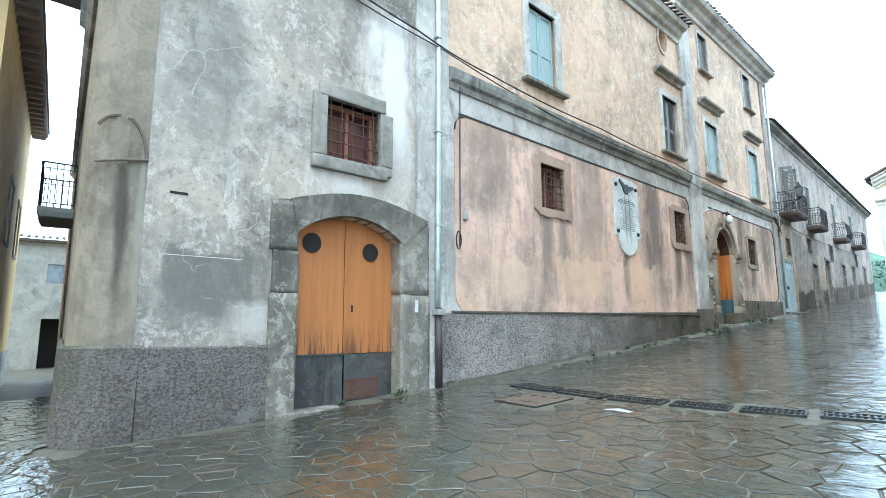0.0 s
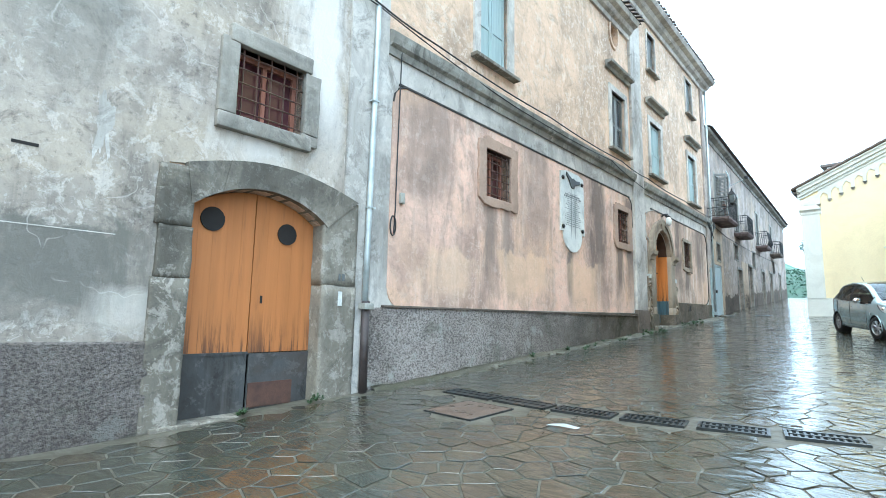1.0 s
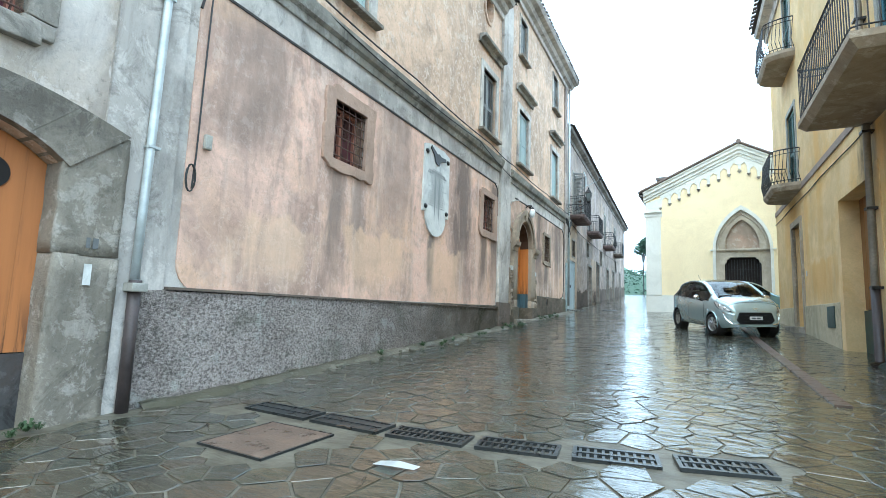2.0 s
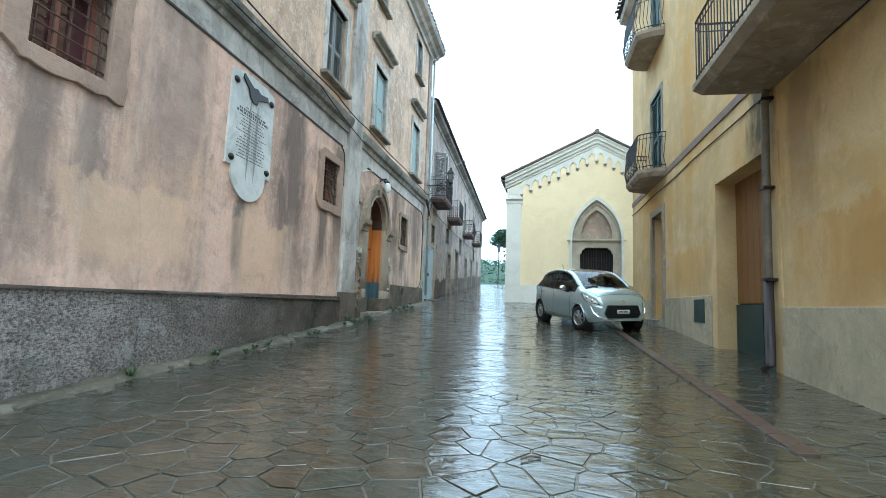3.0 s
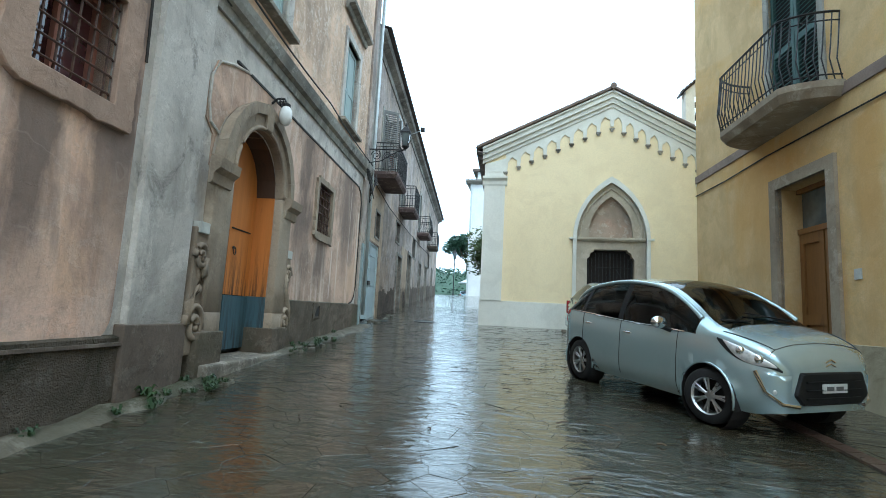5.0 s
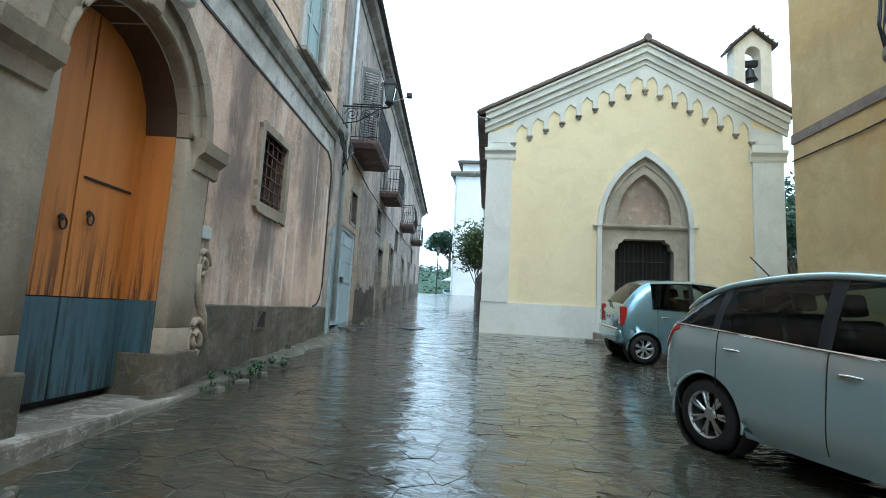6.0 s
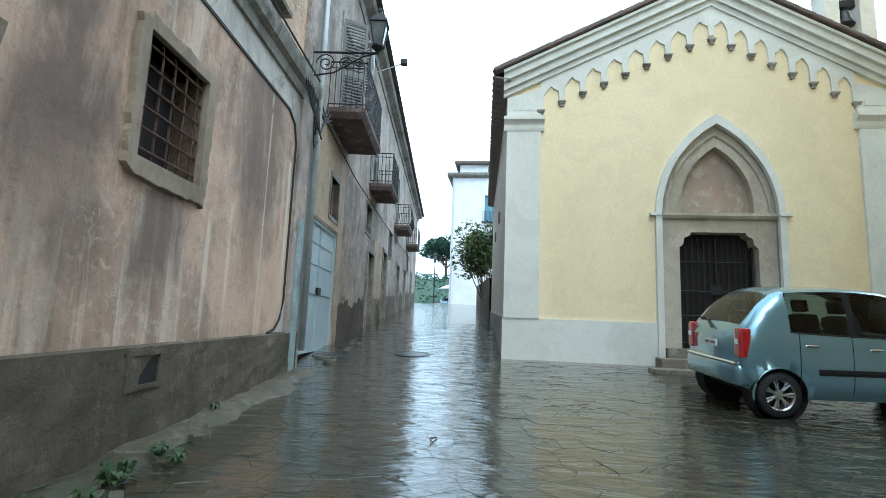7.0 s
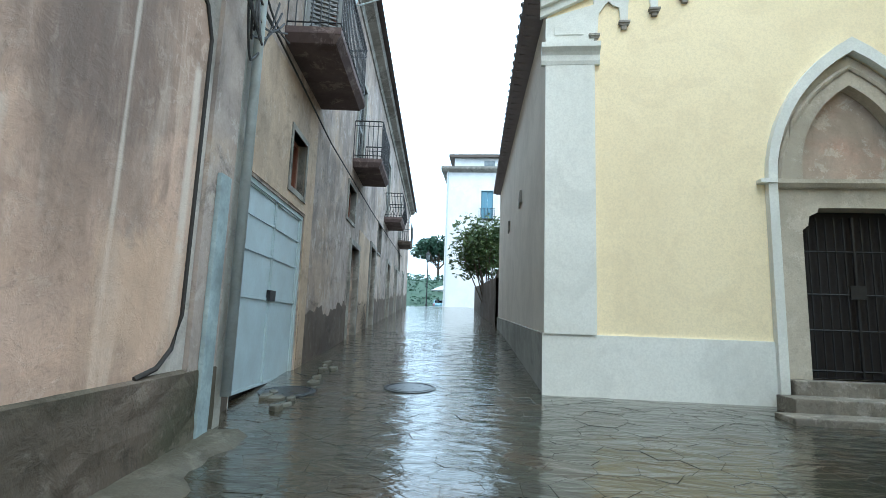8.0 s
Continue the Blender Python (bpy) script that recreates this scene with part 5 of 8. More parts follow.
inner_ring = pointed(CX - 0.93, CX + 0.93, 4.40, 4.40, 1.58)[2:]
bm = bmesh.new()
tube(bm, [(x, 0.02, z) for x, z in inner_ring], 0.035, 6)
part("roll_moulding", bm, SANDSTONE, portal)
bm = bmesh.new()
profile_run(bm, [(-0.02, 4.33), (0.03, 4.34), (0.07, 4.39), (0.07, 4.44), (-0.02, 4.46)], CX - 1.0, CX + 1.0)
part("lintel", bm, SANDSTONE, portal)
for s in (-1, 1):
    part("impost", boxes((CX + s * 1.13 - 0.10, CX + s * 1.13 + 0.10, -0.125, 0.0, 4.38, 4.43)), CREAM_TRIM, portal)
part("tympanum", boxes((CX - 0.75, CX + 0.75, 0.2, 0.26, 4.3, 5.85)), FRESCO, portal, "faded fresco recess")
# a black sheet behind the bars paints the unlit chapel inside
gate = part("iron_gate", boxes((CX - 0.72, CX + 0.72, 0.30, 0.34, 1.9, 4.1)), DARK, chapel, "dark iron gate before a black sheet painting the dim interior")
for i in range(13):
    bm = bmesh.new()
    x = CX - 0.64 + 1.28 * i / 12
    tube(bm, [(x, 0.2, 1.97), (x, 0.2, 4.0 if abs(x - CX) < 0.5 else 3.84)], 0.011 if i not in (0, 6, 12) else 0.022, 5)
    part("bar", bm, IRON, gate)
for z in (2.05, 2.55, 3.0, 3.55):
    part("cross_bar", tube(bmesh.new(), [(CX - 0.66, 0.2, z), (CX + 0.66, 0.2, z)], 0.014, 5), IRON, gate)
part("lock", boxes((CX - 0.09, CX + 0.09, 0.17, 0.19, 2.95, 3.12)), IRON, gate)
part("step", bevelled(boxes((CX - 1.0, CX + 1.0, -0.16, 0.28, 1.5, 1.95)), 0.015), STONE, portal, "worn stone step")
part("step", bevelled(boxes((CX - 1.22, CX + 1.22, -0.55, -0.155, 1.3, 1.78)), 0.015), STONE, portal, "worn stone step")
part("step", bevelled(boxes((CX - 1.45, CX + 1.45, -0.95, -0.545, 1.2, 1.63)), 0.015), STONE, portal, "worn stone step")

# bell gable over the right slope
BX = 0.97
bell_gable = part("bell_gable", slab(bmesh.new(), [(BX - 0.45, 7.2), (BX + 0.45, 6.7), (BX + 0.45, 9.22), (BX, 9.63), (BX - 0.45, 9.22)], [arched(BX - 0.185, BX + 0.185, 7.75, 9.02, 0.19, 8)], 0.25, 0.66), BELLCOTE, chapel, "pale cream bell gable with an open arch")
bm = bmesh.new()
for a, b in (((BX - 0.56, 9.16), (BX, 9.66)), ((BX, 9.66), (BX + 0.56, 9.16))):
    slab(bm, [a, b, (b[0], b[1] + 0.045), (a[0], a[1] + 0.045)], [], 0.15, 0.76)
part("cap", bm, TILE, bell_gable, "clay tile cap")
bm = bmesh.new()
for i in range(11):
    x = BX - 0.54 + 1.08 * i / 10
    z = 9.66 - abs(x - BX) * 0.893 + 0.045
    tube(bm, [(x, 0.13, z), (x, 0.78, z)], 0.03, 6)
tagged(part("cap_tiles", bm, TILE, bell_gable), kind="stuff")
bm = bmesh.new()
lathe(bm, [(0.19, 0.0), (0.17, 0.03), (0.12, 0.14), (0.10, 0.26), (0.05, 0.33), (0.02, 0.36)], 14)
bell = part("bell", bm, BRONZE, bell_gable, "dark bronze bell", smooth=True, m=pose(BX, 0.45, 8.38))
part("headstock", boxes((BX - 0.22, BX + 0.22, 0.38, 0.52, 8.76, 8.90)), IRON, bell_gable)

bm = bmesh.new()
v = [bm.verts.new(p) for p in ((-5.93, -0.2, 7.13), (-5.6, -0.2, 7.06), (-6.13, 11.0, 7.06), (-6.40, 11.0, 7.13))]
top = [bm.verts.new(q.co + Vector((0, 0, 0.03))) for q in v]
bm.faces.new(v)
bm.faces.new(top[::-1])
for k in range(4):
    bm.faces.new((v[k], v[(k + 1) % 4], top[(k + 1) % 4], top[k]))
bmesh.ops.recalc_face_normals(bm, faces=bm.faces[:])
part("soffit", bm, EAVE_WOOD, chapel, "grey soffit board under the side eaves")

# ---- yellow house: local x = -(distance up the street) ----
yellow_house = thing("yellow_house", YELLOW, "ochre plaster house with iron balconies and a mauve band", "house")
Y0, Y1 = -23.2, -7.2
YB1 = rect(-20.35, -19.15, 5.2, 7.45)
YB2 = rect(-12.3, -11.1, 4.95, 7.3)
YB3 = rect(-20.2, -19.2, 9.05, 11.2)
YT2 = rect(-12.2, -11.2, 8.9, 11.0)
bm = bmesh.new()
slab(bm, [(Y0, 0.0), (-20.25, 0.0), (-20.25, 4.05), (-19.1, 4.05), (-19.1, 0.0), (-15.24, 0.0), (-15.24, 3.82), (-13.03, 3.82), (-13.03, 0.0), (Y1, 0.0), (Y1, 11.8), (Y0, 11.8)], [YB1, YB2, YB3, YT2], 0.0, 0.55)
part("wall", bm, OCHRE, yellow_house, "ochre plaster with orange damp stains")
part("wall", boxes((Y0, Y0 + 0.45, 0.55, 9.0, 0.0, 11.8), (Y1 - 0.45, Y1, 0.55, 9.0, -0.3, 11.8), (Y0, Y1, 9.0, 9.4, -0.3, 11.8)), OCHRE, yellow_house, "plain end and rear walls")
bm = bmesh.new()
profile_run(bm, [(-0.03, 11.5), (0.05, 11.5), (0.1, 11.7), (0.35, 11.76), (0.4, 11.9), (-0.03, 11.95)], Y0 - 0.3, Y1 + 0.3)
part("cornice", bm, PALE, yellow_house)
bm = bmesh.new()
v = [bm.verts.new(p) for p in ((Y0 - 0.3, -0.5, 11.95), (Y1 + 0.3, -0.5, 11.95), (Y1 + 0.3, 4.7, 13.6), (Y0 - 0.3, 4.7, 13.6), (Y0 - 0.3, 9.6, 11.95), (Y1 + 0.3, 9.6, 11.95))]
bm.faces.new((v[0], v[1], v[2], v[3]))
bm.faces.new((v[3], v[2], v[5], v[4]))
bmesh.ops.solidify(bm, geom=bm.faces[:], thickness=0.08)
tile_row(bm, Y0, Y1, 0.6, 11.98)
part("roof", bm, TILE, yellow_house, "clay tile roof")
# dado in grey cement, in stretches between the doors
for a, b in ((Y0 - 0.02, -20.42), (-18.93, -15.5), (-12.8, Y1 + 0.02)):
    part("dado", bevelled(boxes((a, b, -0.035, 0.0, 0.0, 1.77 if b < -13 else 1.55)), 0.006, 1), YDADO, yellow_house, "warm grey cement dado")
part("band", boxes((Y0 - 0.01, Y1, -0.025, 0.0, 4.93, 5.08)), OCHRE_TRIM, yellow_house, "mauve painted band")
part("cable", tube(bmesh.new(), [(Y0, -0.02, 4.66)] + [(Y0 + (Y1 - Y0) * i / 12, -0.02, 4.66 - 0.02 * math.sin(i * 2.1)) for i in range(1, 12)] + [(Y1, -0.02, 4.60)], 0.012, 5), CABLE, yellow_house, "dark cable fixed along the wall")
# garage door
bm = bmesh.new()
slab(bm, [(-15.5, 0.3), (-15.24, 0.3), (-15.24, 3.82), (-13.03, 3.82), (-13.03, 0.3), (-12.78, 0.3), (-12.78, 4.0), (-15.5, 4.0)], [], -0.02, 0.0)
d = part("door", bm, OCHRE, yellow_house, "tall brown plank door with green sheet-iron foot")
n = 9
for i in range(n):
    a = -15.22 + 2.17 * i / n
    part("plank", bevelled(boxes((a, a + 2.17 / n - 0.01, 0.32, 0.36, 1.62, 3.82)), 0.004, 1), BROWN_DOOR, d)
part("kick_panel", boxes((-15.22, -14.15, 0.29, 0.36, 0.6, 1.6), (-14.12, -13.05, 0.29, 0.36, 0.6, 1.6)), GREEN_SHEET, d, "dark green sheet-iron foot")
part("back", boxes((-15.24, -13.03, 0.36, 0.42, 0.2, 3.82)), DARK, d)
# entrance door with fanlight
bm = bmesh.new()
slab(bm, [(-20.42, 0.8), (-20.25, 0.8), (-20.25, 4.05), (-19.1, 4.05), (-19.1, 0.8), (-18.93, 0.8), (-18.93, 4.22), (-20.42, 4.22)], [], -0.05, 0.05)
d = part("door", bm, YCEM, yellow_house, "brown panelled door with a dark fanlight")
for a, b in ((-20.23, -19.69), (-19.66, -19.12)):
    bm = bmesh.new()
    slab(bm, rect(a, b, 1.2, 3.35), [rect(a + 0.09, b - 0.09, 1.4, 2.0), rect(a + 0.09, b - 0.09, 2.15, 3.2)], 0.28, 0.34)
    box(bm, a + 0.08, b - 0.08, 0.31, 0.335, 1.38, 3.22)
    part("leaf", bm, BROWN_DOOR, d)
part("fanlight", boxes((-20.2, -19.15, 0.32, 0.34, 3.42, 4.0)), PANE_CLEAR, d)
part("transom", boxes((-20.24, -19.11, 0.26, 0.36, 3.35, 3.43), (-20.24, -19.11, 0.26, 0.36, 3.98, 4.05)), BROWN_DOOR, d)
part("back", boxes((-20.25, -19.1, 0.36, 0.42, 0.8, 4.05)), DARK, d)
part("step", bevelled(boxes((-20.4, -18.95, -0.3, 0.3, 0.85, 1.22)), 0.015), STONE, d)
# meter hatch
bm = bmesh.new()
slab(bm, rect(-16.52, -15.9, 1.24, 1.70), [], -0.05, -0.03)
h = part("meter_hatch", bm, GREEN_SHEET, yellow_house, "dark green metal meter hatch")
part("lock", boxes((-16.02, -15.98, -0.056, -0.05, 1.45, 1.49)), IRON, h)
# downpipe
bm = bmesh.new()
tube(bm, [(-12.95, -0.09, 11.6), (-12.95, -0.09, 4.6), (-12.97, -0.11, 2.0), (-12.98, -0.11, 0.75), (-13.0, -0.2, 0.68)], 0.055, 10)
pipe = part("downpipe", bm, PIPE_GREY, yellow_house, "stained grey downpipe", smooth=True)
part("foot_pipe", tube(bmesh.new(), [(-12.97, -0.11, 1.95), (-12.98, -0.11, 0.75), (-13.0, -0.2, 0.66)], 0.066, 10), PIPE_BROWN, pipe, "dark cast-iron foot", smooth=True)
for z in (1.9, 3.2, 4.5, 6.5, 8.5):
    part("bracket", boxes((-13.04, -12.88, -0.17, 0.0, z, z + 0.04)), IRON, pipe)


def french_window(parent, hole, mat, y=0.0, open_leaf=False):
    (x0, z0), _, (x1, z1), _ = hole
    bm = bmesh.new()
    slab(bm, rect(x0 - 0.12, x1 + 0.12, z0 - 0.02, z1 + 0.12), [rect(x0, x1, z0, z1)], y - 0.03, y + 0.1)
    w = part("window", bm, CEMENT, parent, "balcony door with louvred shutters")
    c = (x0 + x1) / 2
    for a, b in ((x0 + 0.01, c - 0.006), (c + 0.006, x1 - 0.01)):
        bm = bmesh.new()
        slab(bm, rect(a, b, z0 + 0.02, z1 - 0.02), [rect(a + 0.07, b - 0.07, z0 + 0.1, z0 + 1.0), rect(a + 0.07, b - 0.07, z0 + 1.1, z1 - 0.1)], y + 0.03, y + 0.08)
        n = int((z1 - z0 - 0.2) / 0.07)
        lv = bmesh.new()
        for i in range(n):
            z = z0 + 0.1 + i * 0.07
            v = box(lv, a + 0.06, b - 0.06, y + 0.035, y + 0.08, z, z + 0.015)
            for q in v:
                if q.co.y > y + 0.05:
                    q.co.z += 0.045
        part("shutter", bm, mat, w)
        tagged(part("louvres", lv, mat, w), kind="stuff")
    # near-black backing paints the shade behind the shutters
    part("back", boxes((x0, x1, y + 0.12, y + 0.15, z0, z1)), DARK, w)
    return w


SHUTTER_CYAN = painted_wood("teal_blue_shutter", (0.04, 0.13, 0.17), (0.015, 0.04, 0.05), 0.4)
french_window(yellow_house, YB1, SHUTTER_GREEN)
french_window(yellow_house, YB2, SHUTTER_CYAN)
french_window(yellow_house, YB3, SHUTTER_GREEN)
french_window(yellow_house, YT2, SHUTTER_CYAN)
railing_balcony(yellow_house, -21.0, -18.7, 0.66, 5.12, YCEM, bulge=0.06, curved=True, label="curved balcony with bulging black iron railing", bars=8)
railing_balcony(yellow_house, -13.15, -9.9, 1.0, 4.86, YCEM, label="deep balcony with stained underside and black iron railing", bars=10)
railing_balcony(yellow_house, -21.0, -18.7, 0.7, 8.95, YCEM, bulge=0.06, curved=True, label="upper curved balcony with black iron railing", bars=8)
# number plate beside the door, as a plain mark
part("number_plate", boxes((-18.72, -18.6, -0.012, 0.0, 2.55, 2.68)), MARBLE, yellow_house, "small pale wall plate")

# ---- house beyond the old house ----
far_house = thing("far_house", FAR, "long dirty plaster house with balconies above the street", "house")
F0, F1 = 25.75, 57.0
GATE = rect(26.3, 28.7, 1.2, 4.06)
FW = [rect(27.75, 28.5, 4.33, 5.15), rect(32.3, 33.3, 4.85, 5.65), rect(38.4, 39.4, 4.9, 5.9), rect(48.0, 49.0, 5.2, 6.2)]
FD = [rect(33.0, 34.2, 1.5, 4.3), rect(36.6, 37.8, 1.8, 4.8), rect(42.0, 43.2, 2.2, 4.9), rect(46.0, 47.2, 2.5, 5.1), rect(51.5, 52.6, 2.9, 5.4)]
FB = [rect(27.9, 29.0, 6.35, 8.7), rect(33.0, 34.1, 6.45, 8.7), rect(40.6, 41.6, 6.6, 8.9), rect(47.5, 48.5, 6.8, 9.0)]
bm = bmesh.new()
outer = [(F0, 0.8)]
for h in sorted([GATE] + FD, key=lambda q: q[0][0]):
    (a, _), _, (b, t), _ = h
    outer += [(a, 0.8), (a, t), (b, t), (b, 0.8)]
outer += [(F1, 0.8), (F1, 10.4), (F0, 10.4)]
slab(bm, outer, FW + FB, 0.0, 0.5)
part("wall", bm, FARPLASTER, far_house, "dirty white stained plaster wall")
part("wall", boxes((F0, F0 + 0.4, 0.5, 9, 0.8, 10.4), (F1 - 0.4, F1, 0.5, 9, 0.8, 10.4), (F0, F1, 9, 9.4, 0.8, 10.4)), FARPLASTER, far_house, "plain end and rear walls")
bm = bmesh.new()
slab(bm, [(26.0, 4.1), (28.72, 4.1), (28.72, 1.0), (29.15, 1.0), (29.15, 5.9), (26.0, 5.9)], [FW[0]], -0.012, 0.0)
part("patch", bm, FARPEACH, far_house, "faded peach plaster patch")
part("patch", slab(bmesh.new(), rect(34.3, 36.4, 1.2, 4.9), [], -0.012, 0.0), FARPEACH, far_house, "faded peach plaster patch")
bm = bmesh.new()
profile_run(bm, [(-0.02, 10.1), (0.04, 10.1), (0.08, 10.25), (0.3, 10.32), (0.36, 10.42), (-0.02, 10.46)], F0, F1 + 0.3)
part("cornice", bm, MOULD, far_house)
bm = bmesh.new()
v = [bm.verts.new(p) for p in ((F0, -0.5, 10.46), (F1 + 0.4, -0.5, 10.46), (F1 + 0.4, 4.7, 12.2), (F0, 4.7, 12.2), (F0, 9.6, 10.46), (F1 + 0.4, 9.6, 10.46))]
bm.faces.new((v[0], v[1], v[2], v[3]))
bm.faces.new((v[3], v[2], v[5], v[4]))
bmesh.ops.solidify(bm, geom=bm.faces[:], thickness=0.1)
tile_row(bm, F0, F1, 0.40, 10.52, 0.3, 0.06)
part("roof", bm, TILE, far_house, "dark clay tile roof with overhanging eaves")
part("cable", tube(bmesh.new(), [(F0, -0.05, 6.0), (30, -0.06, 5.75), (36, -0.06, 5.8), (42, -0.05, 5.95), (50, -0.05, 6.2)], 0.014, 5), CABLE, far_house)
# damp plinth
segs = [(F0, 26.25), (28.75, 32.9), (34.25, 36.5), (37.9, 41.9), (43.3, 45.9), (47.3, 51.4), (52.7, F1)]
for a, b in segs:
    za, zb = gz(-9, a), gz(-9, b)
    part("plinth", slab(bmesh.new(), [(a, za - 0.4), (b, zb - 0.4)] + [(b + (a - b) * i / 24, zb + (za - zb) * i / 24 + 0.78 + 0.3 * noise.noise((i * 0.5, a, 0)) + 0.12 * noise.noise((i * 1.9, a, 4))) for i in range(25)], [], -0.012, 0.0), DAMP, far_house, "dark damp plinth")
# metal gate
(gx0, _), _, (gx1, gt), _ = GATE
bm = bmesh.new()
slab(bm, [(gx0, 1.2), (gx0 + 0.06, 1.2), (gx0 + 0.06, gt - 0.06), (gx1 - 0.06, gt - 0.06), (gx1 - 0.06, 1.2), (gx1, 1.2), (gx1, gt), (gx0, gt)], [], 0.02, 0.12)
g = part("metal_gate", bm, GATE_BLUE, far_house, "pale blue sheet-metal garage gate")
zs = [1.63, 2.70, 3.25, 3.66, gt - 0.07]
xs = [gx0 + 0.07, 27.46, 27.48, gx1 - 0.07]
for a, b in ((xs[0], xs[1]), (xs[2], xs[3])):
    for z0, z1 in zip(zs, zs[1:]):
        part("sheet", bevelled(boxes((a + 0.01, b - 0.01, 0.055, 0.085, z0 + 0.012, z1 - 0.012)), 0.008, 1), GATE_BLUE, g)
    bm = bmesh.new()
    for z in zs:
        box(bm, a, b, 0.04, 0.1, z - 0.016, z + 0.016)
    box(bm, a, a + 0.03, 0.04, 0.1, zs[0], zs[-1])
    box(bm, b - 0.03, b, 0.04, 0.1, zs[0], zs[-1])
    part("rib", bm, GATE_BLUE, g)
part("latch", bevelled(boxes((27.36, 27.6, 0.0, 0.05, 2.68, 2.82)), 0.01), IRON, g, "rusty latch")
part("back", boxes((gx0, gx1, 0.12, 0.2, 1.2, gt)), DARK, g)
for q in FW:
    (a, c), _, (b, t), _ = q
    bm = bmesh.new()
    slab(bm, rect(a - 0.08, b + 0.08, c - 0.08, t + 0.08), [rect(a, b, c, t)], -0.03, 0.1)
    w = part("window", bm, MOULD, far_house, "small dark window")
    part("back", boxes((a, b, 0.2, 0.25, c, t)), DARK, w)
    bm = bmesh.new()
    slab(bm, rect(a, b, c, t), [rect(a + 0.06, b - 0.06, c + 0.06, t - 0.06)], 0.12, 0.17)
    part("casement", bm, WOOD_FRAME, w)
for q in FD:
    (a, c), _, (b, t), _ = q
    bm = bmesh.new()
    slab(bm, [(a - 0.14, c), (a, c), (a, t), (b, t), (b, c), (b + 0.14, c), (b + 0.14, t + 0.14), (a - 0.14, t + 0.14)], [], -0.05, 0.1)
    w = part("door", bm, MOULD, far_house, "dark wooden door")
    for k in range(4):
        x = a + (b - a) * k / 4
        part("plank", boxes((x + 0.005, x + (b - a) / 4 - 0.005, 0.2, 0.25, c, t)), BROWN_DOOR, w)
for k, q in enumerate(FB):
    (a, c), _, (b, t), _ = q
    w = french_window(far_house, q, SHUTTER_GREY)
# louvred shutter leaves folded out over the first balcony
for x, a in ((27.86, 62), (29.04, 118)):
    bm = bmesh.new()
    slab(bm, rect(0, 0.55, 6.32, 8.7), [rect(0.06, 0.49, 6.4, 7.4), rect(0.06, 0.49, 7.5, 8.62)], -0.02, 0.02)
    lv = bmesh.new()
    for i in range(31):
        box(lv, 0.05, 0.5, -0.016, 0.016, 6.42 + i * 0.072, 6.45 + i * 0.072)
    sh = part("shutter", bm, SHUTTER_GREY, far_house, "grey louvred shutter standing open", m=pose(x, -0.02, 0, 0, 0, -a))
    tagged(part("louvres", lv, SHUTTER_GREY, sh), kind="stuff")
railing_balcony(far_house, 27.05, 29.35, 0.75, 6.32, RUSTCEM, bulge=0.0, label="brown slab balcony with black railing", bars=8)
railing_balcony(far_house, 32.6, 34.5, 0.7, 6.35, RUSTCEM, label="brown slab balcony with black railing", bars=7)
railing_balcony(far_house, 40.1, 42.1, 0.7, 6.5, RUSTCEM, bulge=0.1, label="balcony with bulging black railing", bars=7)
railing_balcony(far_house, 47.0, 49.0, 0.7, 6.7, DAMP, label="balcony with black railing", bars=7)

# ---- across the end of the street ----
SHUTTER_SKY = painted_wood("sky_blue_shutter", (0.13, 0.28, 0.37), (0.06, 0.1, 0.12), 0.3)
white_house = thing("white_house", pose(0, 66, 0), "tall white house with a low-pitched roof", "house")
bm = bmesh.new()
slab(bm, rect(-10.9, 4.0, 3.0, 16.6), [rect(-7.70, -6.60, 12.0, 14.6), rect(-7.70, -6.60, 8.0, 10.4), rect(-4.6, -3.5, 12.0, 14.6)], 0.0, 0.5)
part("wall", bm, WHITEHOUSE, white_house, "white painted wall")
part("wall", boxes((-10.9, -10.4, 0.5, 12, 3.0, 16.6), (3.5, 4.0, 0.5, 12, 3.0, 16.6), (-10.9, 4.0, 12, 12.5, 3.0, 16.6)), WHITEHOUSE, white_house, "white side walls")
bm = bmesh.new()
profile_run(bm, [(-0.02, 16.3), (0.1, 16.35), (0.5, 16.55), (0.55, 16.75), (-0.02, 16.8)], -11.4, 4.5)
box(bm, -11.4, -10.9, 0, 12.4, 16.5, 16.8)
part("cornice", bm, MOULD, white_house, "grey bracketed eaves")
bm = boxes((-10.3, 3.5, 1.0, 11.5, 16.7, 18.0))
part("attic", bm, WHITEHOUSE, white_house, "set-back white attic")
part("attic_window", boxes((-7.50, -6.50, 0.98, 1.02, 16.95, 17.75)), PANE_CLEAR, white_house)
part("roof", boxes((-10.8, 4.0, 0.5, 12.0, 18.0, 18.25)), TILE, white_house, "clay tile roof edge")
for a, b in ((12.0, 14.6), (8.0, 10.4)):
    w = part("window", slab(bmesh.new(), rect(-7.90, -6.40, a - 0.1, b + 0.2), [rect(-7.70, -6.60, a, b)], -0.06, 0.1), WHITEHOUSE, white_house, "balcony window with blue shutters")
    for x0, x1 in ((-7.68, -7.16), (-7.14, -6.62)):
        part("shutter", boxes((x0, x1, 0.12, 0.17, a, b)), SHUTTER_SKY, w)
    bm = bmesh.new()
    for i in range(12):
        tube(bm, [(-7.85 + i * 0.127, -0.3, a - 0.05), (-7.85 + i * 0.127, -0.3, a + 0.9)], 0.014, 4)
    tube(bm, [(-7.90, -0.3, a + 0.9), (-6.40, -0.3, a + 0.9)], 0.02, 4)
    box(bm, -7.95, -6.35, -0.35, 0.0, a - 0.14, a - 0.05)
    part("railing", bm, IRON, w)
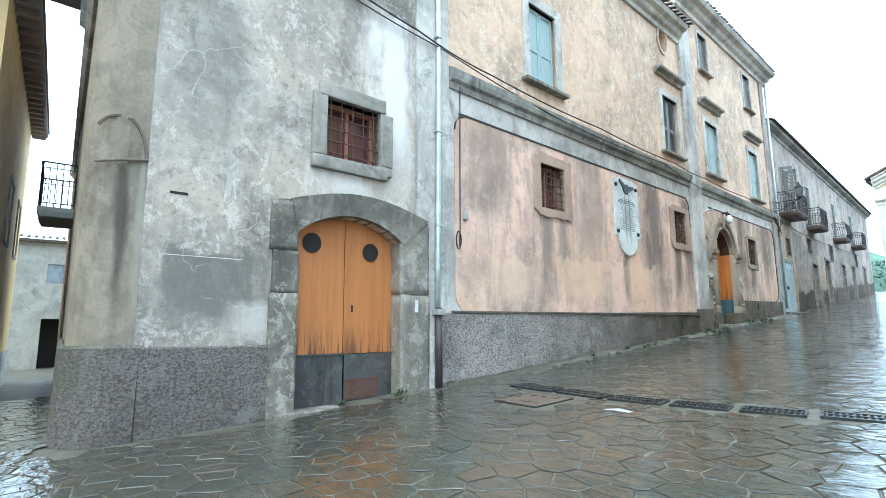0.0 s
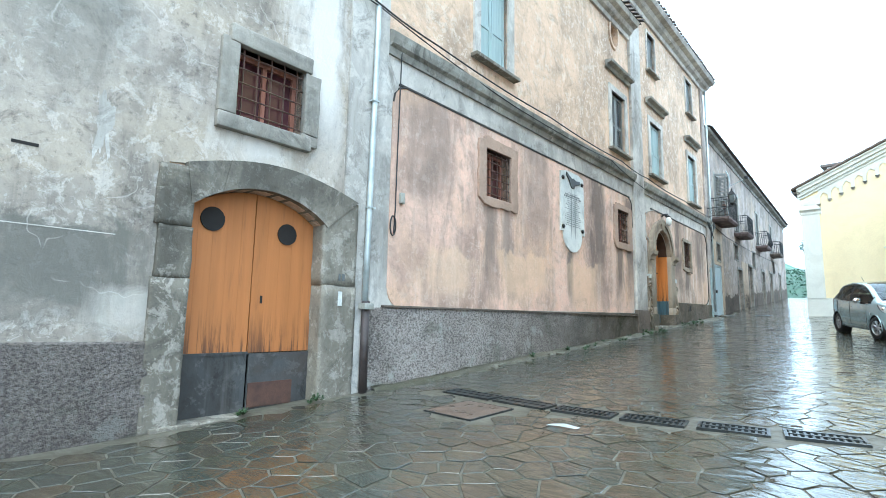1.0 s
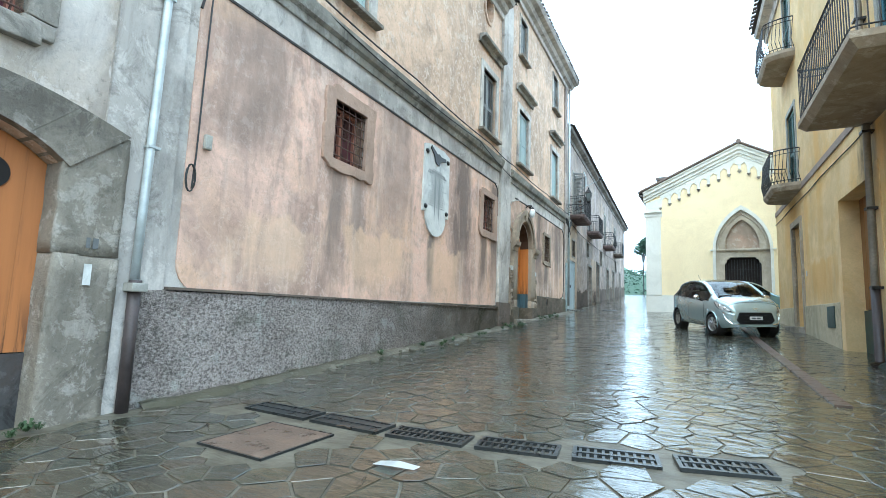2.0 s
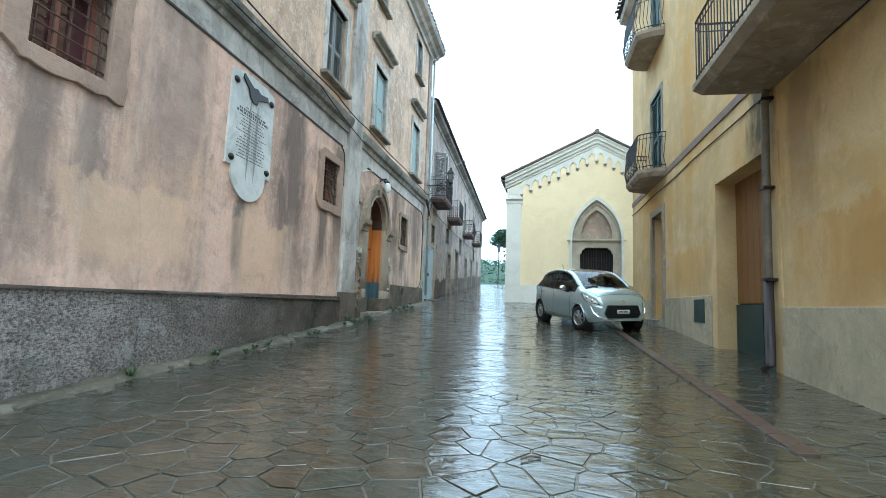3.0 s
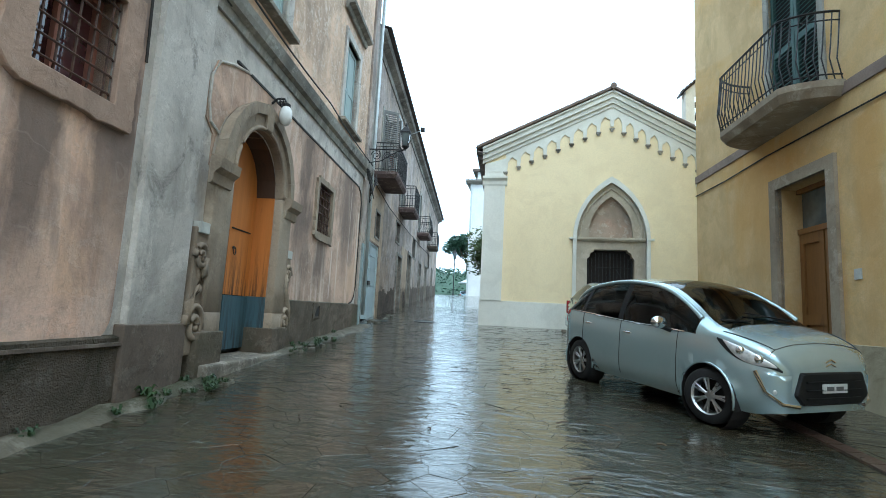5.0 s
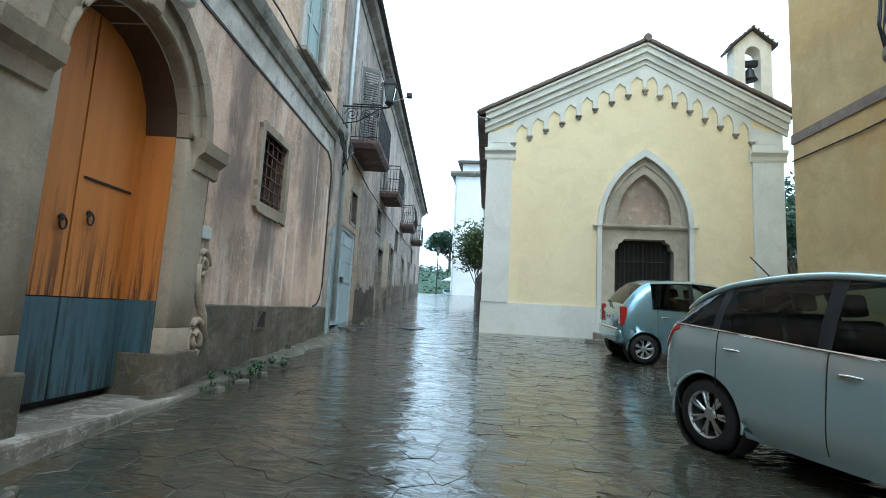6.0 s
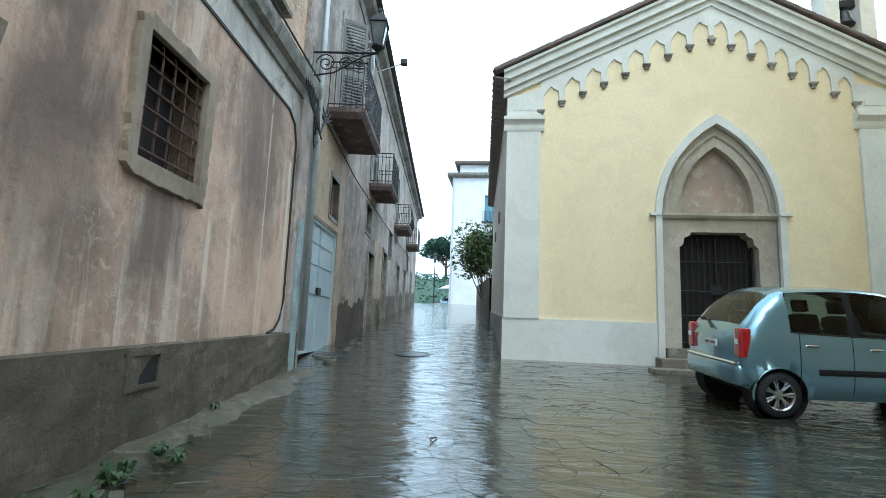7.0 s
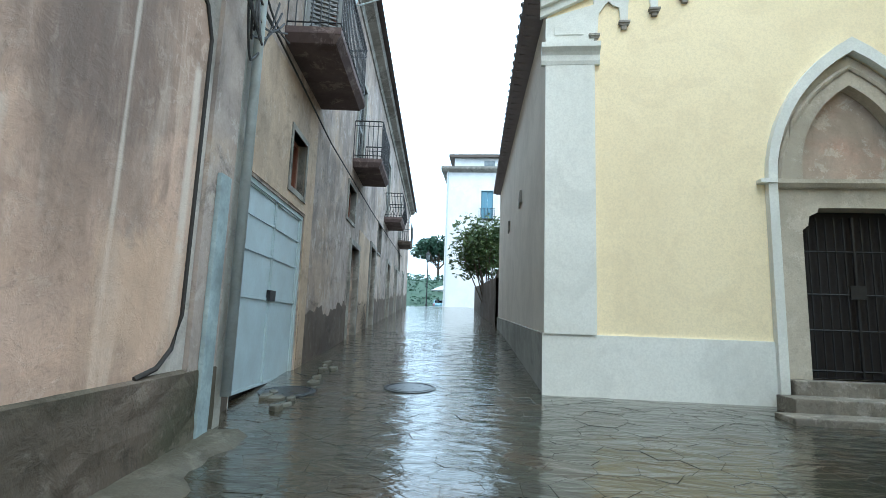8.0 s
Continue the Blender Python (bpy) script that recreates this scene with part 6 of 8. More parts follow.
w = part("window", slab(bmesh.new(), rect(-4.8, -3.3, 11.9, 14.8), [rect(-4.6, -3.5, 12.0, 14.6)], -0.06, 0.1), WHITEHOUSE, white_house, "window with blue shutters")
part("shutter", boxes((-4.58, -3.52, 0.12, 0.17, 12.0, 14.6)), SHUTTER_SKY, w)
bm = bmesh.new()
tube(bm, [(-10.75, -0.08, 16.4), (-10.75, -0.08, 4.0)], 0.06, 6)
part("downpipe", bm, ZINC, white_house)

# garden wall behind the chapel
bm = bmesh.new()
pts = [(-6.25, 39.2), (-6.7, 44.0), (-7.2, 50.0), (-7.6, 54.0)]
for (xa, ya), (xb, yb) in zip(pts, pts[1:]):
    for s in range(4):
        f0, f1 = s / 4, (s + 1) / 4
        x0, y0_, x1, y1_ = xa + (xb - xa) * f0, ya + (yb - ya) * f0, xa + (xb - xa) * f1, ya + (yb - ya) * f1
        t0, t1 = gz(0, y0_) + 1.75 - 0.02 * (y0_ - 39), gz(0, y1_) + 1.75 - 0.02 * (y1_ - 39)
        v = [bm.verts.new(p) for p in ((x0, y0_, gz(0, y0_) - 0.3), (x1, y1_, gz(0, y1_) - 0.3), (x1, y1_, t1), (x0, y0_, t0), (x0 + 0.35, y0_, gz(0, y0_) - 0.3), (x1 + 0.35, y1_, gz(0, y1_) - 0.3), (x1 + 0.35, y1_, t1), (x0 + 0.35, y0_, t0))]
        for f in ((0, 1, 2, 3), (5, 4, 7, 6), (3, 2, 6, 7)):
            bm.faces.new([v[i] for i in f])
solo("garden_wall", bm, DAMP, "low grey-brown garden wall along the lane", "wall", kind="structure")

# ---- parked cars ----
def smooth_table(xs, vs, q):
    """Smooth (monotone cubic) curve through a short table."""
    xs, vs, q = np.array(xs, float), np.array(vs, float), np.array(q, float)
    h, d = np.diff(xs), np.diff(vs) / np.diff(xs)
    s = np.zeros(len(xs))
    s[0], s[-1] = d[0], d[-1]
    for i in range(1, len(xs) - 1):
        s[i] = 0 if d[i - 1] * d[i] <= 0 else 2 * d[i - 1] * d[i] / (d[i - 1] + d[i])
    i = np.clip(np.searchsorted(xs, q) - 1, 0, len(xs) - 2)
    t = np.clip((q - xs[i]) / h[i], 0, 1)
    return (2 * t ** 3 - 3 * t ** 2 + 1) * vs[i] + (t ** 3 - 2 * t ** 2 + t) * h[i] * s[i] + (-2 * t ** 3 + 3 * t ** 2) * vs[i + 1] + (t ** 3 - t ** 2) * h[i] * s[i + 1]


def car_paint(name, color):
    m = Nodes(name)
    fl = m.noise(900, 2, 0.5)
    c = m.mix(m.span(fl, 0.3, 0.7, 0, 0.25), color, tuple(min(1, 1.5 * v) for v in color))
    c = m.mix(m.span(m.noise(2.2, 5, 0.6), 0.5, 0.75, 0, 0.25), c, tuple(0.6 * v for v in color))
    m.set("Base Color", c)
    m.set("Metallic", 0.6)
    m.set("Roughness", 0.22)
    m.set("Coat Weight", 1.0)
    m.set("Coat Roughness", 0.05)
    drops = m.noise(140, 2, 0.5)
    m.bump(m.span(drops, 0.62, 0.7), 0.12, 0.002)
    return m.mat


PAINT_SILVER = car_paint("silver_grey_car_paint", (0.49, 0.63, 0.67))
PAINT_BLUE = car_paint("blue_grey_car_paint", (0.21, 0.36, 0.42))
CAR_GLASS = clear_glass("car_glass", (0.42, 0.52, 0.52))
SCREEN_GLASS = clear_glass("windscreen_glass", (0.50, 0.66, 0.66), 2.0)
SEAT = plain("dark_seat_cloth", (0.045, 0.047, 0.05), 0.9, 0, 0.3, 12, 0.1)
TYRE = plain("tyre_rubber", (0.018, 0.018, 0.019), 0.75, 0, 0.3, 20, 0.15)
RIM = plain("alloy_rim", (0.55, 0.57, 0.58), 0.3, 0.9, 0.15, 12, 0.02)
TRIM_BLACK = plain("black_plastic_trim", (0.016, 0.017, 0.018), 0.5, 0, 0.25, 10, spec=0.25)
CHROME = plain("chrome", (0.8, 0.82, 0.83), 0.08, 1.0, 0.05, 10, 0)
LAMP_CLEAR = plain("clear_lamp", (0.80, 0.84, 0.86), 0.12, 0.3, 0.3, 25, 0.02, coat=1.0)
MILK_GLASS = plain("milky_lamp_glass", (0.80, 0.81, 0.80), 0.25, 0, 0.1, 8, 0.03)
LAMP_RED = plain("red_lamp", (0.45, 0.02, 0.02), 0.12, 0, 0.25, 18, 0, coat=1.0)
PLATE = plain("white_plate", (0.7, 0.71, 0.7), 0.4, 0, 0.06, 20, 0)


def wheel(parent, x, y, r, side, turn=0.0):
    n, w = 28, 0.19
    bm = bmesh.new()
    lathe(bm, [(r * 0.66, -w / 2), (r * 0.9, -w / 2), (r * 0.985, -w / 2 + 0.025), (r, 0), (r * 0.985, w / 2 - 0.025), (r * 0.9, w / 2), (r * 0.66, w / 2)], n, cap=False)
    m = pose(x, y, r, 0, 0, turn) @ pose(0, 0, 0, -90 * side, 0, 0)
    t = part("wheel", bm, TYRE, parent, "black tyre on an alloy rim", smooth=True, m=m)
    bm = bmesh.new()
    lathe(bm, [(r * 0.60, -0.06), (r * 0.62, w / 2 - 0.03), (r * 0.68, w / 2 - 0.012), (r * 0.68, w / 2 - 0.03)], n, cap=False)
    lathe(bm, [(0.02, w / 2 - 0.03), (0.05, w / 2 - 0.035), (0.06, w / 2 - 0.05)], 14)
    k = 7
    for i in range(k):
        a = 2 * math.pi * i / k
        for da in (-0.12, 0.12):
            p, q = a + da * 0.3, a + da
            tube(bm, [(0.05 * math.cos(p), 0.05 * math.sin(p), w / 2 - 0.04), (r * 0.64 * math.cos(q), r * 0.64 * math.sin(q), w / 2 - 0.035)], 0.014, 5)
    part("rim", bm, RIM, t, smooth=False)
    bm = bmesh.new()
    lathe(bm, [(r * 0.61, -0.05), (r * 0.61, -0.045)], n)
    part("brake_shadow", bm, DARK, t)
    return t


def car(name, label, at, spec, paint):
    root = thing(name, at, label, "car")
    X0, X1 = spec["x"]
    q = np.unique(np.concatenate([np.linspace(X0, X0 + 0.32, 10), np.linspace(X0 + 0.32, X1 - 0.3, 44), np.linspace(X1 - 0.3, X1, 10), np.array(spec["cuts"])]))
    wid = smooth_table(*spec["width"], q)
    belt = smooth_table(*spec["belt"], q)
    top = smooth_table(*spec["top"], q)
    edge_w = smooth_table(*spec["roof_w"], q)
    edge_z = smooth_table(*spec["roof_z"], q)
    low = smooth_table(*spec["sill"], q)
    R = spec["arch"]
    rows = []
    SUB = 3
    for i, x in enumerate(q):
        key = [(wid[i] * 0.90, low[i]), (wid[i] * 0.985, low[i] + 0.14), (wid[i], low[i] + 0.36), (wid[i] * 0.985, belt[i] - 0.13), (wid[i] * 0.955, belt[i]), (edge_w[i], edge_z[i]), (edge_w[i] * 0.6, top[i] - 0.25 * (top[i] - edge_z[i])), (0.0, top[i])]
        pts = []
        for s in range(len(key) - 1):
            for k in range(SUB):
                f = k / SUB
                p0, p1, p2, p3 = [Vector(key[max(0, min(len(key) - 1, s + o))]) for o in (-1, 0, 1, 2)]
                if s in (4,):
                    v = p1.lerp(p2, f) + Vector((0.02 * math.sin(math.pi * f), 0))
                else:
                    v = p1 + 0.5 * f * (p2 - p0 + f * (2 * p0 - 5 * p1 + 4 * p2 - p3 + f * (3 * (p1 - p2) + p3 - p0)))
                    if s == 3 or s == 5:
                        v = p1.lerp(p2, f) * 0.6 + v * 0.4
                pts.append(v)
        pts.append(Vector(key[-1]))
        rows.append(pts)
    J = len(rows[0])
    jb, jr = 4 * SUB, 5 * SUB
    axle = spec.get("axle", 0.0)
    wheels = [(axle, R), (spec["base"], R)]
    ws0, ws1 = spec["screen"]
    rw = spec["rear_glass"]
    g0, g1 = spec["side_glass"]
    post_names = [f"pillar {sd} {n}" for sd in (1, -1) for n in range(len(spec["posts"]))]
    bms = {k: bmesh.new() for k in ("body", "side_glass_r", "side_glass_l", "windscreen", "rear_window", "headlight_r", "headlight_l", "tail_light_r", "tail_light_l", *post_names)}
    for side in (1, -1):
        cache = {k: {} for k in bms}

        def vert(k, i, j):
            if (i, j) not in cache[k]:
                w, z = rows[i][j]
                x = q[i]
                if j < jb and w > 0.3:
                    for cx, rr in wheels:
                        dx, dz = x - cx, z - spec["r"]
                        d = math.hypot(dx, dz)
                        if d < rr + 0.07 and dz > -0.2:
                            f = rr / max(d, 1e-6)
                            x, z = cx + dx * f, spec["r"] + dz * f
                cache[k][(i, j)] = bms[k].verts.new((x, side * w, z))
            return cache[k][(i, j)]
        for i in range(len(q) - 1):
            xm = (q[i] + q[i + 1]) / 2
            for j in range(J - 1):
                zm = (rows[i][j][1] + rows[i + 1][j + 1][1]) / 2
                if j < jb and any(math.hypot(xm - cx, zm - spec["r"]) < rr - 0.01 for cx, rr in wheels):
                    continue
                k = "body"
                if jb <= j < jr and g0 < xm < g1 and (rows[i][jr][1] - rows[i][jb][1]) > 0.05:
                    k = "side_glass_r" if side < 0 else "side_glass_l"
                    for n, (a, b) in enumerate(spec["posts"]):
                        if a < xm < b:
                            k = f"pillar {side} {n}"
                elif j >= jr and ws0 < xm < ws1:
                    k = "windscreen" if j >= jr + 1 else "body"
                elif j >= jr and rw[0] < xm < rw[1]:
                    k = "rear_window" if j >= jr + 1 else "body"
                elif spec.get("tails_grid") and xm < spec["tails"] and 3 * SUB - 1 <= j < jb:
                    k = "tail_light_r" if side < 0 else "tail_light_l"
                f = [vert(k, i, j), vert(k, i + 1, j), vert(k, i + 1, j + 1), vert(k, i, j + 1)]
                if side < 0:
                    f.reverse()
                if len(set(f)) == 4:
                    try:
                        bms[k].faces.new(f)
                    except ValueError:
                        pass
        for i, rev in ((0, False), (len(q) - 1, True)):
            f = [vert("body", i, j) for j in range(J)]
            f.append(bms["body"].verts.new((q[i], 0, rows[i][0][1])))
            if (side < 0) != rev:
                f.reverse()
            bms["body"].faces.new(f[::-1])
    bmesh.ops.remove_doubles(bms["body"], verts=bms["body"].verts[:], dist=0.0008)
    bmesh.ops.recalc_face_normals(bms["body"], faces=bms["body"].faces[:])
    body = part("body", bms["body"], paint, root, smooth=True)
    for k in ("windscreen", "rear_window", "side_glass_r", "side_glass_l", *post_names, "headlight_r", "headlight_l", "tail_light_r", "tail_light_l"):
        if len(bms[k].faces):
            bmesh.ops.recalc_face_normals(bms[k], faces=bms[k].faces[:])
            part("side_window" if k.startswith("side") else ("door_post" if k.startswith("pillar") else ("headlight" if k.startswith("head") else ("tail_light" if k.startswith("tail") else k))), bms[k], TRIM_BLACK if k.startswith("pillar") else (LAMP_CLEAR if k.startswith("head") else (LAMP_RED if k.startswith("tail") else (SCREEN_GLASS if k == "windscreen" else CAR_GLASS))), root, smooth=True)
        else:
            bms[k].free()
    def skin(x, jf, side, out):
        """A point a little outside the body, at length x and row jf."""
        def at(x, jf):
            i = int(np.clip(np.searchsorted(q, x) - 1, 0, len(q) - 2))
            f = (x - q[i]) / (q[i + 1] - q[i])
            j = min(int(jf), J - 2)
            g = jf - j
            a = rows[i][j].lerp(rows[i][j + 1], g)
            b = rows[i + 1][j].lerp(rows[i + 1][j + 1], g)
            c = a.lerp(b, f)
            return Vector((x, c[0], c[1]))
        p = at(x, jf)
        n = (at(x + 0.02, jf) - at(x - 0.02, jf)).cross(at(x, jf + 0.3) - at(x, jf - 0.3))
        n.normalize()
        if n.y < 0:
            n = -n
        p = p + n * out
        return (p.x, p.y * side, p.z)

    def lamp_patch(name, mat, side, xa, xb, low_j, high_j, out, label="", parent=None):
        bm = bmesh.new()
        n, k = 14, 6
        grid = [[bm.verts.new(skin(xa + (xb - xa) * u / n, low_j(u / n) + (high_j(u / n) - low_j(u / n)) * v / k, side, out * min(1, 3.0 * min(u / n, 1 - u / n, v / k, 1 - v / k) + 0.35))) for v in range(k + 1)] for u in range(n + 1)]
        for a, b in zip(grid, grid[1:]):
            for v in range(k):
                bm.faces.new((a[v], b[v], b[v + 1], a[v + 1]))
        bmesh.ops.remove_doubles(bm, verts=bm.verts[:], dist=0.0005)
        bmesh.ops.recalc_face_normals(bm, faces=bm.faces[:])
        return part(name, bm, mat, parent or root, label, smooth=True)
    if spec.get("lamps"):
        for sd in (1, -1):
            lamp_patch("tail_light", LAMP_RED, sd, -0.645, -0.34, lambda u: 8.5 + 2.2 * u, lambda u: 9.5 + 2.5 * u ** 0.6, 0.012, "slanted red tail light")
            hi, lo = (lambda u: 12.7 - 1.5 * u), (lambda u: 12.5 - 3.6 * math.sin(math.pi * min(1, u * 0.85 + 0.02)) ** 0.8)
            hl = lamp_patch("headlight", TRIM_BLACK, sd, 2.58, 3.15, lo, hi, 0.008, "long almond headlight")
            lamp_patch("lens", LAMP_CLEAR, sd, 2.66, 3.12, lambda u: lo(u) + 0.10, lambda u: hi(u) - 0.08, 0.018, parent=hl)
            for xl, jl, rl in ((2.84, 11.1, 0.05), (3.0, 10.7, 0.05)):
                bm = bmesh.new()
                bmesh.ops.create_uvsphere(bm, u_segments=14, v_segments=8, radius=rl)
                part("reflector", bm, CHROME, hl, smooth=True, m=Matrix.Translation(skin(xl, jl, sd, -0.012)))
    if spec.get("lamps"):
        iu = int(np.argmin(abs(q - (X1 - 0.14))))
        part("bonnet_seam", tube(bmesh.new(), [(q[iu], sd * rows[iu][j][0], rows[iu][j][1] + 0.001) for sd, order in ((-1, range(jb + 1, J)), (1, range(J - 2, jb, -1))) for j in order], 0.005, 4), TRIM_BLACK, root)
        for sd in (1, -1):
            part("bonnet_seam", tube(bmesh.new(), [(q[i], sd * rows[i][jr][0], rows[i][jr][1] + 0.002) for i in range(int(np.argmin(abs(q - ws1))), iu + 1)], 0.005, 4), TRIM_BLACK, root)
    # chrome arc over the side windows
    if spec["chrome"]:
        ia, ib = int(np.argmin(abs(q - g0))), int(np.argmin(abs(q - g1)))
        for sd in (1, -1):
            part("window_arc", tube(bmesh.new(), [(q[i], sd * (rows[i][jr][0] + 0.004), rows[i][jr][1]) for i in range(ia, ib + 1)], 0.03, 8), paint, root, "pale silver arc over the side windows", smooth=True)
    # cabin: tray up to the belt, seats with headrests, wheel
    part("cabin_tray", bevelled(boxes((g0 - 0.1, ws1 - 0.1, -0.62, 0.62, 0.5, 0.80)), 0.02), SEAT, root)
    part("dashboard", bevelled(boxes((ws1 - 0.62, ws1 - 0.18, -0.62, 0.62, 0.7, 0.96)), 0.05), SEAT, root)
    for sx, sy in ((0.98, 0.34), (0.98, -0.34), (0.16, 0.34), (0.16, -0.34)):
        bm = boxes((-0.09, 0.09, -0.22, 0.22, 0.0, 0.46))
        bevelled(bm, 0.06)
        st = part("seat", bm, SEAT, root, smooth=True, m=pose(sx, sy, 0.74, 0, -12, 0))
        part("headrest", bevelled(boxes((-0.05, 0.05, -0.12, 0.12, 0.49, 0.66)), 0.035), SEAT, st, smooth=True)
    part("steering_wheel", tube(bmesh.new(), [(0.17 * math.cos(a) * 0.5, 0.18 * math.sin(a), 0.17 * math.cos(a)) for a in [2 * math.pi * i / 20 for i in range(21)]], 0.016, 6), SEAT, root, m=pose(ws1 - 0.72, 0.34, 0.98))
    # underside, wheel wells, lips
    part("underbody", boxes((X0 + 0.2, X1 - 0.4, -0.6, 0.6, 0.24, 0.55)), DARK, root)
    for cx in (axle, spec["base"]):
        for side in (1, -1):
            yw = side * float(smooth_table(*spec["width"], [cx])[0])
            bm = bmesh.new()
            tube(bm, [(cx + (R + 0.004) * math.cos(a), yw * 0.985, spec["r"] + (R + 0.004) * math.sin(a)) for a in [math.pi * (i / 16) for i in range(-1, 18)]], 0.014, 6)
            part("arch_lip", bm, TRIM_BLACK if spec.get("dark_lips") else paint, root, smooth=True)
            bm = bmesh.new()
            lathe(bm, [(R * 1.01, 0.0), (R * 1.01, 0.24), (0.02, 0.24)], 24, cap=False)
            part("wheel_well", bm, DARK, root, m=pose(cx, side * (abs(yw) - 0.02), spec["r"], 90 * side, 0, 0))
            wheel(root, cx, side * (abs(yw) - 0.115), spec["r"], side, spec.get("steer", 0) if cx > 1 else 0)
    # seams, handles, sill line
    for side in (1, -1):
        for xs in spec["seams"]:
            i = int(np.argmin(abs(q - xs)))
            bm = bmesh.new()
            tube(bm, [(q[i], side * (w + 0.001), z) for w, z in [rows[i][j] for j in range(2, jb + 1)]], 0.005, 4)
            part("door_seam", bm, TRIM_BLACK, root)
        for xh in spec["handles"]:
            i = int(np.argmin(abs(q - xh)))
            bm = bmesh.new()
            bmesh.ops.create_uvsphere(bm, u_segments=12, v_segments=8, radius=1)
            part("door_handle", bm, CHROME, root, smooth=True, m=pose(q[i], side * (wid[i] * 0.985 + 0.005), belt[i] - 0.14) @ Matrix.Diagonal((0.085, 0.018, 0.014, 1)))
        i0, i1 = [int(np.argmin(abs(q - v))) for v in (g0, g1 - 0.1)]
        bm = bmesh.new()
        tube(bm, [(q[i], side * (rows[i][jb][0] + 0.004), rows[i][jb][1]) for i in range(i0, i1)], 0.009, 5)
        part("window_strip", bm, CHROME if spec["chrome"] else TRIM_BLACK, root)
        i0, i1 = [int(np.argmin(abs(q - v))) for v in (R + 0.05, spec["base"] - R - 0.05)]
        if spec.get("rub"):
            bm = bmesh.new()
            rings = [[bm.verts.new((q[i], side * (wid[i] + dy), spec["rub"] + dz)) for dy, dz in ((-0.015, -0.035), (0.012, -0.035), (0.018, 0.0), (0.012, 0.035), (-0.015, 0.035))] for i in range(i0, i1 + 1)]
            for r0, r1 in zip(rings, rings[1:]):
                for k in range(5):
                    bm.faces.new((r0[k], r0[(k + 1) % 5], r1[(k + 1) % 5], r1[k]))
            bm.faces.new(rings[0])
            bm.faces.new(rings[-1][::-1])
            bmesh.ops.recalc_face_normals(bm, faces=bm.faces[:])
            part("rubbing_strip", bm, TRIM_BLACK, root)
        # mirror
        xm, zm = spec["mirror"]
        i = int(np.argmin(abs(q - xm)))
        bm = bmesh.new()
        bmesh.ops.create_uvsphere(bm, u_segments=14, v_segments=10, radius=1)
        mir = part("mirror", bm, CHROME if spec["chrome"] else TRIM_BLACK, root, smooth=True, m=pose(xm, side * (wid[i] + 0.13), zm, 0, 0, -8 * side) @ Matrix.Diagonal((0.075, 0.115, 0.075, 1)))
        bm = bmesh.new()
        tube(bm, [(xm, side * (wid[i] - 0.06), zm - 0.1), (xm, side * (wid[i] + 0.1), zm - 0.05)], 0.03, 6)
        part("mirror_arm", bm, TRIM_BLACK, root)
    return root, body


def blob(name, parent, mat, loc, size, rot=(0, 0, 0), label=""):
    bm = bmesh.new()
    bmesh.ops.create_uvsphere(bm, u_segments=18, v_segments=12, radius=1)
    return part(name, bm, mat, parent, label, smooth=True, m=pose(*loc, *rot) @ Matrix.Diagonal((*size, 1)))


def on_road(x, y, yaw):
    up = Vector((0, -(gz(x, y + 1) - gz(x, y - 1)) / 2, 1)).normalized()
    f = Vector((math.cos(radians(yaw)), math.sin(radians(yaw)), 0))
    f = (f - up * f.dot(up)).normalized()
    l = up.cross(f)
    return Matrix.Translation((x, y, gz(x, y) + 0.012)) @ Matrix((f, l, up)).transposed().to_4x4()


HATCH = dict(x=(-0.66, 3.2), base=2.465, r=0.30, arch=0.355, cuts=[-0.2, 0.93, 1.03, 1.6, 2.05, 2.3, 2.6],
    width=([-0.66, -0.55, -0.3, 0.2, 1.2, 2.2, 2.7, 2.92, 3.1, 3.2], [0.60, 0.72, 0.81, 0.85, 0.865, 0.86, 0.835, 0.77, 0.66, 0.53]),
    belt=([-0.66, -0.4, 0.2, 1.0, 2.0, 2.5, 2.9, 3.1, 3.2], [0.84, 1.05, 1.03, 0.99, 0.96, 0.93, 0.86, 0.77, 0.64]),
    top=([-0.66, -0.55, -0.30, 0.1, 0.8, 1.4, 1.75, 2.1, 2.6, 2.8, 2.98, 3.1, 3.2], [0.90, 1.16, 1.42, 1.525, 1.585, 1.565, 1.51, 1.37, 1.09, 1.04, 0.98, 0.91, 0.76]),
    roof_w=([-0.66, -0.4, 0.0, 0.9, 1.5, 1.95, 2.3, 2.6, 2.9, 3.1, 3.2], [0.50, 0.56, 0.60, 0.61, 0.63, 0.67, 0.72, 0.74, 0.66, 0.56, 0.44]),
    roof_z=([-0.66, -0.5, -0.25, 0.2, 0.9, 1.4, 1.75, 2.1, 2.5, 2.65, 2.9, 3.1, 3.2], [0.89, 1.10, 1.30, 1.445, 1.515, 1.485, 1.41, 1.245, 1.02, 1.0, 0.94, 0.85, 0.72]),
    sill=([-0.66, -0.4, 0.4, 2.0, 2.9, 3.2], [0.34, 0.24, 0.2, 0.2, 0.22, 0.28]),
    screen=(1.42, 2.6), rear_glass=(-0.58, -0.2), side_glass=(-0.42, 2.3), posts=[(0.93, 1.03), (0.05, 0.09)],
    seams=(0.1, 0.98, 2.05), handles=(0.28, 1.16), chrome=True, mirror=(1.92, 1.04), steer=12.0, lamps=(2.72, 3.12), tails=-0.36)
silver_car, _ = car("silver_hatchback", "silver-grey rounded hatchback with wet paint parked on the paving", on_road(-2.74, 19.52, -62.5) @ Matrix.Scale(0.90, 4), HATCH, PAINT_SILVER)
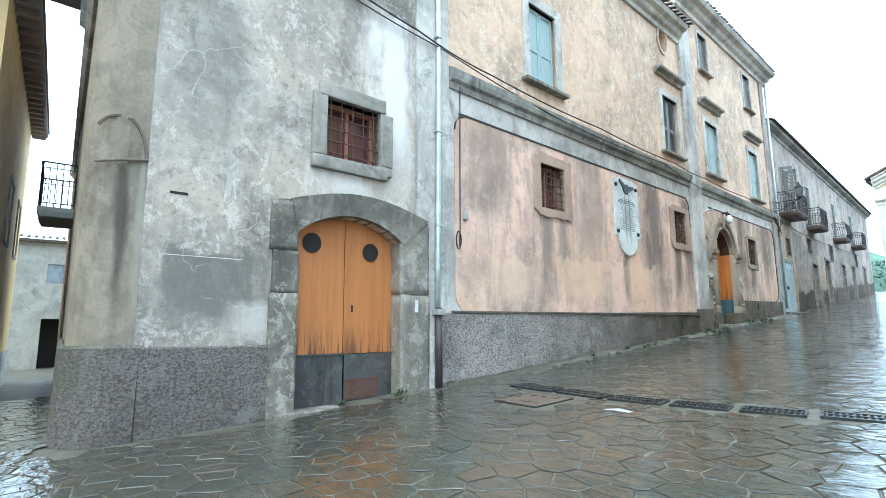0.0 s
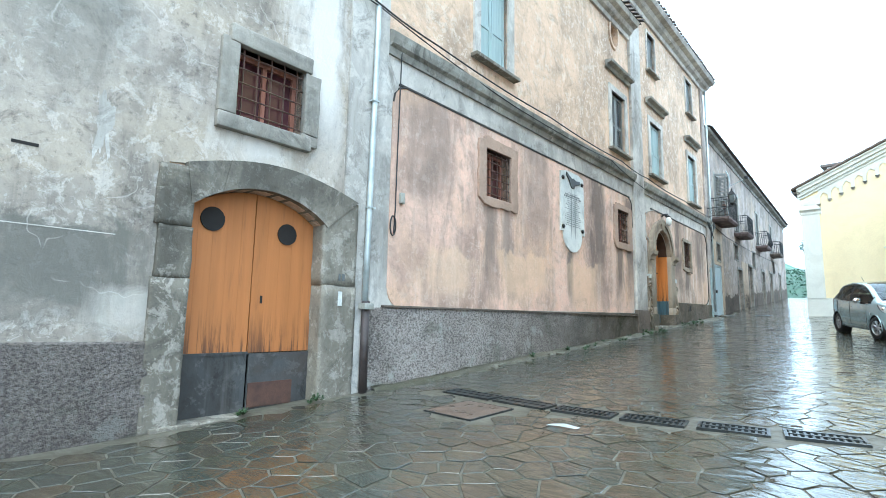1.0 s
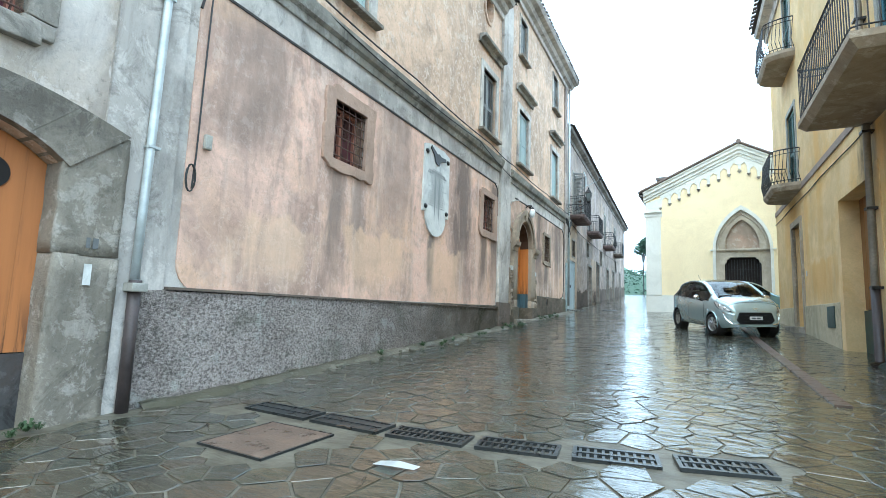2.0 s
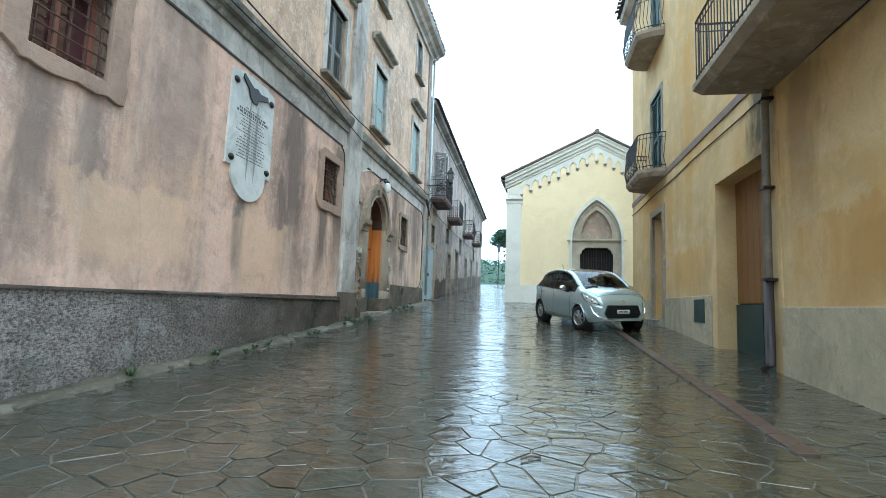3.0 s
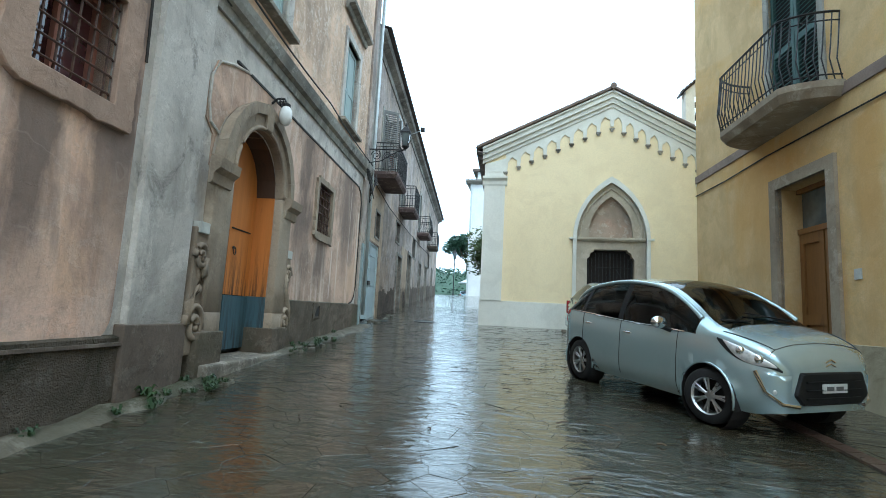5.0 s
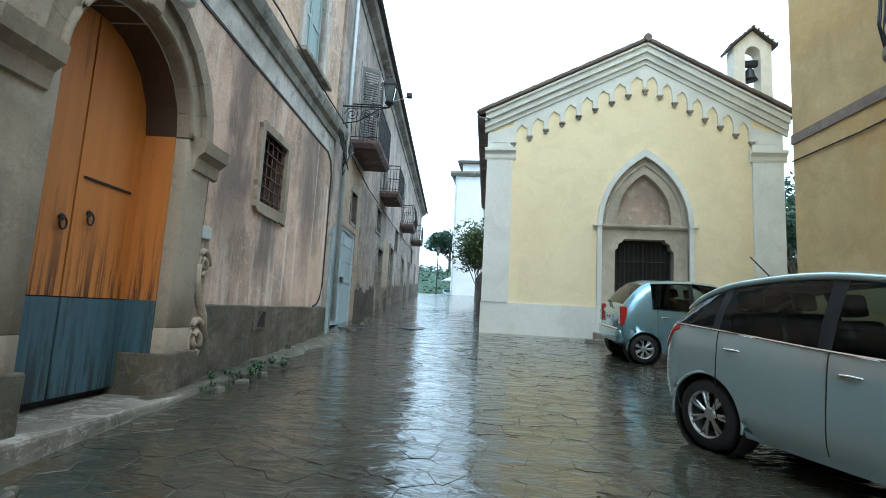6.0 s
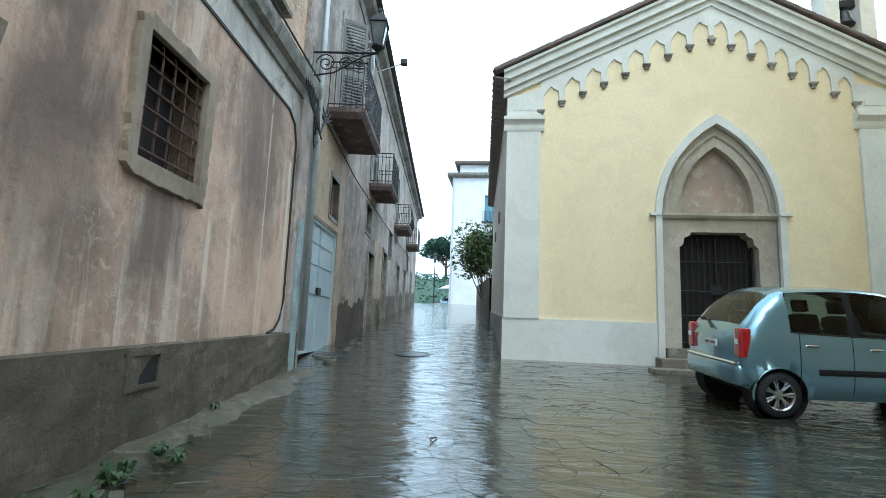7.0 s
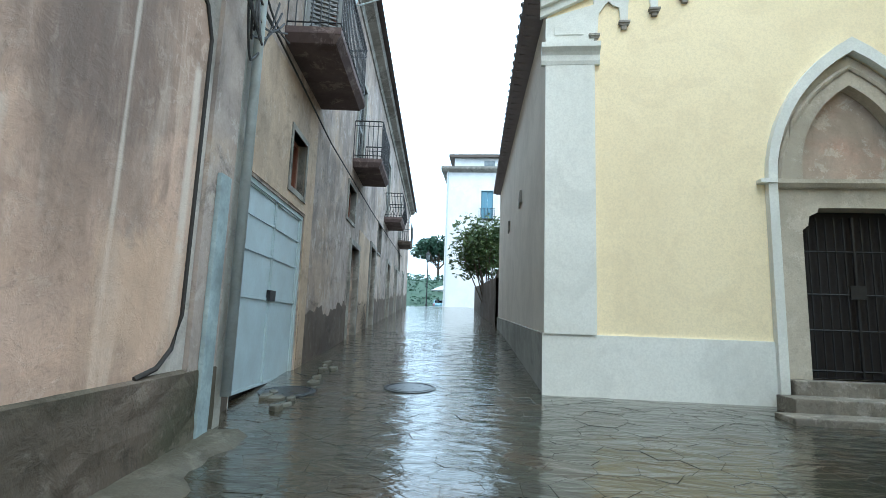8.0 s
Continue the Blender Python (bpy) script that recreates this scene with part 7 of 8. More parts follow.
for s in (1, -1):
    bm = bmesh.new()
    tube(bm, [(2.99, s * 0.755, 0.66), (3.06, s * 0.70, 0.46), (3.16, s * 0.60, 0.36), (3.215, s * 0.44, 0.34)], 0.02, 6)
    part("chrome_trim", bm, CHROME, silver_car, "chrome bumper strip")
    blob("fog_lamp", silver_car, LAMP_CLEAR, (3.10, s * 0.62, 0.47), (0.03, 0.035, 0.035))
bm = bmesh.new()
slab(bm, [(-0.40, 0.35), (0.40, 0.35), (0.50, 0.45), (0.42, 0.67), (-0.42, 0.67), (-0.50, 0.45)], [], -0.04, 0.06)
bevelled(bm, 0.015, 1)
part("grille", bm, TRIM_BLACK, silver_car, "wide black grille", m=pose(3.19, 0, 0, 0, 0, 90))
bm = bmesh.new()
for z in (0.42, 0.50, 0.58):
    box(bm, -0.37, 0.37, -0.055, -0.038, z - 0.006, z + 0.006)
part("grille_bar", bm, TRIM_BLACK, silver_car, m=pose(3.19, 0, 0, 0, 0, 90))
part("number_plate", bevelled(boxes((3.232, 3.245, -0.17, 0.17, 0.47, 0.56)), 0.004, 1), PLATE, silver_car, "white plate with plain dark bars")
part("plate_bar", boxes((3.2455, 3.247, -0.12, -0.02, 0.495, 0.535), (3.2455, 3.247, 0.01, 0.11, 0.495, 0.535)), INK, silver_car)
bm = bmesh.new()
for z in (0.78, 0.82):
    tube(bm, [(3.195, -0.07, z - 0.06), (3.2, 0, z - 0.03), (3.195, 0.07, z - 0.06)], 0.008, 5)
part("badge", bm, CHROME, silver_car, "plain chrome badge")
bm = bmesh.new()
tube(bm, [(2.56, 0.30, 1.12), (2.42, -0.25, 1.20)], 0.009, 5)
tube(bm, [(2.55, -0.30, 1.11), (2.44, -0.62, 1.12)], 0.009, 5)
part("wiper", bm, TRIM_BLACK, silver_car)
part("antenna", tube(bmesh.new(), [(0.0, 0, 1.49), (-0.25, 0, 1.72)], 0.006, 5), TRIM_BLACK, silver_car)

MINI = dict(x=(-0.50, 2.99), base=2.38, r=0.265, arch=0.315, cuts=[-0.42, -0.08, 0.06, 0.74, 0.82, 1.25, 1.75, 2.1],
    width=([-0.50, -0.42, -0.2, 0.3, 1.2, 2.1, 2.6, 2.85, 2.99], [0.64, 0.69, 0.72, 0.74, 0.748, 0.735, 0.69, 0.60, 0.42]),
    belt=([-0.50, -0.3, 0.3, 1.2, 1.9, 2.2, 2.6, 2.85, 2.99], [0.88, 1.02, 0.99, 0.96, 0.94, 0.90, 0.82, 0.70, 0.52]),
    top=([-0.50, -0.46, -0.34, -0.20, -0.05, 0.12, 0.7, 1.2, 1.5, 1.85, 2.12, 2.5, 2.8, 2.99], [0.90, 1.01, 1.19, 1.37, 1.50, 1.545, 1.56, 1.535, 1.44, 1.20, 1.02, 0.93, 0.80, 0.56]),
    roof_w=([-0.50, -0.3, 0.0, 0.8, 1.3, 1.7, 2.05, 2.2, 2.6, 2.85, 2.99], [0.58, 0.58, 0.57, 0.57, 0.575, 0.61, 0.66, 0.64, 0.56, 0.44, 0.30]),
    roof_z=([-0.50, -0.46, -0.34, -0.18, 0.1, 0.8, 1.2, 1.5, 1.85, 2.08, 2.2, 2.6, 2.85, 2.99], [0.89, 0.99, 1.15, 1.32, 1.465, 1.49, 1.46, 1.36, 1.11, 0.97, 0.93, 0.86, 0.72, 0.53]),
    sill=([-0.50, -0.3, 0.4, 2.0, 2.7, 2.99], [0.36, 0.26, 0.22, 0.22, 0.24, 0.30]),
    screen=(1.22, 2.12), rear_glass=(-0.42, -0.08), side_glass=(0.06, 1.92), posts=[(0.74, 0.82)],
    seams=(0.14, 0.78, 1.7), handles=(0.3, 1.0), chrome=False, mirror=(1.62, 1.03), rub=0.55, dark_lips=False, axle=-0.07)
blue_car, _ = car("small_hatchback", "blue-grey boxy small hatchback parked before the chapel steps", on_road(-2.66, 24.52, 5.5) @ Matrix.Scale(0.92, 4), MINI, PAINT_BLUE)
for s in (1, -1):
    bm = bevelled(boxes((-0.515, -0.38, s * 0.60 - 0.085, s * 0.60 + 0.062, 0.68, 1.03)), 0.03)
    tl = part("tail_light", bm, LAMP_RED, blue_car, "upright red tail light")
    part("reversing_lens", boxes((-0.522, -0.51, s * 0.60 - 0.04, s * 0.60 + 0.035, 0.84, 0.90)), LAMP_CLEAR, tl)
    blob("headlight", blue_car, LAMP_CLEAR, (2.78, s * 0.50, 0.74), (0.13, 0.13, 0.10), (0, 10, s * -25))
part("bumper", bevelled(boxes((-0.545, -0.36, -0.655, 0.655, 0.34, 0.60)), 0.06), PAINT_BLUE, blue_car, "rear bumper", smooth=True)
part("bumper_trim", bevelled(boxes((-0.55, -0.48, -0.63, 0.63, 0.595, 0.625)), 0.01, 1), CHROME, blue_car)
part("number_plate", boxes((-0.53, -0.515, -0.16, 0.16, 0.76, 0.85)), PLATE, blue_car, "white plate with plain dark bars")
part("plate_bar", boxes((-0.5315, -0.5302, -0.12, -0.01, 0.79, 0.82), (-0.5315, -0.5302, 0.02, 0.12, 0.79, 0.82)), INK, blue_car)
bm = bmesh.new()
tube(bm, [(-0.50, 0.0, 0.99), (-0.43, 0.28, 1.10), (-0.42, 0.48, 1.10)], 0.012, 5)
part("wiper", bm, TRIM_BLACK, blue_car)
far_car = copy_thing(blue_car, on_road(-12.6, 78, 98) @ Matrix.Scale(0.92, 4))
tagged(far_car, "blue-grey small car parked at the end of the street", "car")

# ---- things on the old house ----
on_wall = lambda u, z, out=0.0: LEFT @ pose(u, -out, z)

# marble plaque
plaque = thing("marble_plaque", on_wall(11.88, 0, 0.008) @ Matrix.Diagonal((1.24, 1, 1, 1)), "white marble memorial plaque with dark bosses and rust streaks", "plaque")
bm = bmesh.new()
pts = [(-0.52, 3.45), (-0.40, 3.45)] + [(0.40 * math.cos(a), 3.42 + 0.46 * math.sin(a)) for a in [math.pi + math.pi * i / 12 for i in range(1, 12)]] + [(0.40, 3.45), (0.52, 3.45), (0.50, 4.95), (0.25, 5.02), (-0.25, 5.02), (-0.50, 4.95)]
slab(bm, pts, [], -0.035, 0.0)
part("slab", bm, MARBLE, plaque, "streaked white marble slab")
for x in (-0.42, 0.42):
    for z in (3.56, 4.80):
        bm = bmesh.new()
        lathe(bm, [(0.055, 0.0), (0.05, 0.02), (0.03, 0.035), (0.005, 0.04)], 14)
        part("boss", bm, BRONZE, plaque, smooth=True, m=pose(x, -0.035, z, 90, 0, 0))
bm = bmesh.new()
slab(bm, [(-0.05, 4.60), (0.05, 4.60), (0.09, 4.70), (0.33, 4.78), (0.30, 4.86), (0.12, 4.83), (0.03, 4.88), (-0.05, 4.85), (-0.14, 4.90), (-0.28, 4.98), (-0.30, 4.90), (-0.16, 4.78), (-0.12, 4.66)], [], -0.06, -0.035)
bevelled(bm, 0.006, 1)
part("ornament", bm, BRONZE, plaque, "dark bronze winged ornament")
for i in range(17):
    z = 4.46 - i * 0.052
    w = random.uniform(0.22, 0.38) if i not in (0, 9) else 0.18
    x = -w
    while x < w:
        l, h = random.uniform(0.02, 0.075), 0.02 if i in (1, 2) else 0.008
        part("word_mark", boxes((x, min(w, x + l), -0.0365, -0.035, z - h, z + h)), INK, plaque)
        x += l + 0.016

STAIN = plaster("grey_green_stain", (0.33, 0.35, 0.34), (0.2, 0.21, 0.2), (0.45, 0.46, 0.45), streak=0.6, seed=89.0, soot=0.2)
for x, w in ((-0.07, 0.028), (0.10, 0.032)):
    bm = bmesh.new()
    slab(bm, [(x - w * 0.3, 4.6), (x - w, 4.1), (x - w * 0.9, 3.7), (x, 3.25), (x + w, 3.7), (x + w * 0.8, 4.2), (x + w * 0.3, 4.6)], [], -0.0358, -0.035)
    part("drip_stain", bm, STAIN, plaque, "dark drip stain")

# zinc downpipe at the joint of the two plasters, brown below
pipe = thing("downpipe", on_wall(5.15, 0, 0.03), "pale zinc downpipe with a dark cast-iron foot", "pipe")
bm = bmesh.new()
tube(bm, [(0.02, -0.05, 10.8), (0.02, -0.05, 5.2), (-0.02, -0.05, 2.4), (-0.03, -0.05, 1.48)], 0.045, 10)
part("pipe", bm, ZINC, pipe, smooth=True)
part("foot_pipe", tube(bmesh.new(), [(-0.03, -0.07, 1.50), (-0.03, -0.07, 0.12)], 0.062, 10), PIPE_BROWN, pipe, "dark cast-iron foot", smooth=True)
part("socket", bevelled(boxes((-0.115, 0.055, -0.16, 0.0, 1.38, 1.47)), 0.012), CEMENT, pipe)
for z in (2.9, 4.6, 6.4, 8.2):
    part("bracket", boxes((-0.06, 0.07, -0.105, 0.03, z, z + 0.025)), ZINC, pipe)

# cables over the string course
def sag(points, drop=0.05, n=8):
    out = []
    for a, b in zip(points, points[1:]):
        for i in range(n):
            f = i / n
            p = Vector(a).lerp(Vector(b), f)
            p.z -= drop * math.sin(math.pi * f)
            out.append(p)
    return out + [Vector(points[-1])]


bm = tube(bmesh.new(), sag([(-0.2, -0.1, 7.15), (2.5, -0.06, 6.75), (4.7, -0.1, 6.35), (6.5, -0.2, 6.08), (10.5, -0.2, 6.03), (14.8, -0.2, 6.03), (17.0, -0.2, 5.98), (21, -0.2, 5.98), (25.2, -0.15, 5.95)]), 0.015, 6)
solo("wall_cable", bm, CABLE, "thick black cable bundle along the string course", "cable", "cables on the facade", m=LEFT)
bm = tube(bmesh.new(), sag([(-0.2, -0.05, 7.05), (2.6, -0.04, 6.55), (5.2, -0.1, 6.22), (9, -0.18, 5.80), (14, -0.2, 5.86), (17.2, -0.12, 5.6)]), 0.012, 5)
solo("wall_cable", bm, CABLE, "thin black cable sagging along the facade", "cable", "cables on the facade", m=LEFT)
bm = tube(bmesh.new(), sag([(5.75, -0.04, 5.75), (5.73, -0.03, 4.0), (5.72, -0.03, 3.0), (5.70, -0.03, 2.6)], 0.0), 0.011, 5)
solo("wall_cable", bm, CABLE, "thin cable drop to a junction box", "cable", "cables on the facade", m=LEFT)
jb_ = thing("junction_box", on_wall(5.85, 3.2, 0.01), "small grey junction box on the wall", "box")
part("case", bevelled(boxes((-0.045, 0.045, -0.06, 0.0, -0.09, 0.09)), 0.012), CEMENT, jb_)
part("cover", bevelled(boxes((-0.036, 0.036, -0.068, -0.059, -0.075, 0.075)), 0.006, 1), CEMENT, jb_)
loop = thing("cable_coil", on_wall(5.66, 2.72, 0.01), "coil of dark cable hanging on the wall", "cable")
part("coil", tube(bmesh.new(), [(0.06 * math.cos(a), -0.03 - 0.006 * i / 10, 0.16 * math.sin(a)) for i, a in enumerate([i * 0.5 for i in range(34)])], 0.009, 5), CABLE, loop)
# tangle of cables at the far corner
for k in range(5):
    bm = tube(bmesh.new(), sag([(24.5 + 0.1 * k, -0.12, 5.9), (25.0 + 0.05 * k, -0.16 - 0.02 * k, 5.4 - 0.1 * k), (25.3, -0.1, 4.9 + 0.25 * k), (25.9 + 0.1 * k, -0.1, 5.9 - 0.06 * k)], 0.15), 0.012, 5)
    solo("wall_cable", bm, CABLE, "loose black cable looping at the house corner", "cable", "cables at the corner", m=LEFT)
# downpipe at the far corner
bm = tube(bmesh.new(), [(25.5, -0.08, 12.3), (25.5, -0.08, 1.75)], 0.05, 9)
solo("downpipe", bm, ZINC, "grey zinc downpipe at the house corner", "pipe", smooth=True, m=LEFT)
bm = boxes((25.38, 25.6, 0.0, 0.4, 0.8, 10.4))
solo("wall_joint", bm, CEMENT, "grey cement strip between the two houses", "wall", kind="structure", m=LEFT)

# wall light over the arched door
lamp = thing("wall_lamp", on_wall(18.80, 4.88, 0.02), "unlit oval white glass lamp on a scrolled dark bracket", "lamp")
part("arm", tube(bmesh.new(), [(0, 0, 0.12), (0, -0.09, 0.2), (0, -0.2, 0.2), (0, -0.24, 0.12)], 0.018, 7), IRON, lamp)
for s in (-1, 1):
    part("scroll", tube(bmesh.new(), [(s * (0.01 + (0.085 - 0.0035 * i) * math.sin(i * 0.42)), -0.16, 0.13 + (0.075 - 0.003 * i) * math.cos(i * 0.42)) for i in range(15)], 0.011, 6), IRON, lamp, "curled iron scroll")
bm = bmesh.new()
lathe(bm, [(0.03, 0.13), (0.062, 0.11), (0.062, 0.075), (0.05, 0.07)], 14)
part("cap", bm, IRON, lamp, m=pose(0, -0.24, 0))
bm = bmesh.new()
lathe(bm, [(0.05, 0.07), (0.085, 0.02), (0.1, -0.06), (0.092, -0.14), (0.06, -0.21), (0.02, -0.235)], 18)
part("globe", bm, MILK_GLASS, lamp, "milky white glass globe", smooth=True, m=pose(0, -0.24, 0))
# small pale plates beside the cart door, with plain marks
for z, mat_ in ((1.52, MARBLE),):
    pl = thing("wall_plate", on_wall(4.66, z, 0.078), "small pale paper notice on the stone jamb", "notice")
    part("sheet", boxes((-0.035, 0.035, -0.004, 0.0, -0.1, 0.1)), mat_, pl)
pl = thing("door_number", on_wall(4.68, 1.82, 0.078), "dark painted marks on the stone jamb", "sign")
part("mark", boxes((-0.06, -0.025, -0.003, 0.0, -0.05, 0.05)), INK, pl)
part("mark", boxes((0.0, 0.05, -0.003, 0.0, -0.05, 0.05)), INK, pl)

# street lantern on a scrolled bracket
lantern = thing("street_lantern", LEFT @ pose(25.15, -0.02, 6.42), "black wrought-iron street lantern on a scrolled wall bracket", "street lamp")
bm = bmesh.new()
tube(bm, [(0, 0.02, 0), (0, -1.05, 0.0)], 0.018, 6)
part("arm", bm, IRON, lantern)
bm = bmesh.new()
for cy, r, s in ((-0.22, 0.16, 1), (-0.52, 0.11, -1), (-0.75, 0.08, 1)):
    tube(bm, [(0, cy + s * r * (1 - i / 34) * math.cos(i * 0.4), -0.18 + r * (1 - i / 34) * math.sin(i * 0.4)) for i in range(30)], 0.011, 5)
tube(bm, [(0, 0, -0.4), (0, -0.35, -0.34), (0, -0.8, -0.06), (0, -1.02, 0.0)], 0.014, 5)
part("scroll", bm, IRON, lantern)
part("wall_plate", boxes((-0.03, 0.03, -0.01, 0.03, -0.45, 0.1)), IRON, lantern)


def lantern_head(parent, x, y, z, s=1.0):
    bm = bmesh.new()
    lathe(bm, [(0.09 * s, 0.0), (0.10 * s, 0.02 * s), (0.17 * s, 0.36 * s)], 4, cap=True)
    g = part("glass", bm, PANE_CLEAR, parent, "four-sided lantern glass", m=pose(x, y, z, 0, 0, 45))
    bm = bmesh.new()
    for i in range(4):
        a = math.pi / 2 * i
        tube(bm, [(0.095 * s * math.cos(a), 0.095 * s * math.sin(a), 0.0), (0.178 * s * math.cos(a), 0.178 * s * math.sin(a), 0.37 * s)], 0.011 * s, 5)
    lathe(bm, [(0.20 * s, 0.36 * s), (0.20 * s, 0.38 * s), (0.10 * s, 0.50 * s), (0.04 * s, 0.56 * s), (0.05 * s, 0.60 * s), (0.01 * s, 0.66 * s)], 4)
    lathe(bm, [(0.03 * s, -0.1 * s), (0.11 * s, -0.03 * s), (0.11 * s, 0.0)], 8)
    part("cage", bm, IRON, g)


lantern_head(lantern, 0, -1.03, 0.12)
# security camera on a long arm
cam_arm = thing("aerial_arm", FAR @ pose(29.6, 0, 8.2), "thin metal arm with a small dark device at its tip", "antenna")
part("arm", tube(bmesh.new(), [(0, 0, 0), (0.1, -0.55, 0.25), (0.2, -1.15, 0.55)], 0.014, 5), ZINC, cam_arm)
part("device", bevelled(boxes((0.13, 0.27, -1.24, -1.08, 0.5, 0.64)), 0.02), IRON, cam_arm)
part("dish", tube(bmesh.new(), [(0, -0.3, -0.1), (0.02, -0.42, 0.25), (0.0, -0.4, 0.7), (-0.03, -0.28, 1.0)], 0.03, 6), ZINC, cam_arm)
chair = thing("folded_chair", FAR @ pose(28.6, -0.45, 6.33), "folded brown garden chair leaning on the balcony", "chair")
part("back", bevelled(boxes((-0.2, 0.2, -0.02, 0.02, 0.35, 1.05)), 0.015), WOOD_FRAME, chair, m=pose(0, 0, 0, -12, 0, 25))
part("frame", tube(bmesh.new(), [(-0.22, 0, 0), (-0.22, 0.1, 0.9), (0.22, 0.1, 0.9), (0.22, 0, 0)], 0.014, 5), ZINC, chair, m=pose(0, 0, 0, 0, 0, 25))

# ---- on the paving ----
def grate(x0, x1, y, z, solid):
    g = thing("drain_grate", pose((x0 + x1) / 2, y, z, 3.0, 0, math.degrees(math.atan2(drain_y(x1) - drain_y(x0), x1 - x0))), "wet cast-iron drain grate set in the paving" if not solid else "wet cast-iron drain cover set in the paving", "drain", "drain grates across the street")
    w = (x1 - x0) / 2
    bm = bmesh.new()
    v = 0.15
    for r in ((-w, w, -v, -v + 0.03), (-w, w, v - 0.03, v), (-w, -w + 0.03, -v + 0.03, v - 0.03), (w - 0.03, w, -v + 0.03, v - 0.03), (-w + 0.03, w - 0.03, -0.012, 0.012)):
        box(bm, *r, -0.02, 0.022)
    part("frame", bm, GRATE, g)
    if solid:
        part("plate", boxes((-w + 0.03, w - 0.03, -v + 0.03, v - 0.03, -0.02, 0.014)), GRATE, g)
    else:
        n = int(2 * w / 0.055)
        bar = boxes((-0.011, 0.011, -v + 0.03, v - 0.03, -0.02, 0.016))
        first = None
        for i in range(1, n):
            mm = pose(-w + 2 * w * i / n, 0, 0)
            first = part("slat", bar, GRATE, g, m=mm) if first is None else twin_part(first, g, mm) and first
        part("pit", boxes((-w + 0.03, w - 0.03, -v + 0.03, v - 0.03, -0.05, -0.021)), DARK, g)
    return g


def drain_y(x):
    return 6.02 + 0.12 * max(0.0, x + 4.4) ** 1.5


xs_ = [-6.05, -5.12, -4.26, -3.48, -2.76, -2.06, -1.36]
for i in range(6):
    x0, x1 = xs_[i] + 0.04, xs_[i + 1] - 0.04
    xm = (x0 + x1) / 2
    ym = drain_y(xm)
    grate(x0, x1, ym, gz(xm, ym) + 0.004, i < 2)
hole = thing("manhole_cover", pose(-4.95, 5.28, gz(-5, 5.28) + 0.012, 2.9, 0, 0), "square manhole cover filled with brown stone", "manhole")
bm = bmesh.new()
slab(bm, rect(-0.38, 0.38, -0.38, 0.38), [rect(-0.368, 0.368, -0.368, 0.368)], -0.007, 0.02)
part("rim", bm, GRATE, hole, m=pose(0, 0, 0, -90, 0, 0))
part("lid", bevelled(boxes((-0.364, 0.364, -0.364, 0.364, -0.02, 0.006)), 0.004, 1), plain("brown_stone_lid", (0.125, 0.088, 0.066), 0.3, 0, 0.5, 5, 0.3), hole, "brown stone filling")
for x, y in ((-7.35, 27.6), (-8.75, 27.0)):
    rm = thing("manhole_cover", on_road(x, y, 90) @ pose(0, 0, -0.010), "round wet cast-iron manhole cover", "manhole")
    bm = bmesh.new()
    lathe(bm, [(0.34, -0.02), (0.34, 0.012), (0.31, 0.014), (0.30, 0.004), (0.28, 0.004), (0.27, 0.012), (0.01, 0.012)], 24)
    part("lid", bm, GRATE, rm)
bm = bmesh.new()
v = [bm.verts.new(p) for p in ((-0.17, -0.03, 0.004), (-0.02, -0.06, 0.02), (0.15, -0.02, 0.006), (0.17, 0.05, 0.012), (0.0, 0.05, 0.03), (-0.15, 0.06, 0.008))]
bm.faces.new((v[0], v[1], v[4], v[5]))
bm.faces.new((v[1], v[2], v[3], v[4]))
bmesh.ops.solidify(bm, geom=bm.faces[:], thickness=0.004)
solo("paper_scrap", bm, PLATE, "crumpled white paper scrap lying on wet stones", "litter", m=pose(-3.66, 5.3, gz(-3.66, 5.3) + 0.016, 0, 0, 10))
random.seed(11)
twig_bm = []
for i in range(46):
    x, y = random.uniform(-6.3, -0.6), random.uniform(4.5, 24)
    bm = bmesh.new()
    l = random.uniform(0.03, 0.10)
    tube(bm, [(-l, 0, 0), (0, random.uniform(-0.02, 0.02), 0.008), (l, random.uniform(-0.02, 0.02), 0)], random.uniform(0.004, 0.009), 4)
    solo("twig", bm, BARK, "small dark wet twig on the paving", "twig", "twigs on the paving", m=pose(x, y, gz(x, y) + 0.018, 0, 0, random.uniform(0, 180)))


def weed(u, out, n=26, size=0.16, name="weed"):
    bm = bmesh.new()
    for i in range(n):
        a, l = random.uniform(0, 2 * math.pi), size * random.uniform(0.4, 1.0)
        d = Vector((math.cos(a), math.sin(a), 0))
        up = random.uniform(0.3, 1.1)
        s = Vector((-d.y, d.x, 0)) * l * 0.16
        p0, p1, p2 = Vector((0, 0, 0)) + d * 0.02, d * l * 0.6 + Vector((0, 0, l * up)), d * l + Vector((0, 0, l * up * 0.7))
        v = [bm.verts.new(p) for p in (p0, p1 - s, p2, p1 + s)]
        bm.faces.new(v)
    p = (LEFT @ pose(u, -out, 0)).translation
    solo(name, bm, LEAF_WEED, "small green weed growing at the wall foot", "weed", "weeds along the wall", m=pose(p.x, p.y, gz(p.x, p.y) + 0.02))


random.seed(4)
for u in (3.25, 3.32, 4.15, 4.3, 4.38, 9.6, 13.2, 15.1, 16.4, 17.1, 20.2, 20.5, 22.7):
    weed(u, random.uniform(0.1, 0.22), size=random.uniform(0.07, 0.14))
for u in (15.8, 16.2, 16.7, 17.2, 19.9, 20.6):
    weed(u, random.uniform(0.3, 0.5), size=random.uniform(0.06, 0.11))

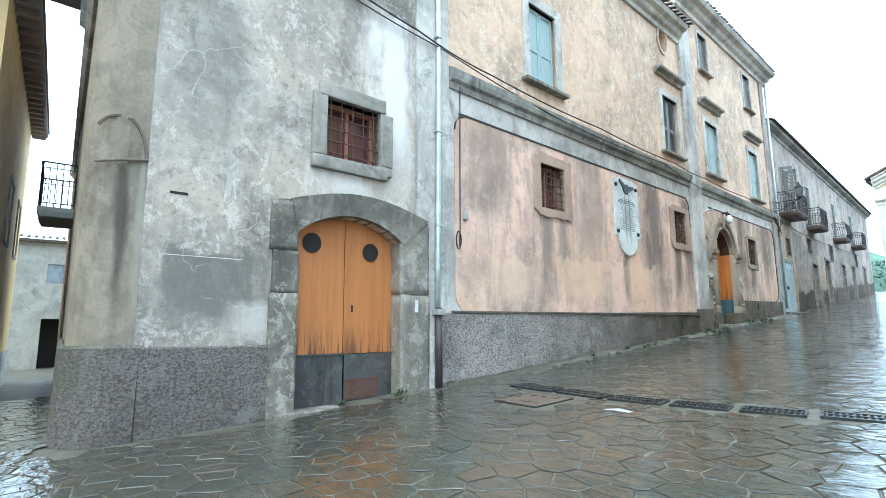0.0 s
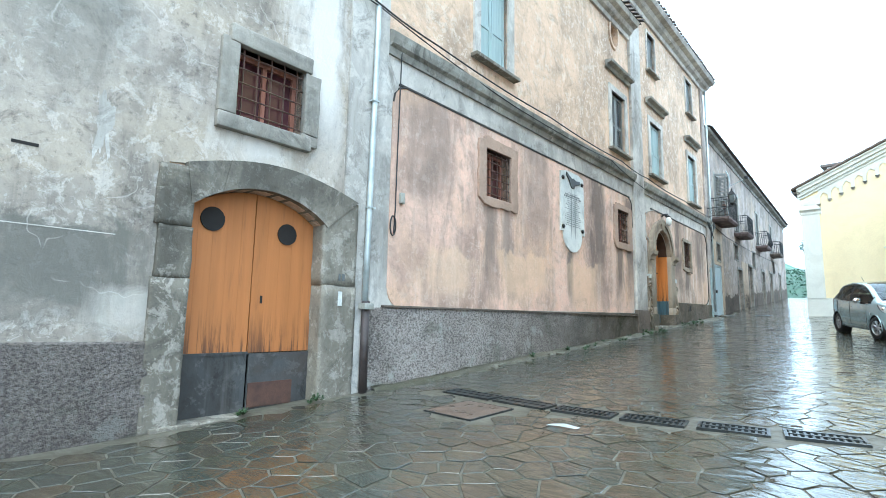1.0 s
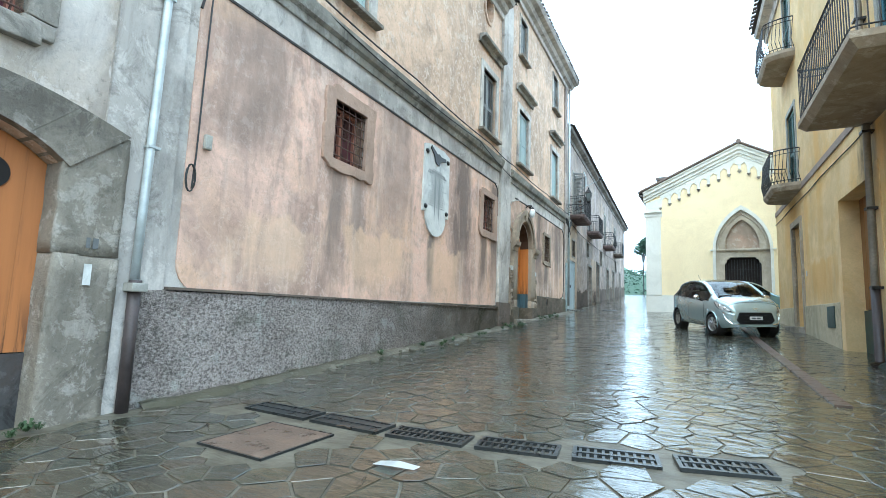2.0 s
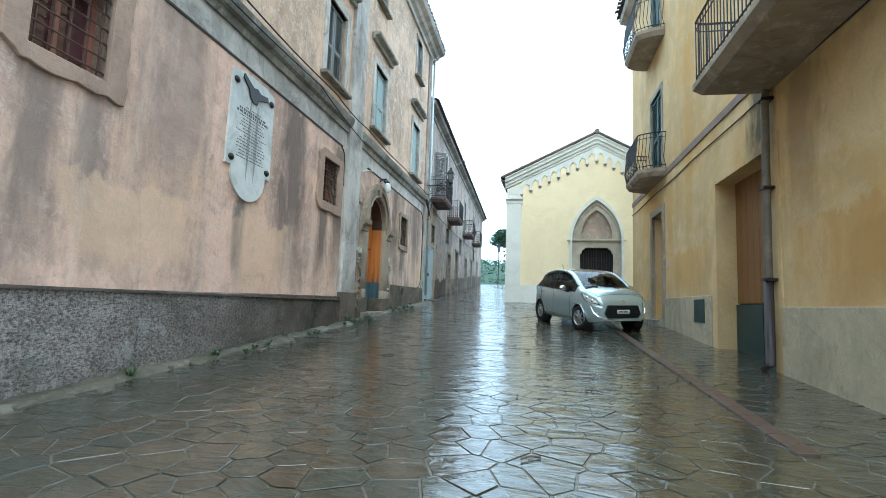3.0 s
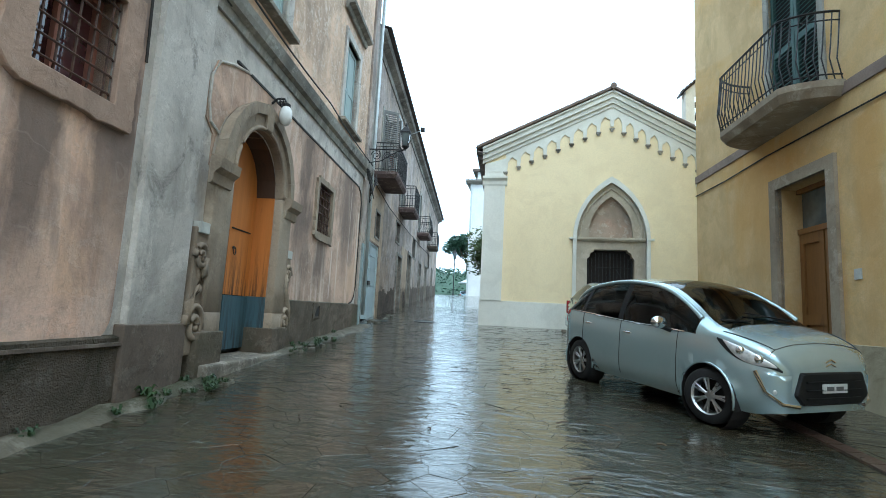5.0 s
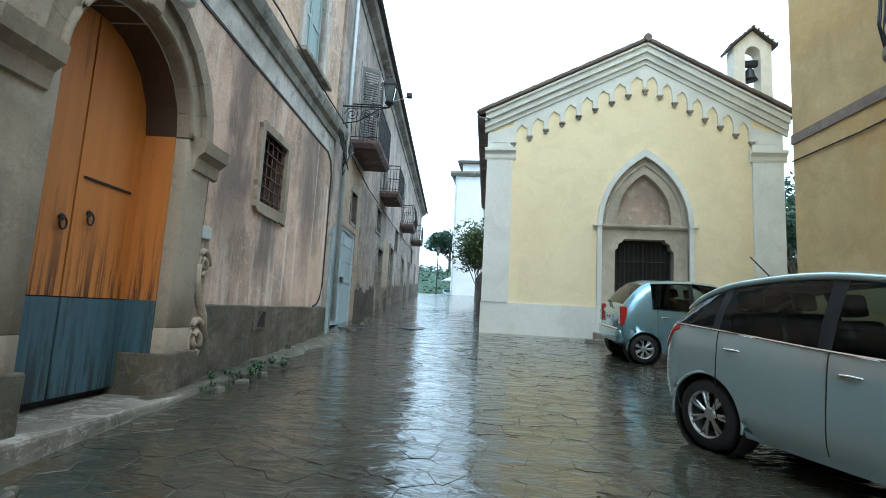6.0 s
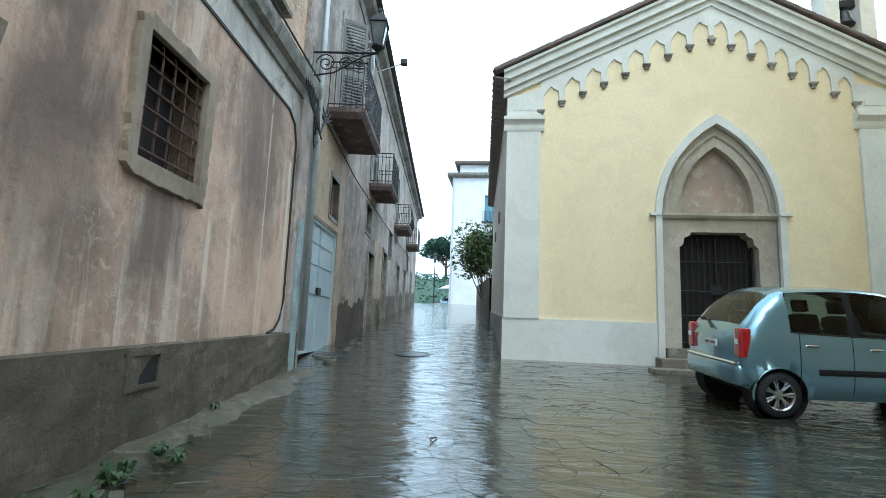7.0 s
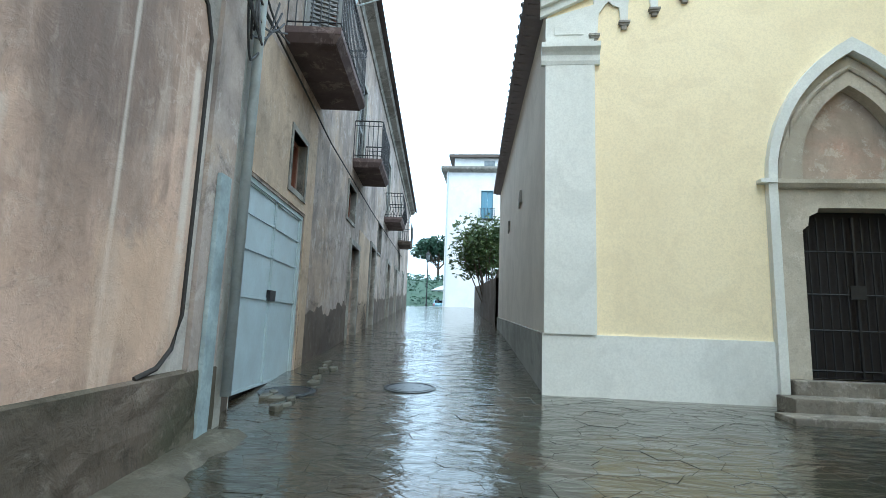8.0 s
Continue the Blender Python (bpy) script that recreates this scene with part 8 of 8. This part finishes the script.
# broken flat stones and moss along the foot of the old house
random.seed(31)
SLABSTONE = plaster("pale_broken_slab", (0.145, 0.135, 0.105), (0.05, 0.048, 0.034), (0.27, 0.26, 0.22), rough=0.45, streak=0.3, relief=0.5, seed=167.0, soot=0.4)
for lo, hi, n in ((8.0, 15.8, 9), (15.9, 17.4, 6), (19.6, 22.6, 9), (25.5, 29.5, 15)):
    for _ in range(n):
        u, out, r = random.uniform(lo, hi), random.uniform(0.22, 0.6), random.uniform(0.03, 0.10)
        ring = [(r * random.uniform(0.7, 1.15) * math.cos(t) * 1.5, r * random.uniform(0.7, 1.15) * math.sin(t)) for t in [2 * math.pi * i / 7 for i in range(7)]]
        bm = bmesh.new()
        h = random.uniform(0.02, 0.05)
        low, mid, top = [[bm.verts.new((x * k, y * k, z)) for x, y in ring] for k, z in ((1.0, -0.03), (1.0, h * 0.7), (0.88, h))]
        for p, q in ((low, mid), (mid, top)):
            for i in range(7):
                bm.faces.new((p[i], p[(i + 1) % 7], q[(i + 1) % 7], q[i]))
        bm.faces.new(top)
        p = ((LEFT if u < 25.4 else FAR) @ pose(u, -out, 0)).translation
        solo("loose_stone", bm, SLABSTONE, "pale broken flat stone lying at the wall foot", "stone", "loose stones along the wall", m=on_road(p.x, p.y, random.uniform(60, 130)) @ pose(0, 0, -0.005, random.uniform(-5, 5), random.uniform(-5, 5)))
for lo, hi, n in ((15.8, 17.5, 12), (19.6, 21.5, 10), (11.0, 15.5, 7)):
    for _ in range(n):
        weed(random.uniform(lo, hi), random.uniform(0.15, 0.6), 34, random.uniform(0.06, 0.13))

# ---- trees and far land ----
def leaf_cloud(bm, centres, n, leaf, flat=1.0):
    for _ in range(n):
        c, r = random.choice(centres)
        d = Vector((random.gauss(0, 1), random.gauss(0, 1), random.gauss(0, 1))).normalized() * r * random.uniform(0.55, 1.0) ** 0.5
        d.z *= flat
        p = Vector(c) + d
        a, b = Vector((random.uniform(-1, 1), random.uniform(-1, 1), random.uniform(-0.6, 0.6))).normalized(), Vector((random.uniform(-1, 1), random.uniform(-1, 1), random.uniform(-1, 1))).normalized()
        s = leaf * random.uniform(0.6, 1.3)
        v = [bm.verts.new(p + q) for q in (a * s, b * s * 0.45, -a * s, -b * s * 0.45)]
        bm.faces.new(v)


def tree(name, at, label, height, crown, leaves, leaf, mat, flat=0.8, trunk_r=0.12, limbs=6, base=0.45):
    root = thing(name, pose(*at), label, "tree")
    bm = bmesh.new()
    bend = [(0, 0, -0.3), (0.04, 0.02, height * 0.25), (-0.03, 0.05, height * base), (0.03, -0.02, height * (base + 0.25))]
    for (a, b), (ra, rb) in zip(zip(bend, bend[1:]), ((1.0, 0.85), (0.85, 0.7), (0.7, 0.35))):
        rings = [[bm.verts.new(Vector(p) + Vector((trunk_r * r * math.cos(2 * math.pi * k / 8), trunk_r * r * math.sin(2 * math.pi * k / 8), 0))) for k in range(8)] for p, r in ((a, ra), (b, rb))]
        for k in range(8):
            bm.faces.new((rings[0][k], rings[0][(k + 1) % 8], rings[1][(k + 1) % 8], rings[1][k]))
    centres = []
    for i in range(limbs):
        a = 2 * math.pi * i / limbs + random.uniform(-0.3, 0.3)
        z0 = height * (base + random.uniform(-0.05, 0.2))
        tip = Vector((crown * 0.62 * math.cos(a), crown * 0.62 * math.sin(a), height * random.uniform(0.68, 0.92)))
        tube(bm, [(0, 0, z0), (tip * 0.5 + Vector((0, 0, z0 * 0.4))), tip], trunk_r * 0.3, 5)
        centres += [(tip, crown * random.uniform(0.3, 0.5)), (tip * 0.72 + Vector((0, 0, height * 0.2)), crown * random.uniform(0.3, 0.42))]
    centres.append((Vector((0, 0, height * 0.88)), crown * 0.5))
    part("trunk", bm, BARK, root)
    bm = bmesh.new()
    leaf_cloud(bm, centres, leaves, leaf, flat)
    part("crown", bm, mat, root, "leafy crown")
    return root


random.seed(21)
tree("citrus_tree", (-6.70, 46.5, gz(-6, 46) - 0.1), "citrus tree with yellowing leaves behind the garden wall", 4.4, 1.9, 6400, 0.13, LEAF, 1.35, 0.1, 14, 0.08)
tree("pine_tree", (-16.6, 112, 3.9), "far umbrella pine with a flat dark crown", 14.6, 5.0, 5200, 0.42, LEAF_PINE, 0.5, 0.35, 11, 0.6)
for x, y, z, h, c, mat in ((6.3, 36.2, 1.9, 5.0, 2.3, LEAF_PINE), (9.3, 41.5, 2.0, 7.2, 2.9, LEAF_PINE), (12.2, 44.0, 2.0, 7.6, 3.0, LEAF), (6.6, 44.5, 2.0, 6.2, 2.4, LEAF_PINE)):
    tree("garden_tree", (x, y, z), "dense green garden tree beside the chapel", h, c, 3600, 0.16, mat, 0.95, 0.14, 9, 0.15)
# balustrade in the garden
bal = thing("balustrade", pose(6.2, 38.0, 5.15), "weathered white garden balustrade", "balustrade")
part("rail", bevelled(boxes((0, 6.2, -0.1, 0.1, 0.58, 0.68)), 0.015), CREAM_TRIM, bal)
part("plinth", bevelled(boxes((0, 6.2, -0.1, 0.1, 0.0, 0.08)), 0.015), CREAM_TRIM, bal)
bm = bmesh.new()
lathe(bm, [(0.05, 0.08), (0.035, 0.13), (0.062, 0.24), (0.055, 0.31), (0.03, 0.42), (0.035, 0.51), (0.052, 0.58)], 10)
first = None
for i in range(30):
    mm = pose(0.12 + i * 0.205, 0, 0)
    first = part("baluster", bm, CREAM_TRIM, bal, smooth=True, m=mm) if first is None else (twin_part(first, bal, mm), first)[1]
solo("garden_wall", boxes((5.4, 13.0, 37.8, 38.2, 1.2, 5.15)), FARPLASTER, "retaining wall under the balustrade, grown over with ivy", "wall", kind="structure")
bm = bmesh.new()
leaf_cloud(bm, [((x * 0.5 + 5.6, 37.75, 1.9 + 0.55 * k), 0.5) for x in range(15) for k in range(6)], 5200, 0.11, 1.0)
ivy = solo("ivy", bm, LEAF, "thick green ivy hanging over the retaining wall", "ivy", kind="stuff")
# green bank across the street end, parasol before it
bm = bmesh.new()
grid = []
for j in range(9):
    grid.append([bm.verts.new((-40 + 1.3 * i, 92 + 2.2 * j, 3.4 + (6.3 + 0.9 * noise.noise((i * 0.35, 5, 0)) + 0.5 * noise.noise((i * 1.1, j, 2))) * math.sin(min(1, j / 6) * math.pi / 2))) for i in range(31)])
for a, b in zip(grid, grid[1:]):
    for i in range(30):
        bm.faces.new((a[i], a[i + 1], b[i + 1], b[i]))
bank = thing("green_bank", pose(0, 0, 0), "bank of hazy green bushes closing the street end", "bushes", kind="stuff")
part("slope", bm, foliage("bank_green", (0.06, 0.11, 0.07), (0.06, 0.11, 0.07)), bank, smooth=True)
bm = bmesh.new()
leaf_cloud(bm, [(grid_p, 1.2) for grid_p in [(-40 + 1.3 * i, 93 + 2.2 * j, 4.0 + 5.8 * math.sin(min(1, j / 6) * math.pi / 2)) for i in range(31) for j in range(1, 7)]], 7000, 0.33, 0.8)
part("leaves", bm, LEAF_PINE, bank)
par = thing("parasol", pose(-12.3, 80, gz(-12.3, 80)), "pale open parasol on a dark pole at the street end", "parasol")
part("pole", lathe(bmesh.new(), [(0.25, 0.0), (0.25, 0.08), (0.04, 0.12), (0.035, 3.0)], 10), IRON, par)
bm = bmesh.new()
lathe(bm, [(1.5, 2.45), (1.5, 2.5), (0.75, 2.82), (0.02, 3.1)], 8)
part("canopy", bm, PLATE, par, "pale canvas canopy")
# distant hill
bm = bmesh.new()
cols, rws = 60, 8
grid = []
for j in range(rws + 1):
    row = []
    for i in range(cols + 1):
        x = -420 + 840 * i / cols
        f = j / rws
        h = 30 + 14 * math.sin(i * 0.35) + 9 * math.sin(i * 0.9 + 1) + 5 * noise.noise((i * 0.4, 3, 0))
        row.append(bm.verts.new((x, 330 + 120 * f, 1 + h * math.sin(f * math.pi / 2) ** 1.2 + 2 * noise.noise((i * 0.8, j * 0.9, 1)))))
    grid.append(row)
for a, b in zip(grid, grid[1:]):
    for i in range(cols):
        bm.faces.new((a[i], a[i + 1], b[i + 1], b[i]))
HILL = plain("hazy_green_hill", (0.13, 0.20, 0.15), 0.95, 0, 0.35, 0.05, 0, spec=0.1)
solo("hill", bm, HILL, "hazy green hill in the distance", "hill", kind="structure", smooth=True)
# far lamp post
post = thing("lamp_post", pose(-12.9, 70, 3.8), "black lamp post with a lantern head at the street end", "street lamp")
part("post", lathe(bmesh.new(), [(0.14, 0), (0.12, 0.4), (0.06, 0.6), (0.05, 4.6)], 10), IRON, post)
lantern_head(post, 0, 0, 4.7, 1.6)

# ---- lane beside the old house, and an unseen house added to close the back ----
def lane_window(parent, x, z0, z1, half, y):
    bm = bmesh.new()
    slab(bm, rect(x - half - 0.09, x + half + 0.09, z0 - 0.09, z1 + 0.09), [rect(x - half, x + half, z0, z1)], -0.03, 0.02)
    w = part("window", bm, CEMENT, parent, "small dark window", m=pose(0, y, 0, 0, 0, 180) @ pose(-2 * x, 0, 0))
    part("pane", boxes((x - half, x + half, 0.0, 0.012, z0, z1)), PANE_CLEAR, w)


# ochre house across the lane: only its flank and its deep eaves show
lane_house = thing("lane_house", pose(0, 0, 0), "ochre house with deep dark eaves beside the lane", "house")
part("wall", boxes((-19.9, -11.0, -9.0, -1.12, -1.2, 7.3)), OCHRE, lane_house, "ochre plaster flank wall")
part("dado", boxes((-19.92, -10.98, -1.12, -1.09, -1.2, 0.55)), CEMENT, lane_house, "grey cement dado")
bm = boxes((-20.4, -10.5, -9.4, -0.72, 7.3, 7.42))
for i in range(24):
    box(bm, -20.3 + i * 0.41, -20.18 + i * 0.41, -1.12, -0.76, 7.18, 7.3)
part("eaves", bm, EAVE_WOOD, lane_house, "dark boarded eaves with rafter ends")
bm = bmesh.new()
v = [bm.verts.new(p) for p in ((-20.45, -0.68, 7.43), (-10.45, -0.68, 7.43), (-10.45, -5.0, 9.1), (-20.45, -5.0, 9.1), (-20.45, -9.45, 7.43), (-10.45, -9.45, 7.43))]
bm.faces.new((v[3], v[2], v[1], v[0]))
bm.faces.new((v[4], v[5], v[2], v[3]))
bmesh.ops.solidify(bm, geom=bm.faces[:], thickness=0.08)
part("roof", bm, TILE, lane_house, "clay tile roof")
lane_window(lane_house, -15.5, 3.2, 4.6, 0.45, -1.12)
lane_window(lane_house, -18.4, 3.2, 4.6, 0.45, -1.12)

# low grey house across the end of the lane, with an open dark garage
lane_end = thing("lane_end_house", pose(-30.0, 0, 0, 0, 0, 90), "low grey plaster house with a dark garage mouth closing the lane", "house")
bm = bmesh.new()
slab(bm, [(-7.0, -1.4), (-0.6, -1.4), (-0.6, 1.55), (0.5, 1.55), (0.5, -1.4), (9.0, -1.4), (9.0, 5.1), (-7.0, 5.1)], [rect(-0.55, 0.35, 3.2, 4.1)], 0.0, 0.4)
part("wall", bm, CEMENT, lane_end, "grey stained plaster wall")
part("wall", boxes((-7.0, 9.0, 5.0, 5.4, -1.4, 5.1), (-7.0, -6.6, 0.4, 5.0, -1.4, 5.1), (8.6, 9.0, 0.4, 5.0, -1.4, 5.1)), CEMENT, lane_end, "plain rear and end walls")
# a black sheet paints the shade inside the garage
part("garage_mouth", boxes((-0.75, 0.95, 0.9, 1.0, -1.4, 1.55)), DARK, lane_end, "black sheet painted as the unlit garage interior")
part("window", boxes((-0.55, 0.35, 0.2, 0.25, 3.2, 4.1)), PANE_CLEAR, lane_end)
bm = boxes((-7.3, 9.3, -0.3, 5.6, 5.1, 5.22))
tile_row(bm, -7.2, 9.2, 0.45, 5.24)
part("roof", bm, TILE, lane_end, "clay tile roof")

# balconies and string courses on the flank of the old house, in the lane
FLANK = LEFT.inverted() @ pose(-7.955, 0.095, 0)
for z, o in ((5.75, 0.12), (10.75, 0.3)):
    bm = bmesh.new()
    profile_run(bm, [(-0.02, z), (o * 0.4, z), (o, z + 0.12), (o, z + 0.24), (-0.02, z + 0.28)], -11.2, 0.2)
    part("string_course", bm, MOULD, old_house, "sooty projecting string course along the lane", m=FLANK)
part("balcony_door", boxes((-6.4, -5.6, -0.02, 0.03, 3.75, 5.6)), SHUTTER_GREY, old_house, "grey shuttered balcony door", m=FLANK)
railing_balcony(old_house, -6.8, -5.2, 0.62, 3.7, CEMENT, label="small cement balcony with black railing", bars=6).matrix_local = FLANK
for x0, z in ((-3.2, 7.1), (-7.4, 7.1)):
    part("shutter", boxes((x0, x0 + 0.9, -0.03, 0.02, z, z + 1.5)), RUST, old_house, "red-brown closed shutter", m=FLANK)
# never in view: added to close the back and fill reflections
rear_house = thing("rear_house", pose(0, 0, 0), "unseen ochre house added behind for reflections", "house")
part("wall", boxes((-14.0, 12.0, -22.0, -14.0, -1.2, 9.0)), OCHRE, rear_house)
part("roof", boxes((-14.3, 12.3, -22.3, -13.5, 9.0, 9.3)), TILE, rear_house)

# ---- flagstones: irregular pieces with pale joints, last in the file ----
def wall_x(y):
    return -6.541 - 0.0873 * y if y < 25.6 else -6.031 - 0.115 * y


def right_x(y):
    return 8.0 if y < 7 else (1.57 - 0.0955 * y if y < 23.2 else (3.0 if y < 27.6 else -5.6 - 0.046 * (y - 27.6)))


rng = np.random.default_rng(5)
seeds = []
taken = {}
for _ in range(42000):
    x, y = rng.uniform(-14, 8), rng.uniform(-4, 37)
    least = rng.uniform(0.13, 0.30)
    key = (int(x // 0.5), int(y // 0.5))
    if all((x - a) ** 2 + (y - b) ** 2 > least * least for i in (-1, 0, 1) for j in (-1, 0, 1) for a, b in taken.get((key[0] + i, key[1] + j), ())):
        taken.setdefault(key, []).append((x, y))
        seeds.append((x, y))
seeds = np.array(seeds)


def clip(poly, nx, ny, d):
    """The part of the polygon where nx*x + ny*y <= d."""
    out = []
    for i in range(len(poly)):
        a, b = poly[i], poly[(i + 1) % len(poly)]
        fa, fb = nx * a[0] + ny * a[1] - d, nx * b[0] + ny * b[1] - d
        if fa <= 0:
            out.append(a)
        if (fa < 0 < fb) or (fb < 0 < fa):
            t = fa / (fa - fb)
            out.append((a[0] + t * (b[0] - a[0]), a[1] + t * (b[1] - a[1])))
    return out


cells = {}
for k, (x, y) in enumerate(seeds):
    key = (int(x // 1.0), int(y // 1.0))
    cells.setdefault(key, []).append(k)


def sunk(y):
    """How far the joints are filled: open low down the street, nearly flush further up."""
    return min(1.0, max(0.0, (y - 7.0) / 5.0))


def stone_outline(k):
    x, y = seeds[k]
    poly = [(x - 0.7, y - 0.7), (x + 0.7, y - 0.7), (x + 0.7, y + 0.7), (x - 0.7, y + 0.7)]
    for ax in range(int(x // 1) - 2, int(x // 1) + 3):
        for ay in range(int(y // 1) - 2, int(y // 1) + 3):
            for o in cells.get((ax, ay), ()):
                if o == k:
                    continue
                dx, dy = seeds[o] - seeds[k]
                l = math.hypot(dx, dy)
                if l > 1.2:
                    continue
                poly = clip(poly, dx / l, dy / l, (dx * (x + dx / 2) + dy * (y + dy / 2)) / l - (0.009 - 0.007 * sunk(y)))
                if len(poly) < 3:
                    return None
    return poly


def stone_mesh(bm, poly, cx, cy, lift, tilt):
    """A flag with a chamfered rim; its top lies a little uneven."""
    def z(x, y, d):
        return gz(x, y) + lift - d + tilt[0] * (x - cx) + tilt[1] * (y - cy)
    inset = 0.97 + 0.02 * sunk(cy)
    top = [bm.verts.new((cx + (x - cx) * inset - bm_off[0], cy + (y - cy) * inset - bm_off[1], z(x, y, 0) - bm_off[2])) for x, y in poly]
    rim = [bm.verts.new((x - bm_off[0], y - bm_off[1], z(x, y, 0.004 - 0.0025 * sunk(cy)) - bm_off[2])) for x, y in poly]
    bm.faces.new(top)
    for i in range(len(poly)):
        j = (i + 1) % len(poly)
        bm.faces.new((rim[i], rim[j], top[j], top[i]))


# even the stones out a little: each seed moves half way to its stone's middle
moved = seeds.copy()
for k in range(len(seeds)):
    if seeds[k][1] < 36.5 and wall_x(seeds[k][1]) - 0.6 < seeds[k][0] < right_x(seeds[k][1]) + 0.6:
        poly = stone_outline(k)
        if poly:
            moved[k] = 0.62 * seeds[k] + 0.38 * np.mean(poly, axis=0)
seeds = moved
cells = {}
for k, (x, y) in enumerate(seeds):
    cells.setdefault((int(x // 1.0), int(y // 1.0)), []).append(k)
near, rest = [], []
for k, (x, y) in enumerate(seeds):
    if y > 36 or x < wall_x(y) + 0.25 or x > right_x(y) - 0.1:
        if not (y < 0 and -13.5 < x < 7.5):
            continue
    if abs(y - drain_y(x)) < 0.3 and -6.2 < x < -1.25:
        continue
    if abs(x + 4.95) < 0.55 and abs(y - 5.28) < 0.55:
        continue
    if (-2.9 - 1.6 < x + 0.2 < 0.9) and y > 27.3:
        continue
    poly = stone_outline(k)
    if poly is None or len(poly) < 4:
        continue
    d = math.hypot(x + 3.9, (y - 5.2) * 0.9)
    (near if -7.5 < x < 0 and 2.0 < y < 9.5 and d < 3.9 else rest).append((d, k, poly))
near.sort(key=lambda r: r[0])
rest += near[295:]
near = near[:295]
paving_ob = thing("pavement", pose(0, 0, 0), "wet irregular flagstone paving in brown and green-grey", "paving", kind="structure")
for d, k, poly in near:
    cx, cy = seeds[k]
    bm_off = (cx, cy, gz(cx, cy))
    bm = bmesh.new()
    stone_mesh(bm, poly, cx, cy, 0.008 + rng.uniform(-0.003, 0.004), rng.uniform(-0.012, 0.012, 2))
    part("flagstone", bm, FLAG, paving_ob, m=pose(*bm_off))
bm_off = (0, 0, 0)
bm = bmesh.new()
for d, k, poly in rest:
    cx, cy = seeds[k]
    stone_mesh(bm, poly, cx, cy, 0.008 - 0.005 * sunk(cy) + rng.uniform(-0.0015, 0.002), rng.uniform(-0.008, 0.008, 2))
far_flags = part("flagstones", bm, FLAG_FAR, paving_ob)
tagged(far_flags, kind="stuff")

# line of narrow reddish setts beside the yellow house
random.seed(8)
line = thing("sett_line", pose(0, 0, 0), "single line of narrow wet reddish setts in the paving", "paving", kind="structure")
RED_SETT = plain("wet_reddish_sett", (0.088, 0.056, 0.041), 0.34, 0, 0.5, 6, 0.3)
y = 9.2
while y < 20.5:
    l = random.uniform(0.2, 0.34)
    x = 0.17 - 0.0955 * (y + l / 2) + random.uniform(-0.008, 0.008)
    bm = bevelled(boxes((-0.08, 0.08, -l / 2 + 0.002, l / 2 - 0.002, -0.03, 0.016)), 0.004, 1)
    part("sett", bm, RED_SETT, line, m=on_road(x, y + l / 2, 95.5) @ pose(0, 0, -0.006, 0, 0, -90))
    y += l

# cement fillet at the foot of the old house
bm = bmesh.new()
us = [5.3 + i * 0.1 for i in range(120)] + [17.25] + [19.85 + i * 0.1 for i in range(54)] + [25.3]
prev = None
for u in us:
    w = 0.24 + 0.006 * u + 0.22 * noise.noise((u * 0.9, 0, 0)) + 0.14 * noise.noise((u * 3.3, 1, 0))
    p = (LEFT @ pose(u, -w, 0)).translation
    g = gz(p.x, p.y)
    wall_z = g + 0.05 + 0.04 * noise.noise((u * 2.3, 2, 0))
    row = [bm.verts.new((u, 0.0, wall_z)), bm.verts.new((u, -0.12, wall_z + 0.03 * noise.noise((u * 5, 3, 0)))), bm.verts.new((u, -w * 0.45, g + 0.06 + 0.04 * noise.noise((u * 4.1, 5, 0)))), bm.verts.new((u, -w * 0.75, g + 0.045 + 0.035 * noise.noise((u * 6.3, 7, 0)))), bm.verts.new((u, -w, g - 0.005))]
    if prev:
        for i in range(4):
            bm.faces.new((prev[i], row[i], row[i + 1], prev[i + 1]))
    prev = row
bmesh.ops.recalc_face_normals(bm, faces=bm.faces[:])
WETCEMENT = plaster("wet_pale_cement", (0.135, 0.118, 0.086), (0.045, 0.045, 0.028), (0.27, 0.25, 0.205), rough=0.5, streak=0.5, relief=0.9, warm=(0.06, 0.062, 0.032), seed=71.0, soot=0.5)
solo("gutter", bm, WETCEMENT, "pale worn cement strip at the wall foot", "gutter", kind="structure", smooth=True, m=LEFT)
